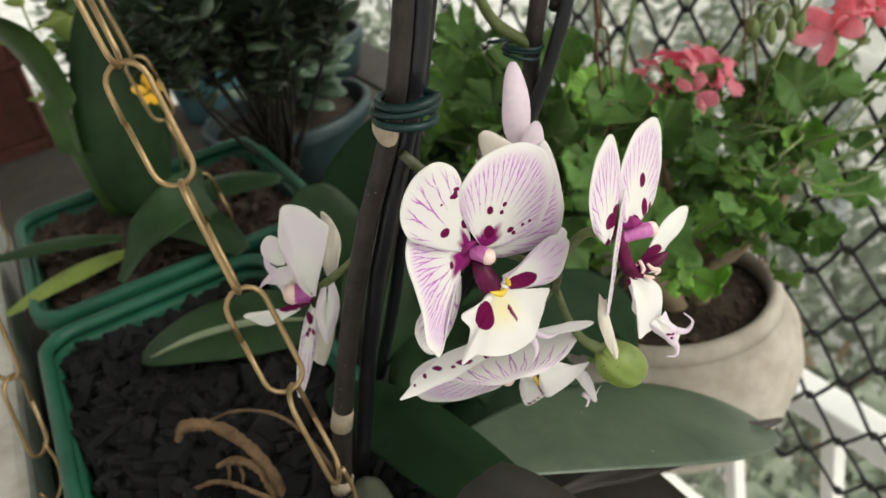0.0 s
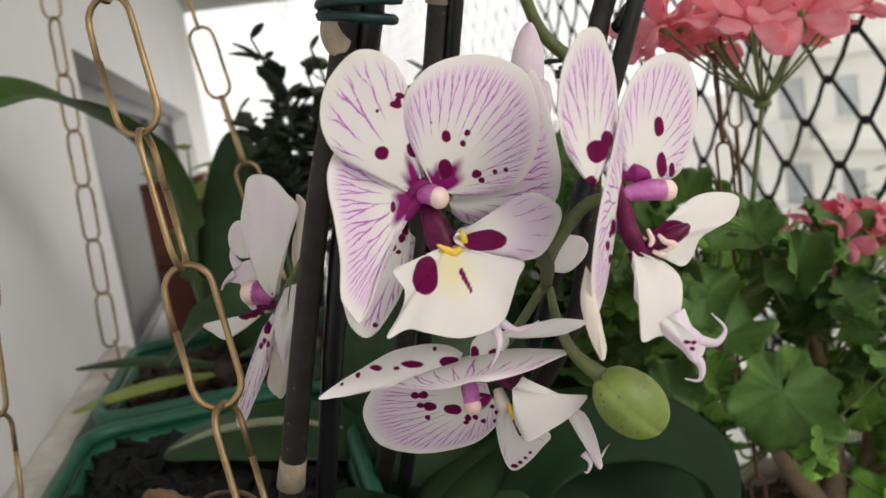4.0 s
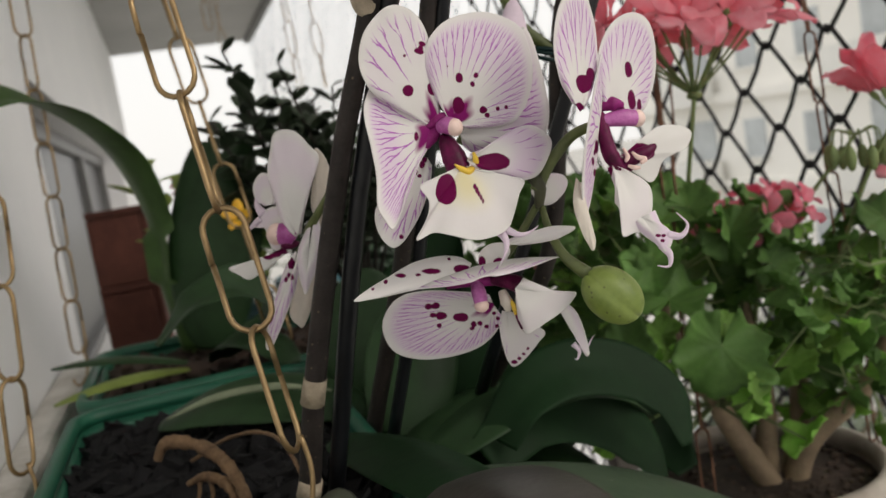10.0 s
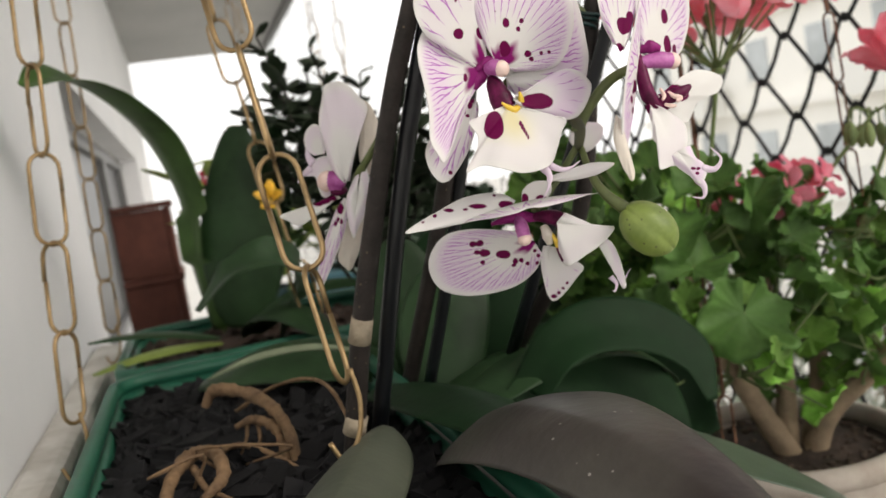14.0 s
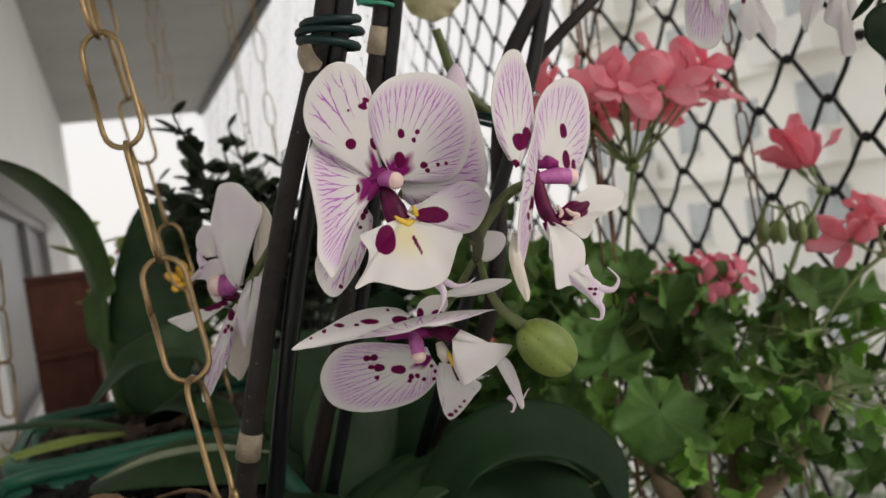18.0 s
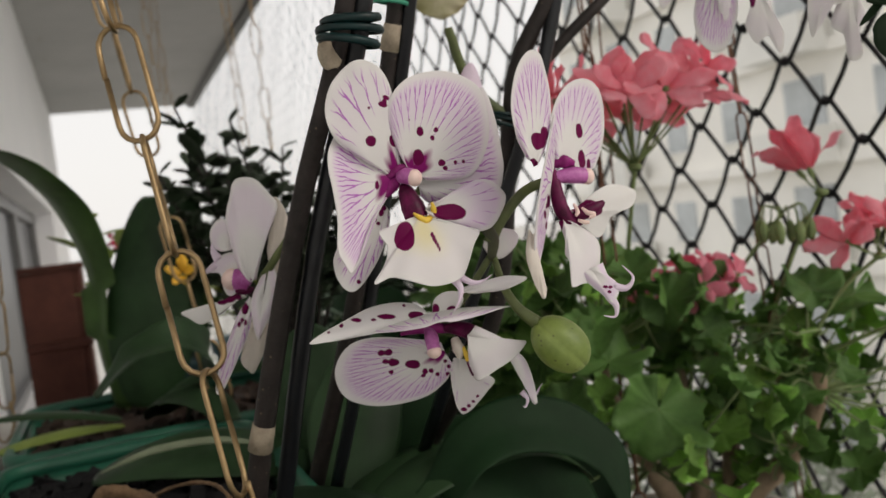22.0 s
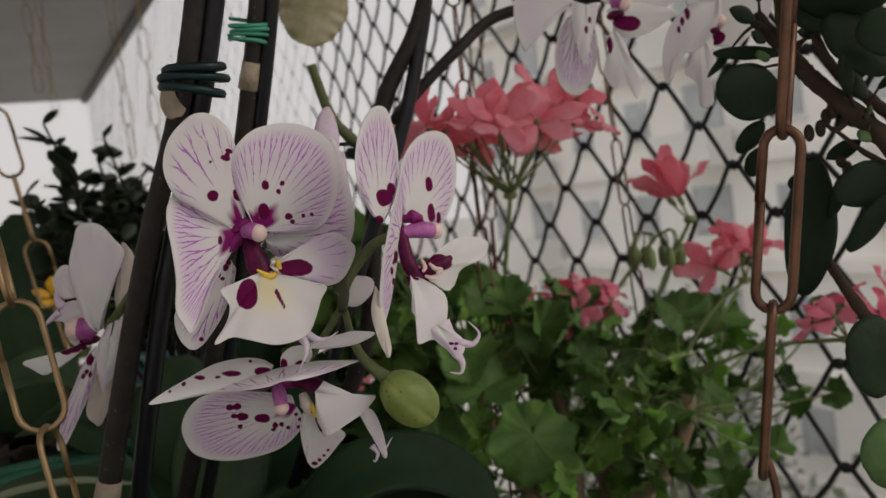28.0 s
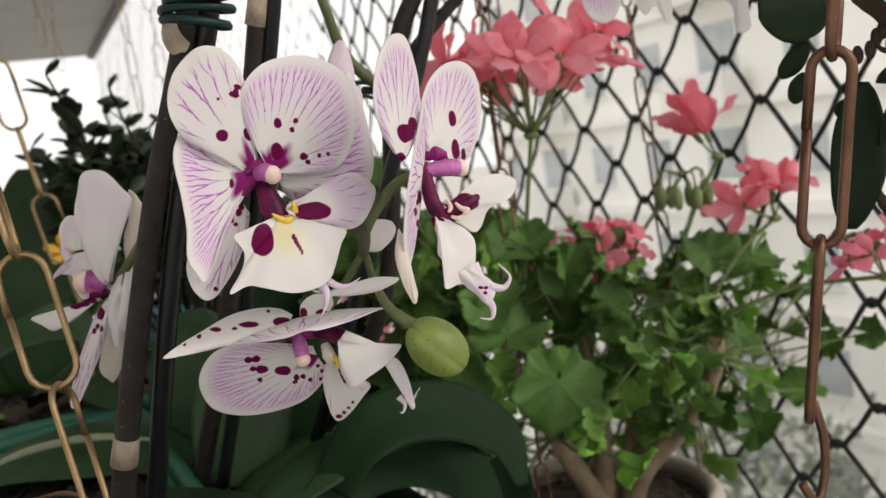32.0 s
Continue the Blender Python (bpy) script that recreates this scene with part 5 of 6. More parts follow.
lobe("petal", fr, (-55, 3, 10), ((-79, 12), (-77, -36), (-67, -78), (-55, -102), (-46, -60), (-37, -24), (-31, 9)), M_PETAL, fl, grad=(0, 0), spots=((-55, -42, 3, 6), (-49, -24, 3, 5), ), seed=62, blush=0.3)
lobe("lip_lobe", fr, (-9, -23, 6), ((-18, -5), (15, 10), (63, 4), (104, -8), (81, -29), (51, -47), (21, -53), (-6, -41)), M_PETAL, fl, grad=(0, 0), spots=((18, -29, 22, 13), ), seed=63)
lobe("lip", fr, (-7, -44, 8), ((-19, -53), (-13, -83), (-22, -113), (-4, -143), (14, -131), (35, -161), (41, -128), (26, -101), (17, -65), (5, -44)), M_PETAL, fl, grad=(0, 0), spots=((-13, -68, 5, 14), ), seed=64, blush=0.2)
lobe("petal", fr, (-72, 19, -16), ((-96, 23), (-163, 38), (-179, -5), (-160, -72), (-142, -35), (-121, -17), (-81, 7)), M_PETAL, fl, grad=(0, 0), spots=(), seed=65, blush=0.5)
petal("sepal", fr, (0, 10, -5), (-10, 120, -20), 90, M_PETAL, fl, seed=66, blush=0.3)
petal("petal", fr, (8, 10, 0), (110, 80, 0), 110, M_PETAL, fl, seed=67, blush=0.4)
lump(fr, (-2, -14, 6), 14, (1.0, 1.3, 0.6), M_DARKPURPLE, fl, "lip_throat")
fr = (np.array([0.4523, 0.3358, 1.4832]), X28, Y28, Z28, 0.00035)
fl = column(fr, (-8, 6, 0), (10, 6, 8), 11, orchid2, "white orchid flower at the end of the branch")
lobe("petal", fr, (2, 39, 10), ((-43, 36), (-79, -6), (-91, -54), (-83, -105), (-70, -57), (-37, -48), (-7, -24), (11, 12), (15, 42)), M_PETAL, fl, grad=(0, 0), spots=((-49, 18, 4, 12), (-58, 3, 3, 8), (-64, -12, 3, 7), ), seed=71, blush=0.3)
lobe("lip_lobe", fr, (-3, -13, 0), ((2, 3), (32, 27), (74, 24), (65, -16), (32, -40), (2, -34)), M_PETAL, fl, grad=(0, 0), spots=((5, -22, 14, 12), ), seed=72)
lobe("lip", fr, (-21, -29, 4), ((-36, -35), (-51, -83), (-30, -101), (-22, -144), (-1, -137), (-6, -101), (4, -65), (-6, -32)), M_PETAL, fl, grad=(0, 0), spots=(), seed=73, blush=0.25)
petal("sepal", fr, (0, 10, -5), (-10, 130, -20), 95, M_PETAL, fl, seed=74, blush=0.3)
petal("petal", fr, (8, 10, 0), (100, 90, 0), 110, M_PETAL, fl, seed=75, blush=0.4)
lump(fr, (-4, -12, 6), 12, (1.0, 1.3, 0.6), M_DARKPURPLE, fl, "lip_throat")
petal("petal", flower_axes((0.30, 0.60, 1.565), 0.00032), (0, 60, 0), (-30, -110, 10), 170, M_FADED, orchid2, a=0.75, b=0.5, cup=0.3, ruffle=0.03, seed=75, label="yellow-green fading flower")

# ---- planters ----


def trough(x0, x1, y0, y1, z0, z1, mat, label, seed):
    """A rectangular planter with rounded corners, a rolled rim and hollow inside."""
    t = thing("planter_box", ((x0 + x1) / 2, (y0 + y1) / 2, z0), label, "planter")

    def ring(inset, z, rad, n=7):
        out = []
        for cx, cy, a0 in ((x1 - inset - rad, y1 - inset - rad, 0), (x0 + inset + rad, y1 - inset - rad, 90), (x0 + inset + rad, y0 + inset + rad, 180), (x1 - inset - rad, y0 + inset + rad, 270)):
            for i in range(n):
                th = radians(a0 + 90 * i / (n - 1))
                out.append((cx + rad * math.cos(th), cy + rad * math.sin(th), z))
        return out

    def skin(levels, closed):
        verts, faces = [], []
        for ins, z, rad in levels:
            verts += ring(ins, z, rad)
        n = 28
        m = len(levels)
        for i in range(m - (not closed)):
            for j in range(n):
                p, q = i * n + j, i * n + (j + 1) % n
                pp, qq = (i + 1) % m * n + j, (i + 1) % m * n + (j + 1) % n
                faces.append((p, q, qq, pp))
        if not closed:
            faces.append(tuple(range(n))[::-1])
            faces.append(tuple((m - 1) * n + j for j in range(n)))
        return verts, faces

    v, f = skin([(0.030, z0, 0.02), (0.018, z0 + 0.004, 0.025), (0.006, z1 - 0.020, 0.03), (0.011, z1 - 0.012, 0.028), (0.014, z1 - 0.020, 0.026), (0.022, z0 + 0.02, 0.02)], False)
    under(mesh_object("tub", v, f, mat), t)
    v, f = skin([(0.004, z1 - 0.018, 0.032), (0.0, z1 - 0.016, 0.034), (0.0, z1 - 0.004, 0.034), (0.003, z1, 0.032), (0.009, z1 - 0.001, 0.029), (0.012, z1 - 0.008, 0.027), (0.008, z1 - 0.0125, 0.03)], True)
    under(mesh_object("rim", v, f, mat), t)
    return t


def chips(x0, x1, y0, y1, z, count, mat, label, seed, size=0.012, singles=0):
    """Loose bark chips: many small angular lumps."""
    r = random.Random(seed)
    chunks = []
    for _ in range(count):
        c = Vector((r.uniform(x0, x1), r.uniform(y0, y1), z + r.uniform(-0.006, 0.006)))
        m = Matrix.Translation(c) @ Euler((r.uniform(-0.7, 0.7), r.uniform(-0.7, 0.7), r.uniform(0, 6.3))).to_matrix().to_4x4()
        sx, sy, sz = r.uniform(0.4, 1.3) * size, r.uniform(0.3, 0.8) * size, r.uniform(0.15, 0.4) * size
        v, f = box_data((-sx, -sy, -sz), (sx, sy, sz))
        v = [tuple(m @ (Vector(p) * r.uniform(0.72, 1.08))) for p in v]
        chunks.append((v, f))
    v, f = merge(chunks)
    heap = tagged(mesh_object("bark_chips", v, f, mat, smooth=False), label, "bark", kind="stuff")
    shapes = []
    for k in range(8):
        cv, cf = box_data((-1, -1, -1), (1, 1, 1))
        me = bpy.data.meshes.new("chip")
        me.from_pydata([tuple(c * r.uniform(0.7, 1.1) for c in p) for p in cv], [], cf)
        me.materials.append(mat)
        shapes.append(me)
    for k in range(singles):
        ob = new("chip", shapes[k % 8])
        ob.parent = heap
        rot = Euler((r.uniform(-0.6, 0.6), r.uniform(-0.6, 0.6), r.uniform(0, 6.3))).to_matrix().to_4x4()
        ob.matrix_local = Matrix.Translation((r.uniform(x0, x1), r.uniform(y0, y1), z + r.uniform(0.002, 0.010))) @ rot @ Matrix.Diagonal((r.uniform(0.5, 1.4) * size, r.uniform(0.35, 0.9) * size, r.uniform(0.15, 0.4) * size, 1))
    return heap


def soil_patch(x0, x1, y0, y1, z, label, seed):
    n = 24
    verts = [(x0 + (x1 - x0) * i / n, y0 + (y1 - y0) * j / n, z + 0.008 * noise.noise((i * 0.5 + seed, j * 0.5, 0))) for i in range(n + 1) for j in range(n + 1)]
    faces = [(i * (n + 1) + j, (i + 1) * (n + 1) + j, (i + 1) * (n + 1) + j + 1, i * (n + 1) + j + 1) for i in range(n) for j in range(n)]
    return tagged(mesh_object("soil", verts, faces, M_SOIL), label, "soil", kind="stuff")


trough(-0.098, 0.128, 0.220, 0.800, 1.036, 1.206, M_GREENPOT, "dark green plastic planter box full of charcoal chips", 1)
soil_patch(-0.082, 0.112, 0.236, 0.784, 1.170, "dark potting soil under the chips", 1)
chips(-0.078, 0.110, 0.242, 0.780, 1.180, 1700, M_BARK, "black charcoal and bark chips", 3, singles=280)
trough(-0.098, 0.215, 0.825, 1.13, 1.036, 1.206, M_GREENPOT, "dark green plastic planter box with an orchid", 2)
soil_patch(-0.082, 0.20, 0.84, 1.115, 1.172, "brown bark soil in the second planter", 5)
chips(-0.078, 0.195, 0.845, 1.11, 1.180, 700, material("brown_bark", (0.045, 0.028, 0.02), 0.85, 0.5, 60, 0.6, island=0.6), "reddish brown bark chips", 4)

# second planter's orchid: broad leaves, one long and arching
orchid3 = thing("orchid_plant", (0.02, 0.98, 1.185), "leafy orchid without flowers in the second planter", "orchid")
strap("leaf", [(0.010, 1.03, 1.20), (0.002, 1.03, 1.28), (0.004, 1.03, 1.36), (-0.018, 1.00, 1.432), (-0.062, 0.93, 1.480), (-0.098, 0.87, 1.497), (-0.122, 0.82, 1.486)], [0.034, 0.040, 0.046, 0.062, 0.070, 0.056, 0.012], ((0.5, -0.85, 0.1), (0.75, -0.35, -0.55)), M_LEAF_SUN, orchid3, "long arching green leaf, lightened as if sunlit", 0.3)
leaf("leaf", (0.04, 1.0, 1.20), (0.075, 1.02, 1.44), 0.095, M_LEAF, orchid3, "broad upright dark green leaf", face=(-0.3, -1, 0.1), bend=0.04, cup=0.15, fold=0.1, seed=82)
leaf("leaf", (0.05, 1.02, 1.20), (0.125, 1.07, 1.45), 0.075, M_LEAF, orchid3, "broad upright dark green leaf", face=(-0.3, -1, 0.1), bend=0.04, cup=0.15, fold=0.1, seed=83)
leaf("leaf", (0.045, 0.94, 1.20), (0.11, 0.80, 1.205), 0.06, M_LEAF, orchid3, "arching green leaf over the planter's rim", bend=0.2, cup=0.2, fold=0.1, seed=84)
leaf("leaf", (0.04, 0.95, 1.20), (0.18, 0.86, 1.24), 0.07, M_LEAF, orchid3, "arching green leaf", bend=0.15, cup=0.2, fold=0.1, seed=85)
leaf("leaf", (0.01, 0.96, 1.20), (-0.13, 0.98, 1.22), 0.035, M_LEAF, orchid3, "narrow green leaf", bend=0.06, cup=0.2, seed=86)
leaf("leaf", (0.01, 0.92, 1.20), (-0.12, 0.88, 1.20), 0.04, M_LIMELEAF, orchid3, "light green narrow leaf", bend=0.06, cup=0.2, seed=87)

strap("leaf", [(0.075, 0.92, 1.190), (0.098, 0.84, 1.262), (0.072, 0.765, 1.292), (0.030, 0.730, 1.290), (-0.007, 0.718, 1.262)], [0.030, 0.044, 0.050, 0.044, 0.012], ((0.15, 0.9, 0.3), (0.1, 0.9, 0.35)), M_LEAF, orchid3, "broad arching green leaf over the planter's rim", 0.2)

# ---- chains ----


def link_mesh(name, pitch, width, wire, mat):
    """One elongated wire link, its length along z, with the small gap where the wire ends meet."""
    r = width / 2 - wire
    half = pitch / 2 + wire - r - 0.0002
    path = []
    for i in range(9):
        th = math.pi * i / 8
        path.append((r * math.cos(th), 0, half + r * math.sin(th)))
    for i in range(9):
        th = math.pi + math.pi * i / 8
        path.append((r * math.cos(th), 0, -half + r * math.sin(th)))
    path.append((r, 0.0004, half * 0.25))
    path = [(r + 0.0004, 0.0005, half * 0.252)] + path[:18] + [(r, 0, half * 0.25)]
    v, f = tube_data(path, wire, 8)
    me = bpy.data.meshes.new(name)
    me.from_pydata([tuple(p) for p in v], [], f)
    me.materials.append(mat)
    me.polygons.foreach_set("use_smooth", [True] * len(me.polygons))
    return me


LINKS = {}


def chain(top, bottom, pitch, width, wire, mat, label, turn=0.0, hook=True, sag=0.0, seed=0):
    top, bottom = Vector(top), Vector(bottom)
    key = (pitch, width, wire, mat.name)
    if key not in LINKS:
        LINKS[key] = link_mesh("link", pitch, width, wire, mat)
    t = thing("chain", bottom, label, "chain", "hanging chains")
    n = max(1, round((top - bottom).length / pitch))
    d = (top - bottom) / n
    r = random.Random(seed)
    zz = d.normalized()
    xx = zz.cross(Vector((-0.29, -0.95, 0.1))).normalized()
    q = Matrix((xx, zz.cross(xx), zz)).transposed()
    for i in range(n):
        c = bottom + d * (i + 0.5)
        ob = new("link", LINKS[key])
        ob.parent = t
        a = radians(turn + 90 * (i % 2) + r.uniform(-14, 14))
        ob.matrix_local = Matrix.Translation(c - bottom) @ q.to_4x4() @ Matrix.Rotation(a, 4, "Z")
    if hook:
        b = np.array(bottom)
        pts = [b + (0.004, 0, 0.006), b + (0.006, -0.002, -0.012), b + (0.002, -0.004, -0.030), b + (-0.008, -0.006, -0.040), b + (-0.014, -0.004, -0.030)]
        tube("hook", pts, wire * 0.9, mat, t, 8, 20)
    return t


def along(a, b, z):
    """The point at height z on the line through a and b."""
    a, b = Vector(a), Vector(b)
    return a + (b - a) * ((z - a.z) / (b.z - a.z))


A0, A1 = (0.0415, 0.434, 1.432), (0.0545, 0.4065, 1.309)
chain(along(A0, A1, 1.4325 + 0.0632 * 9 - 0.004), along(A0, A1, 1.2475), 0.0632, 0.0250, 0.0016, M_CHAIN, "aged brass wire chain hooked into the green planter", 90, seed=1)
chain((-0.055, 0.668, 1.98), (-0.104, 0.600, 1.215), 0.0632, 0.0250, 0.0016, M_CHAIN, "aged brass wire chain on the planter's wall side", 60, seed=2)
chain((-0.085, 1.10, 1.98), (-0.113, 1.10, 1.215), 0.0632, 0.0250, 0.0016, M_CHAIN, "brass chain on the second planter's wall side", 70, seed=3)
chain((0.000, 0.87, 1.98), (0.107, 0.85, 1.215), 0.0632, 0.0250, 0.0016, M_CHAIN, "brass chain over the second planter", 20, seed=4)
R0, R1 = (0.394, 0.241, 1.408), (0.380, 0.264, 1.232)
chain(along(R0, R1, 1.93), along(R0, R1, 1.236), 0.0865, 0.0225, 0.0025, M_CHAIN_DARK, "browned copper chain of a hanging pot", 50, seed=6)
for k, (xb, yb, xt, yt) in enumerate(((0.420, 0.600, 0.440, 0.625), (0.612, 0.615, 0.585, 0.64), (0.520, 0.764, 0.515, 0.70))):
    chain((xt, yt, 2.02), (xb, yb, 1.045), 0.0632, 0.013, 0.0011, M_CHAIN_DARK, "thin copper chain that carries the clay pot", 40 * k, seed=7 + k)
for k, (x, y, zb) in enumerate(((0.18, 2.1, 1.75), (0.24, 2.5, 1.75), (0.30, 1.7, 1.55), (0.36, 1.75, 1.55))):
    chain((x, y, 2.395), (x + 0.01, y, zb), 0.0632, 0.02, 0.0013, M_CHAIN, "brass chain hanging from the ceiling", 30 * k, False, seed=10 + k)

# ---- clay pot with the geranium ----
PC = (0.513, 0.652)
pot = thing("clay_pot", (PC[0], PC[1], 0.845), "round whitish clay pot with a worn rim", "flower pot")
pv, pf = lathe_data((PC[0], PC[1], 0.845), [(0.078, 0.0), (0.090, 0.004), (0.124, 0.055), (0.138, 0.105), (0.134, 0.148), (0.119, 0.178), (0.104, 0.178), (0.104, 0.150), (0.09, 0.03)], 56, 0.006, 3)
under(mesh_object("pot_body", pv, pf, M_CLAY), pot)
pv, pf = lathe_data((PC[0], PC[1], 0.845), [(0.1185, 0.1785), (0.1165, 0.190), (0.112, 0.1965), (0.106, 0.1965), (0.1022, 0.192), (0.1022, 0.1785)], 56, 0.006, 3, True)
under(mesh_object("rim", pv, pf, M_CLAY, None, "chipped pale rim"), pot)
sv_, sf_ = lathe_data((PC[0], PC[1], 1.018), [(0.1015, 0.0), (0.1012, 0.003), (0.05, 0.008), (0.01, 0.010)], 40, 0.02, 4)
tagged(mesh_object("soil", sv_, sf_, M_POTSOIL), "dark soil at the foot of the geranium", "soil", kind="stuff")

clod = random.Random(12)
clods = []
for _ in range(260):
    th, q = clod.uniform(0, 6.28), 0.094 * math.sqrt(clod.random())
    clods.append(ball_data((PC[0] + q * math.cos(th), PC[1] + q * math.sin(th), 1.024 + clod.uniform(0, 0.003)), clod.uniform(0.0018, 0.0045), 6, 4, (1, 1, 0.6)))
v, f = merge(clods)
tagged(mesh_object("soil_crumbs", v, f, M_CRUMB, smooth=False), "dark crumbs of soil in the clay pot", "soil", kind="stuff")

ger = thing("geranium", (PC[0], PC[1], 1.02), "coral-pink geranium with scalloped leaves in a clay pot", "geranium")
WOOD = (
    [(0.515, 0.635, 1.010), (0.495, 0.640, 1.050), (0.470, 0.650, 1.110), (0.440, 0.660, 1.180), (0.430, 0.66, 1.24)],
    [(0.525, 0.630, 1.010), (0.550, 0.625, 1.060), (0.600, 0.600, 1.110), (0.615, 0.580, 1.165), (0.610, 0.58, 1.215)],
    [(0.510, 0.645, 1.010), (0.520, 0.650, 1.060), (0.530, 0.660, 1.130), (0.525, 0.670, 1.20)],
    [(0.530, 0.640, 1.010), (0.560, 0.650, 1.070), (0.580, 0.670, 1.140), (0.59, 0.68, 1.22)],
)
for k, w in enumerate(WOOD):
    tube("woody_stem", w, [0.0125, 0.0105, 0.0085, 0.0065], M_GERWOOD, ger, 12, 30, "knotty pale brown stem", 0.18, k)


def scallop_leaf_mesh(name, r, seed, mat):
    """A rounded, scalloped geranium leaf, folded like a shallow funnel, with raised ribs."""
    rg = random.Random(seed)
    rings, seg = 8, 72
    top = []
    gap = 0.22
    ph = rg.uniform(0, 6.28)
    for i in range(1, rings + 1):
        for j in range(seg):
            th = gap + (2 * math.pi - 2 * gap) * j / (seg - 1)
            q = i / rings
            rim = r * (1 + 0.09 * math.cos(6 * th + 0.4) + 0.035 * math.cos(19 * th + ph) + 0.07 * math.sin(2 * th + ph)) * (1 - 0.14 * math.cos(th))
            rad = rim * q
            z = 0.24 * r * q * q * (1 + 1.3 * math.cos(2 * th + ph)) + 0.05 * r * q * math.cos(6 * th + 0.4) + 0.18 * r * q * q * math.sin(3 * th + 2 * ph) + 0.11 * r * q ** 3 * math.sin(7 * th + ph) + 0.05 * r * q ** 4 * math.sin(15 * th + 3 * ph)
            top.append((rad * math.cos(th), rad * math.sin(th), z))
    verts = [(0, 0, 0)] + top
    n = len(verts)
    verts = verts + [(x, y, z - 0.0005) for x, y, z in verts]
    faces = []
    for j in range(seg - 1):
        faces.append((0, 1 + j, 2 + j))
        faces.append((n, n + 2 + j, n + 1 + j))
    for i in range(rings - 1):
        for j in range(seg - 1):
            p = 1 + i * seg + j
            faces.append((p, p + seg, p + seg + 1, p + 1))
            faces.append((n + p, n + p + 1, n + p + seg + 1, n + p + seg))
    o = 1 + (rings - 1) * seg
    for j in range(seg - 1):
        faces.append((o + j, n + o + j, n + o + j + 1, o + j + 1))
    me = bpy.data.meshes.new(name)
    me.from_pydata(verts, [], faces)
    me.materials.append(mat)
    me.polygons.foreach_set("use_smooth", [True] * len(me.polygons))
    return me


GL = [scallop_leaf_mesh("leaf", rad, 100 + k, M_GERLEAF if k % 2 else M_GERLEAF_OLD) for k, rad in enumerate((0.032, 0.025, 0.036, 0.021, 0.028, 0.023, 0.034, 0.027))]


def place_leaf(me, c, normal, spin, parent, scale=1.0, name="leaf"):
    ob = new(name, me)
    ob.parent = parent
    q = Vector(normal).to_track_quat("Z", "Y")
    ob.matrix_local = Matrix.Translation(Vector(c) - parent.location) @ q.to_matrix().to_4x4() @ Matrix.Rotation(spin, 4, "Z") @ Matrix.Scale(scale, 4)
    return ob


gr = random.Random(77)
placed = 0
while placed < 180:
    x, y, z = gr.gauss(0.545, 0.14), gr.gauss(0.65, 0.08), gr.gauss(1.19, 0.075)
    if not (0.33 < x < 0.755 and 0.49 < y < 0.84 and 1.05 < z < 1.30):
        continue
    if z > (1.255 if 0.45 < x < 0.64 else 1.275) + 0.25 * max(0.0, 0.44 - x) or z < 1.065 + 0.09 * abs(x - 0.5):
        continue
    if math.hypot(x - 0.47, z - 1.11) < 0.035 or math.hypot(x - 0.62, z - 1.17) < 0.03:
        continue
    nx, ny, nz = gr.uniform(-1.0, 1.0), gr.uniform(-1.1, 0.4), gr.uniform(0.05, 1.0)
    place_leaf(GL[placed % 8], (x, y, z), (nx, ny, nz), gr.uniform(0, 6.28), ger, gr.uniform(0.4, 0.92))
    w = min((p for st in WOOD for p in st[2:]), key=lambda p: (p[0] - x) ** 2 + (p[1] - y) ** 2 + 0.5 * (p[2] - z + 0.03) ** 2)
    mid = ((x + w[0]) / 2 + gr.uniform(-0.015, 0.015), (y + w[1]) / 2 + gr.uniform(-0.015, 0.015), (z + w[2]) / 2 + gr.uniform(-0.025, 0.015))
    tube("leaf_stalk", [w, mid, (x, y, z)], [0.0016, 0.0013, 0.001], M_GERSTEM, ger, 5, 8)
    placed += 1
for count, (cx, cy, cz), (sx, sy, sz) in ((26, (0.385, 0.68, 1.235), (0.035, 0.05, 0.04)), (38, (0.365, 0.72, 1.310), (0.034, 0.05, 0.034)), (12, (0.455, 0.64, 1.288), (0.025, 0.04, 0.018))):
    for k in range(count):
        x, y, z = gr.gauss(cx, sx), gr.gauss(cy, sy), gr.gauss(cz, sz)
        place_leaf(GL[2 * (k % 4) if k % 3 else 2 * (k % 4) + 1], (x, y, z), (gr.uniform(-0.8, 0.8), gr.uniform(-1.1, 0.2), gr.uniform(0.1, 1.0)), gr.uniform(0, 6.28), ger, gr.uniform(0.55, 1.0))
        tube("leaf_stalk", [WOOD[0][4], ((x + 0.43) / 2, (y + 0.66) / 2, (z + 1.24) / 2 - 0.01), (x, y, z)], [0.0016, 0.0013, 0.001], M_GERSTEM, ger, 5, 8)
# the large leaves on top, and one round leaf low in front
for c, nrm, sp, sc in (((0.435, 0.600, 1.300), (0.1, -0.7, 0.8), 0.4, 1.1), ((0.498, 0.600, 1.290), (0.5, -0.6, 0.6), 1.9, 1.15), ((0.52, 0.60, 1.260), (0.4, -0.5, 0.8), 3.0, 1.0), ((0.425, 0.560, 1.190), (-0.2, -1.0, 0.35), 1.2, 1.3), ((0.39, 0.59, 1.265), (-0.4, -0.6, 0.7), 2.0, 0.9),
                       ((0.60, 0.56, 1.265), (0.0, -0.6, 0.8), 5.0, 1.0), ((0.66, 0.57, 1.250), (-0.3, -0.6, 0.8), 0.9, 1.0)):
    place_leaf(GL[6], c, nrm, sp, ger, sc * 0.85)
    tube("leaf_stalk", [WOOD[2][-1], ((c[0] + 0.525) / 2, (c[1] + 0.67) / 2, (c[2] + 1.20) / 2 - 0.02), c], [0.0018, 0.0015, 0.0012], M_GERSTEM, ger, 6, 10)


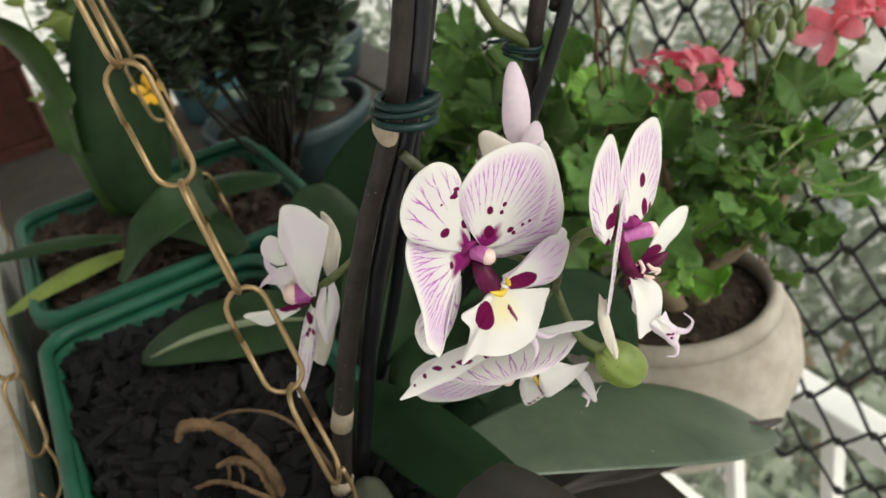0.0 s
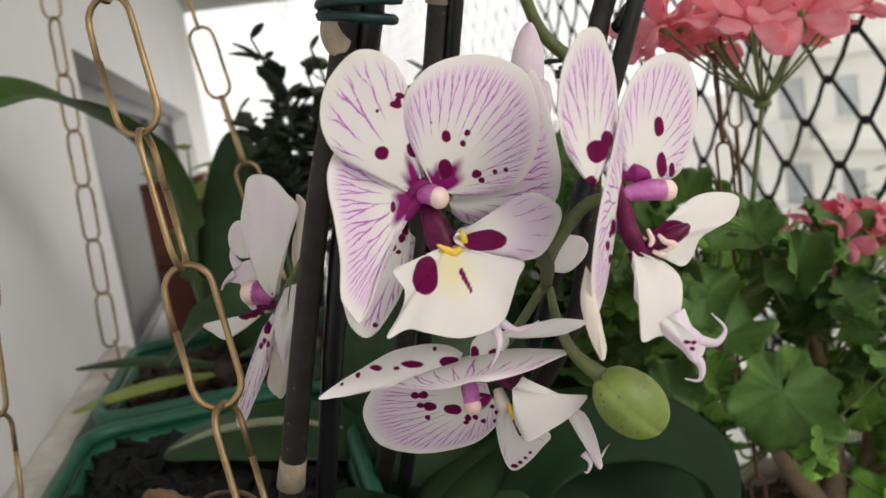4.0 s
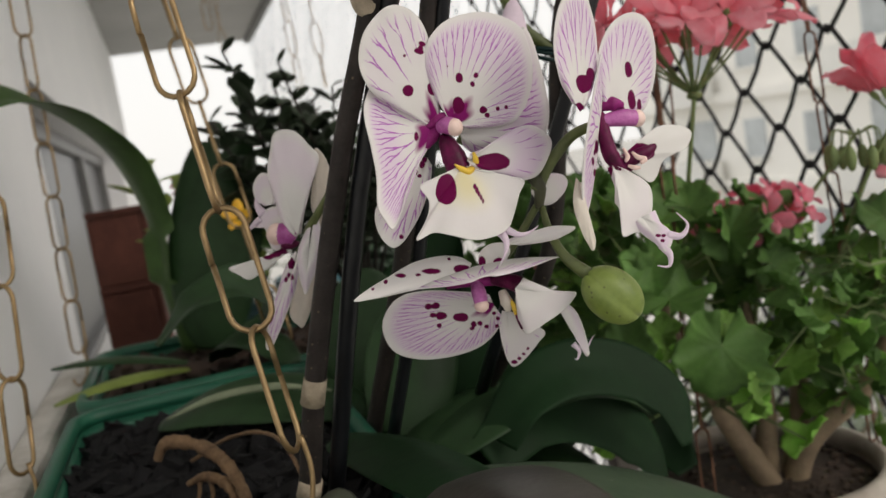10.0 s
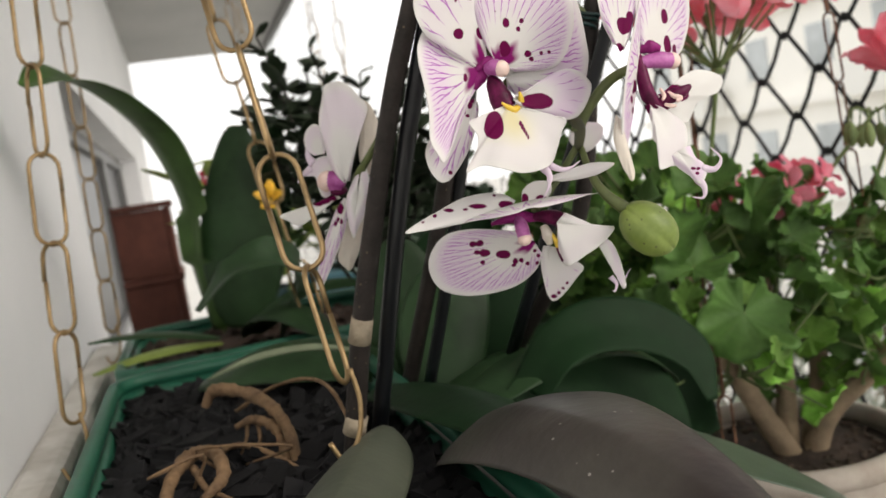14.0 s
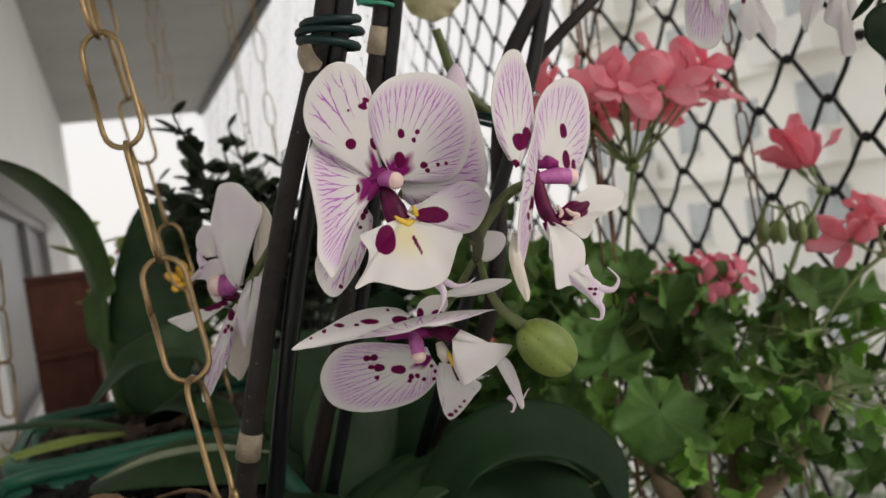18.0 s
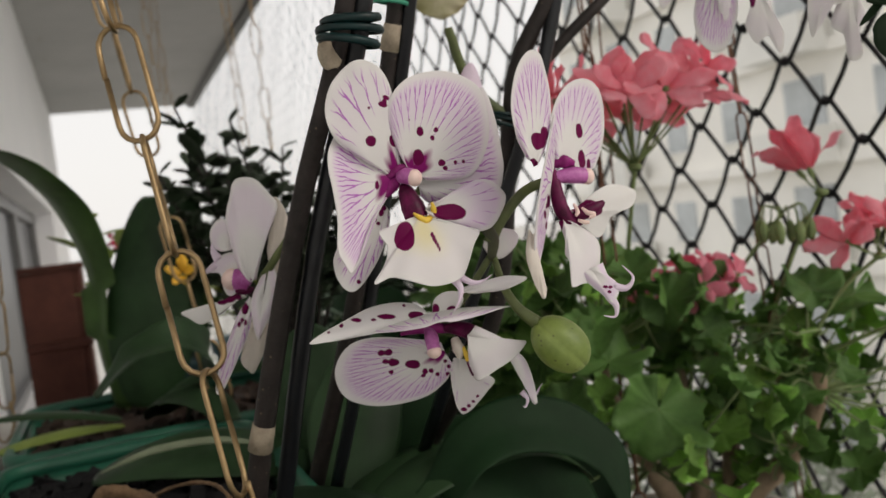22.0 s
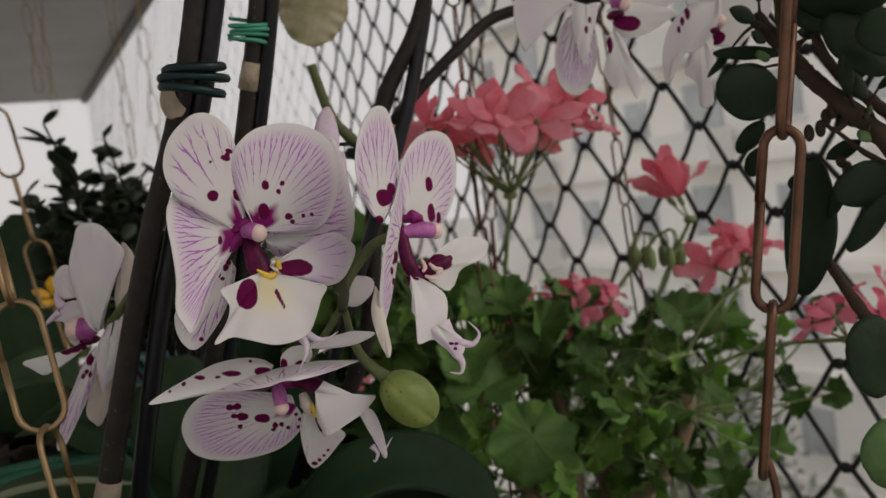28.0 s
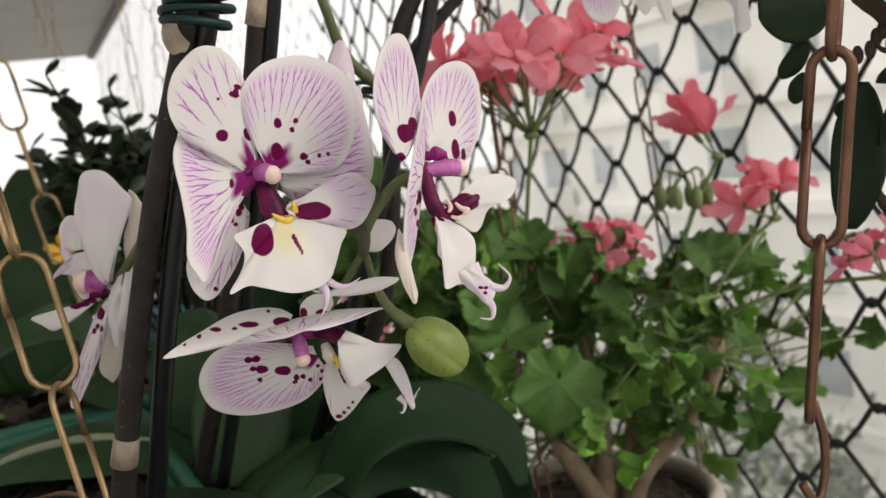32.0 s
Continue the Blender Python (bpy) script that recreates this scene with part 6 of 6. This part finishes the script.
def floret_mesh(name, size, seed, mat, open_=1.0):
    """Five narrow wavy petals that flare from a short throat."""
    rg = random.Random(seed)
    chunks = []
    for k in range(5):
        th = 2 * math.pi * k / 5 + rg.uniform(-0.3, 0.3)
        el = rg.uniform(0.05, 0.75) * (1.7 - open_)
        d = np.array([math.cos(th) * math.cos(el), math.sin(th) * math.cos(el), math.sin(el)])
        v, f, _ = blade(d * 0.002, d * size * rg.uniform(0.8, 1.1), size * rg.uniform(0.40, 0.60), face=(0, 0, 1) if abs(d[2]) < 0.95 else (1, 0, 0), bend=rg.uniform(-0.04, 0.14), cup=rg.uniform(-0.3, 0.5), a=1.3, b=0.6, ruffle=0.10, twist=rg.uniform(-0.7, 0.7), waves=2, ns=14, nv=9, thick=0.0004, seed=rg.randint(0, 999))
        chunks.append((v, f))
    v, f = merge(chunks)
    me = bpy.data.meshes.new(name)
    me.from_pydata([tuple(p) for p in v], [], f)
    me.materials.append(mat)
    me.polygons.foreach_set("use_smooth", [True] * len(me.polygons))
    return me


FLORETS = [floret_mesh("floret", s, 200 + k, M_GERPETAL, 0.6 + 0.13 * k) for k, s in enumerate((0.040, 0.044, 0.037, 0.042))]
FLORETS_SHUT = [floret_mesh("floret", 0.050, 261, M_GERPETAL, 0.1)]
FLORETS_PINK = [floret_mesh("floret", s, 220 + k, M_PINK, 0.7 + 0.2 * k) for k, s in enumerate((0.030, 0.027, 0.032))]


def umbel(hub, florets, meshes, spread, up, seed, parent, foot, lean=(0, 0, 1)):
    """A round flower head: stalks that fan out from one hub, a floret on each."""
    rg = random.Random(seed)
    hub = np.asarray(hub, float)
    tube("flower_stalk", [foot, (np.asarray(foot) + hub) / 2 + (0.004, 0.004, 0.01), hub], [0.0022, 0.002, 0.0019], M_GERSTEM, parent, 8, 20, "upright flower stalk")
    v, f = ball_data(hub, 0.0055, 12, 8, (1.2, 1.2, 0.7))
    head = under(mesh_object("flower_head", v, f, M_GERSTEM, None, "round head of coral-pink florets"), parent)
    bpy.context.view_layer.update()
    ln = unit(lean)
    for k in range(florets):
        th = 2.4 * k
        q = math.sqrt((k + 0.5) / florets)
        d = unit(np.array([math.cos(th) * q * spread, math.sin(th) * q * spread, up]) + np.array([rg.uniform(-0.012, 0.012) for _ in range(3)]))
        ln_ = np.linalg.norm([q * spread, up]) * rg.uniform(0.85, 1.1)
        end = hub + (d * ln_)
        v, f = tube_data([hub, hub + d * ln_ * 0.5 + (0, 0, -0.002), end], [0.0011, 0.001, 0.0012], 5, 8)
        sub(mesh_object("pedicel", v, f, M_GERSTEM), head)
        ob = new("floret", meshes[k % len(meshes)])
        ob.parent = head
        n = Vector(d) * 1.3 + Vector((rg.uniform(-0.4, 0.4), rg.uniform(-0.5, 0.2), rg.uniform(-0.2, 0.4)))
        v, f = ball_data(end - d * 0.002, 0.0030, 8, 6, (1, 1, 2.2), d)
        sub(mesh_object("calyx", v, f, M_GERSTEM), head)
        ob.matrix_local = Matrix.Translation(Vector(end)) @ n.to_track_quat("Z", "Y").to_matrix().to_4x4() @ Matrix.Rotation(rg.uniform(0, 6.28), 4, "Z")
        ob.matrix_parent_inverse = head.matrix_world.inverted()
    return head


umbel((0.450, 0.589, 1.394), 22, FLORETS, 0.074, 0.060, 301, ger, (0.44, 0.64, 1.20), (0, 0, 1))
umbel((0.535, 0.635, 1.252), 13, FLORETS_PINK, 0.046, 0.030, 302, ger, (0.53, 0.66, 1.17))
umbel((0.430, 0.94, 1.195), 8, FLORETS, 0.03, 0.03, 306, ger, (0.52, 0.70, 1.15))
umbel((0.630, 0.564, 1.350), 2, FLORETS_SHUT, 0.006, 0.024, 303, ger, (0.58, 0.60, 1.22))
umbel((0.690, 0.562, 1.283), 5, FLORETS, 0.024, 0.026, 304, ger, (0.61, 0.58, 1.21))
umbel((0.652, 0.421, 1.243), 6, FLORETS_PINK, 0.040, 0.022, 307, ger, (0.61, 0.57, 1.20))
# drooping green buds
hub = np.array([0.611, 0.594, 1.336])
tube("flower_stalk", [(0.53, 0.65, 1.20), (0.565, 0.615, 1.28), hub], 0.0019, M_GERSTEM, ger, 8, 16)
for k in range(8):
    th = 2 * math.pi * k / 8
    d = np.array([math.cos(th) * 0.020, math.sin(th) * 0.014, 0.002 * math.sin(5 * k)])
    tube("bud_stalk", [hub, hub + d + (0, 0, 0.006), hub + d * 1.25 + (0, 0, -0.008)], 0.0009, M_GERSTEM, ger, 6, 10)
    v, f = ball_data(hub + d * 1.3 + (0, 0, -0.018), 0.0060, 10, 8, (0.8, 0.8, 1.9))
    under(mesh_object("flower_bud", v, f, M_GERSTEM), ger)

# ---- potted plants behind ----


def round_pot(c, r_top, r_foot, h, mat, label):
    t = thing("plant_pot", c, label, "flower pot")
    v, f = lathe_data(c, [(r_foot * 0.96, 0), (r_foot, 0.003), (r_top * 0.94, h - 0.03), (r_top * 0.95, h - 0.026), (r_top, h - 0.024), (r_top * 1.01, h - 0.003), (r_top * 0.99, h), (r_top * 0.93, h), (r_top * 0.91, h - 0.01), (r_foot * 0.85, 0.01)], 44)
    under(mesh_object("pot_body", v, f, mat), t)
    v, f = lathe_data((c[0], c[1], c[2] + h - 0.03), [(r_top * 0.91, 0), (r_top * 0.91, 0.006), (r_top * 0.4, 0.012), (0.004, 0.013)], 30, 0.02)
    tagged(mesh_object("soil", v, f, M_SOIL), "dark soil in the pot", "soil", kind="stuff")
    return t


round_pot((0.325, 1.36, 1.036), 0.14, 0.09, 0.105, M_TEALPOT, "dark teal plastic pot with a small shrub")
round_pot((0.33, 1.80, 1.036), 0.13, 0.10, 0.14, M_BLUEPOT, "light blue plastic pot behind")


def oval_leaf_mesh(name, length, width, mat, seed, cup=0.2, bend=0.08):
    v, f, _ = blade((0, 0, 0), (0, length, 0), width, face=(0, 0, 1), ns=12, nv=7, thick=0.0008, a=1.1, b=0.6, cup=cup, bend=bend, seed=seed)
    me = bpy.data.meshes.new(name)
    me.from_pydata([tuple(p) for p in v], [], f)
    me.materials.append(mat)
    me.polygons.foreach_set("use_smooth", [True] * len(me.polygons))
    return me


def shrub(foot, tops, label, leaf_meshes, mat_stem, per, seed, category="shrub", start=0.25, jitter=0.35, thing_name="shrub"):
    """Upright stems with leaves set round them, largest below."""
    t = thing(thing_name, foot, label, category)
    rg = random.Random(seed)
    for tp in tops:
        tp = np.asarray(tp, float)
        ft = np.asarray(foot, float) + (rg.uniform(-0.02, 0.02), rg.uniform(-0.02, 0.02), 0)
        mid = (ft + tp) / 2 + (rg.uniform(-0.02, 0.02), rg.uniform(-0.02, 0.02), 0)
        path = spline([ft, mid, tp], 20)
        v, f = tube_data(path, [0.003, 0.0022, 0.0014], 6)
        under(mesh_object("stem", v, f, mat_stem), t)
        for k in range(per):
            u = start + (1 - start) * k / (per - 1)
            c = path[min(19, int(u * 19))]
            th = 2.4 * k + rg.uniform(-0.4, 0.4)
            out = np.array([math.cos(th), math.sin(th), rg.uniform(0.0, 0.9)])
            y = Vector(out).normalized()
            z = (Vector((0, 0, 1)) - y * y.z).normalized()
            x = y.cross(z)
            m = Matrix((x, y, z)).transposed().to_4x4()
            ob = new("leaf", leaf_meshes[k % len(leaf_meshes)])
            ob.parent = t
            ob.matrix_local = Matrix.Translation(Vector(c) - t.location) @ m @ Matrix.Rotation(rg.uniform(-jitter, jitter), 4, "Y") @ Matrix.Scale(rg.uniform(0.7, 1.15), 4)
    return t


SUC = [oval_leaf_mesh("leaf", l, w, M_SUCC, k, 0.25) for k, (l, w) in enumerate(((0.075, 0.036), (0.062, 0.03), (0.085, 0.038)))]
DRK = [oval_leaf_mesh("leaf", l, w, M_SMALLSHRUB, k + 5, 0.2) for k, (l, w) in enumerate(((0.025, 0.014), (0.020, 0.012), (0.030, 0.017), (0.022, 0.011)))]
AZA = [oval_leaf_mesh("leaf", l, w_, M_DARKLEAF, k + 15, 0.2) for k, (l, w_) in enumerate(((0.058, 0.030), (0.046, 0.026), (0.066, 0.034)))]
LIM = [oval_leaf_mesh("leaf", l, w, M_LIMELEAF, k + 9, 0.2) for k, (l, w) in enumerate(((0.06, 0.03), (0.05, 0.028)))]
shrub((0.34, 1.36, 1.12), [(0.36, 1.31, 1.20), (0.30, 1.32, 1.18), (0.41, 1.38, 1.21), (0.33, 1.42, 1.23), (0.38, 1.45, 1.24)], "fleshy-leaved succulent in the teal pot", SUC, M_GERSTEM, 20, 1, "succulent", 0.3, thing_name="succulent")
bush = random.Random(31)
TOPS = [(bush.uniform(0.08, 0.33), bush.uniform(0.93, 1.06), bush.uniform(1.37, 1.49) + 0.04 * (k % 5 == 0)) for k in range(30)]
DRK_BIG = [oval_leaf_mesh("leaf", 0.050, 0.026, M_SMALLSHRUB, 8, 0.2)]
shrub((0.24, 1.10, 1.14), TOPS, "dark small-leaved shrub behind the orchids", DRK + DRK[:2] + DRK_BIG, M_SPIKE, 32, 2, "shrub", 0.62, 1.0)
shrub((0.33, 1.78, 1.165), [(0.22, 1.76, 1.30), (0.30, 1.74, 1.32), (0.40, 1.78, 1.32), (0.15, 1.80, 1.36)], "light green plant in the blue pot", LIM, M_GERSTEM, 12, 3, "plant", 0.2)
shrub((0.03, 1.08, 1.185), [(0.012, 1.17, 1.43), (0.05, 1.15, 1.38)], "small lime-green plant at the planter's back", LIM, M_GERSTEM, 7, 4, "plant", 0.5)


def bloom(c, n, meshes, label, mat_stem, foot, seed, name="flowering_plant"):
    t = thing(name, foot, label, "flower")
    rg = random.Random(seed)
    for k in range(n):
        p = np.asarray(c, float) + np.array([rg.uniform(-0.03, 0.03), rg.uniform(-0.03, 0.03), rg.uniform(-0.03, 0.03)]) * (k > 0)
        tube("stem", [foot, (np.asarray(foot) + p) / 2 + (0.01, 0, 0.02), p], 0.0018, mat_stem, t, 6, 12)
        ob = new("floret", meshes[k % len(meshes)])
        ob.parent = t
        n_ = Vector((rg.uniform(-0.3, 0.3), -1, rg.uniform(-0.2, 0.6)))
        ob.matrix_local = Matrix.Translation(Vector(p) - t.location) @ n_.to_track_quat("Z", "Y").to_matrix().to_4x4()
    return t


MID = [oval_leaf_mesh("leaf", l, w, M_MIDGREEN, k + 40, 0.2) for k, (l, w) in enumerate(((0.060, 0.030), (0.046, 0.022), (0.052, 0.034)))]
round_pot((0.120, 1.82, 1.036), 0.075, 0.06, 0.12, M_TEALPOT, "dark teal plastic pot with a leafy green plant")
shrub((0.120, 1.82, 1.15), [(bush.uniform(0.065, 0.25), bush.uniform(1.70, 1.90), bush.uniform(1.26, 1.395)) for k in range(12)], "bushy mid-green plant in a pot by the wall", MID + LIM[:1], M_GERSTEM, 26, 24, "plant", 0.2, 0.9)
REDM = [floret_mesh("floret", 0.022, 240, M_RED)]
YELM = [floret_mesh("floret", 0.022, 241, M_YELLOWLEAF, 0.6)]
bloom((0.052, 2.00, 1.398), 2, REDM, "small crimson flower on a thin stem", M_GERSTEM, (0.30, 1.79, 1.165), 1)
bloom((0.094, 0.95, 1.346), 1, YELM, "small yellow flower on a thin stem", M_GERSTEM, (0.10, 1.04, 1.186), 2)

round_pot((0.53, 1.80, 1.036), 0.11, 0.085, 0.09, M_TEALPOT, "dark teal plastic pot with a bushy shrub")
bench = thing("plant_bench", (0.52, 1.75, 1.0), "dark low bench beside the plant shelf", "bench")
for k in range(3):
    box("board", (0.338 + 0.122 * k, 1.18, 1.012), (0.452 + 0.122 * k, 2.30, 1.034), M_BENCH, bench, 0.003)
for y in (1.25, 2.2):
    box("leg", (0.35, y, 0.0), (0.39, y + 0.04, 1.011), M_BENCH, bench, 0.003)
    box("leg", (0.65, y, 0.0), (0.69, y + 0.04, 1.011), M_BENCH, bench, 0.003)
for k, (sx, sy, tops) in enumerate(((0.53, 1.80, ((0.40, 1.72, 1.29), (0.47, 1.68, 1.31), (0.54, 1.72, 1.30), (0.62, 1.76, 1.28), (0.58, 1.84, 1.33), (0.46, 1.86, 1.33), (0.50, 1.62, 1.27), (0.58, 1.66, 1.27), (0.66, 1.70, 1.25), (0.44, 1.60, 1.26))), (0.36, 1.78, ((0.30, 1.66, 1.26), (0.36, 1.62, 1.28), (0.42, 1.70, 1.27), (0.33, 1.85, 1.30))))):
    shrub((sx, sy, 1.11), tops, "bushy dark green shrub in a pot", AZA, M_SPIKE, 44, 20 + k, "shrub", 0.10, 0.8)

# modular terracotta planters stacked against the wall
for k in range(8):
    z = 0.001 + 0.172 * k
    t = thing("terracotta_planter", (-0.10, 2.20, z), "stacked square terracotta planter against the wall", "planter", "stacked terracotta planters")
    box("front", (-0.046, 2.05, z), (-0.030, 2.35, z + 0.156), M_BRICK, t, 0.004)
    box("side", (-0.160, 2.05, z), (-0.0465, 2.066, z + 0.156), M_BRICK, t, 0.004)
    box("side", (-0.160, 2.334, z), (-0.0465, 2.35, z + 0.156), M_BRICK, t, 0.004)
    box("base", (-0.160, 2.067, z), (-0.0465, 2.333, z + 0.016), M_BRICK, t)
    box("rim", (-0.160, 2.044, z + 0.1565), (-0.024, 2.062, z + 0.1715), M_BRICK, t, 0.003)
    box("rim", (-0.042, 2.0625, z + 0.1565), (-0.024, 2.356, z + 0.1715), M_BRICK, t, 0.003)

# ---- the hanging pot by the copper chain ----
hang = thing("woody_shrub", (0.47, 0.20, 1.12), "woody plant with thick dark leaves in a hanging pot", "shrub")
tube("branch", [(0.4352, 0.2879, 1.4771), (0.4419, 0.2717, 1.4515), (0.4425, 0.2592, 1.4363), (0.4504, 0.2426, 1.4158), (0.4554, 0.2276, 1.3973), (0.4684, 0.2076, 1.3641)], [0.0045, 0.0046, 0.0048, 0.005, 0.0055, 0.007], M_DARKWOOD, hang, 12, 40, "brown woody branch", 0.2, 1)
tube("branch", [(0.4458, 0.2590, 1.4609), (0.4468, 0.2518, 1.4437), (0.4541, 0.2414, 1.4272), (0.4608, 0.2255, 1.4083)], [0.0025, 0.003, 0.0032, 0.0036], M_DARKWOOD, hang, 10, 24, "", 0.25, 2)
tube("branch", [(0.4439, 0.2637, 1.3404), (0.4454, 0.2565, 1.3263), (0.4489, 0.2419, 1.3013), (0.4546, 0.2200, 1.2671)], [0.002, 0.0032, 0.0036, 0.004], M_DARKWOOD, hang, 10, 24, "", 0.25, 3)
tube("branch", [(0.4431, 0.2741, 1.5013), (0.4401, 0.2745, 1.4830), (0.4382, 0.2738, 1.4552)], [0.0035, 0.003, 0.002], M_DARKWOOD, hang, 8, 14, "", 0.2, 4)
tube("twig", [(0.4504, 0.2426, 1.4158), (0.4452, 0.2504, 1.4083), (0.4437, 0.2571, 1.4138)], [0.002, 0.0016, 0.001], M_DARKWOOD, hang, 8, 14, "", 0.3, 5)
tube("twig", [(0.4575, 0.2257, 1.3838), (0.4478, 0.2369, 1.3946), (0.4447, 0.2507, 1.4083)], [0.002, 0.0016, 0.001], M_DARKWOOD, hang, 8, 14, "", 0.3, 6)
tube("branch", [(0.4684, 0.2076, 1.3641), (0.57, 0.19, 1.22), (0.52, 0.19, 1.13)], [0.007, 0.009, 0.010], M_DARKWOOD, hang, 12, 20, "", 0.2, 7)
for c in ((0.4439, 0.2549, 1.4156), (0.4404, 0.2563, 1.4100), (0.4453, 0.2521, 1.4187), (0.4478, 0.2515, 1.3925), (0.4502, 0.2498, 1.3867), (0.4365, 0.2605, 1.4084)):
    v, f = ball_data(c, 0.0028, 8, 6, (1, 1, 1.7))
    under(mesh_object("leaf_bud", v, f, M_DARKWOOD), hang)
for base, tip, wd, fc in (
    ((0.4269, 0.2669, 1.4314), (0.3884, 0.2757, 1.4365), 0.031, (-0.45, -0.88, 0.1)),
    ((0.4368, 0.2595, 1.3949), (0.4308, 0.2693, 1.3213), 0.029, (-0.45, -0.88, 0.1)),
    ((0.4354, 0.2421, 1.4660), (0.4524, 0.2201, 1.4336), 0.030, (-0.5, -0.7, 0.5)),
    ((0.4296, 0.2573, 1.4815), (0.4580, 0.2198, 1.4744), 0.030, (-0.5, -0.7, -0.5)),
    ((0.4339, 0.2658, 1.4733), (0.4693, 0.2357, 1.4610), 0.022, (-0.5, -0.7, 0.4)),
    ((0.4549, 0.2270, 1.3842), (0.4269, 0.2407, 1.3735), 0.022, (-0.45, -0.88, 0.1)),
    ((0.4442, 0.2206, 1.3733), (0.4293, 0.2377, 1.3453), 0.012, (-0.45, -0.88, 0.1)),
    ((0.4294, 0.2121, 1.2962), (0.3959, 0.2181, 1.2966), 0.040, (-0.45, -0.88, 0.1)),
    ((0.4155, 0.2718, 1.4177), (0.4092, 0.2854, 1.4030), 0.011, (-0.45, -0.88, 0.1)),
    ((0.4123, 0.2726, 1.4038), (0.4140, 0.2821, 1.3892), 0.012, (-0.45, -0.88, 0.1)),
    ((0.4380, 0.2738, 1.4536), (0.4121, 0.2987, 1.4596), 0.008, (-0.45, -0.88, 0.1)),
    ((0.4440, 0.2665, 1.3856), (0.4309, 0.2729, 1.3812), 0.010, (-0.45, -0.88, 0.1)),
    ((0.4405, 0.2556, 1.3622), (0.4503, 0.2519, 1.3838), 0.008, (-0.45, -0.88, 0.1)),
    ((0.4373, 0.2185, 1.4630), (0.4398, 0.2045, 1.4407), 0.030, (-0.45, -0.88, 0.1)),
    ((0.4151, 0.2654, 1.4926), (0.4306, 0.2474, 1.5106), 0.030, (-0.45, -0.88, 0.1)),
    ((0.4282, 0.2475, 1.4934), (0.4521, 0.2366, 1.5163), 0.030, (-0.45, -0.88, 0.1)),
):
    leaf("leaf", base, tip, wd, M_DARKLEAF, hang, "", face=fc, a=1.05, b=0.5, cup=0.12, bend=0.05, thick=0.0012, ns=20, nv=12)
leaf("leaf", (0.4240, 0.2050, 1.2560), (0.3930, 0.2110, 1.2440), 0.034, M_MIDGREEN, hang, "lighter green low leaf", face=(-0.45, -0.88, 0.1), a=1.05, b=0.5, cup=0.12, bend=0.05, thick=0.0012, ns=20, nv=12)
twig = random.Random(52)
LIMB = spline([(0.4352, 0.2879, 1.4771), (0.4425, 0.2592, 1.4363), (0.4554, 0.2276, 1.3973), (0.4684, 0.2076, 1.3641)], 30)
for k in range(26):
    p = LIMB[twig.randint(0, 29)]
    d = unit([twig.uniform(-0.8, 0.8), twig.uniform(-0.5, 0.6), twig.uniform(-0.7, 1.0)])
    q = p + d * twig.uniform(0.008, 0.022)
    tube("twig", [p, (p + q) / 2 + (0, 0, 0.002), q], [0.0011, 0.0009, 0.0007], M_DARKWOOD, hang, 6, 8)
    leaf("leaf", q, q + unit(d + (0, 0, twig.uniform(-0.6, 0.3))) * twig.uniform(0.010, 0.024), twig.uniform(0.005, 0.012), M_MIDGREEN if k % 4 == 0 else M_DARKLEAF, hang, "", face=(-0.45, -0.88, twig.uniform(-0.4, 0.6)), a=1.0, b=0.7, cup=0.2, bend=0.08, thick=0.0010, ns=12, nv=8)
round_pot((0.50, 0.20, 0.98), 0.08, 0.06, 0.145, M_TEALPOT, "dark green hanging pot beside the net")

# ---- trees far below ----


def street_tree(x, y, z, h, r, seed):
    t = thing("street_tree", (x, y, z), "leafy green street tree far below", "tree", "street trees")
    rg = random.Random(seed)
    chunks = [tube_data([(x, y, z), (x + 0.2, y, z + h * 0.5), (x, y + 0.2, z + h * 0.8)], [0.25, 0.2, 0.1], 8)]
    for k in range(5):
        th = 1.26 * k
        chunks.append(tube_data([(x + 0.1, y, z + h * 0.5), (x + math.cos(th) * r * 0.6, y + math.sin(th) * r * 0.6, z + h * 0.85)], [0.1, 0.03], 6))
    v, f = merge(chunks)
    under(mesh_object("trunk", v, f, M_GERWOOD), t)
    n = 1400
    verts, faces = [], []
    for k in range(n):
        d = unit([rg.gauss(0, 1), rg.gauss(0, 1), rg.gauss(0, 0.8)])
        q = r * rg.uniform(0.45, 1.0) * (1 + 0.25 * math.sin(5 * d[0] + 3 * d[1] + seed))
        c = np.array([x, y, z + h * 0.85]) + d * q
        a, b = unit([rg.gauss(0, 1) for _ in range(3)]), unit([rg.gauss(0, 1) for _ in range(3)])
        s = rg.uniform(0.12, 0.3)
        o = len(verts)
        verts += [c - a * s, c + b * s * 0.5, c + a * s, c - b * s * 0.5]
        faces.append((o, o + 1, o + 2, o + 3))
    under(mesh_object("crown", verts, faces, M_TREE_HAZE, smooth=False), t)
    return t


for k, (x, y, h, r) in enumerate(((7, 6, 6, 2.6), (10, 9, 7, 3.0), (12, 13, 8, 3.6), (9, 3.5, 6, 2.6), (14, 18, 10, 4), (6, 10, 6, 2.5), (8, 25, 9, 4), (4, 30, 10, 4))):
    street_tree(x, y, -14, h, r, k)
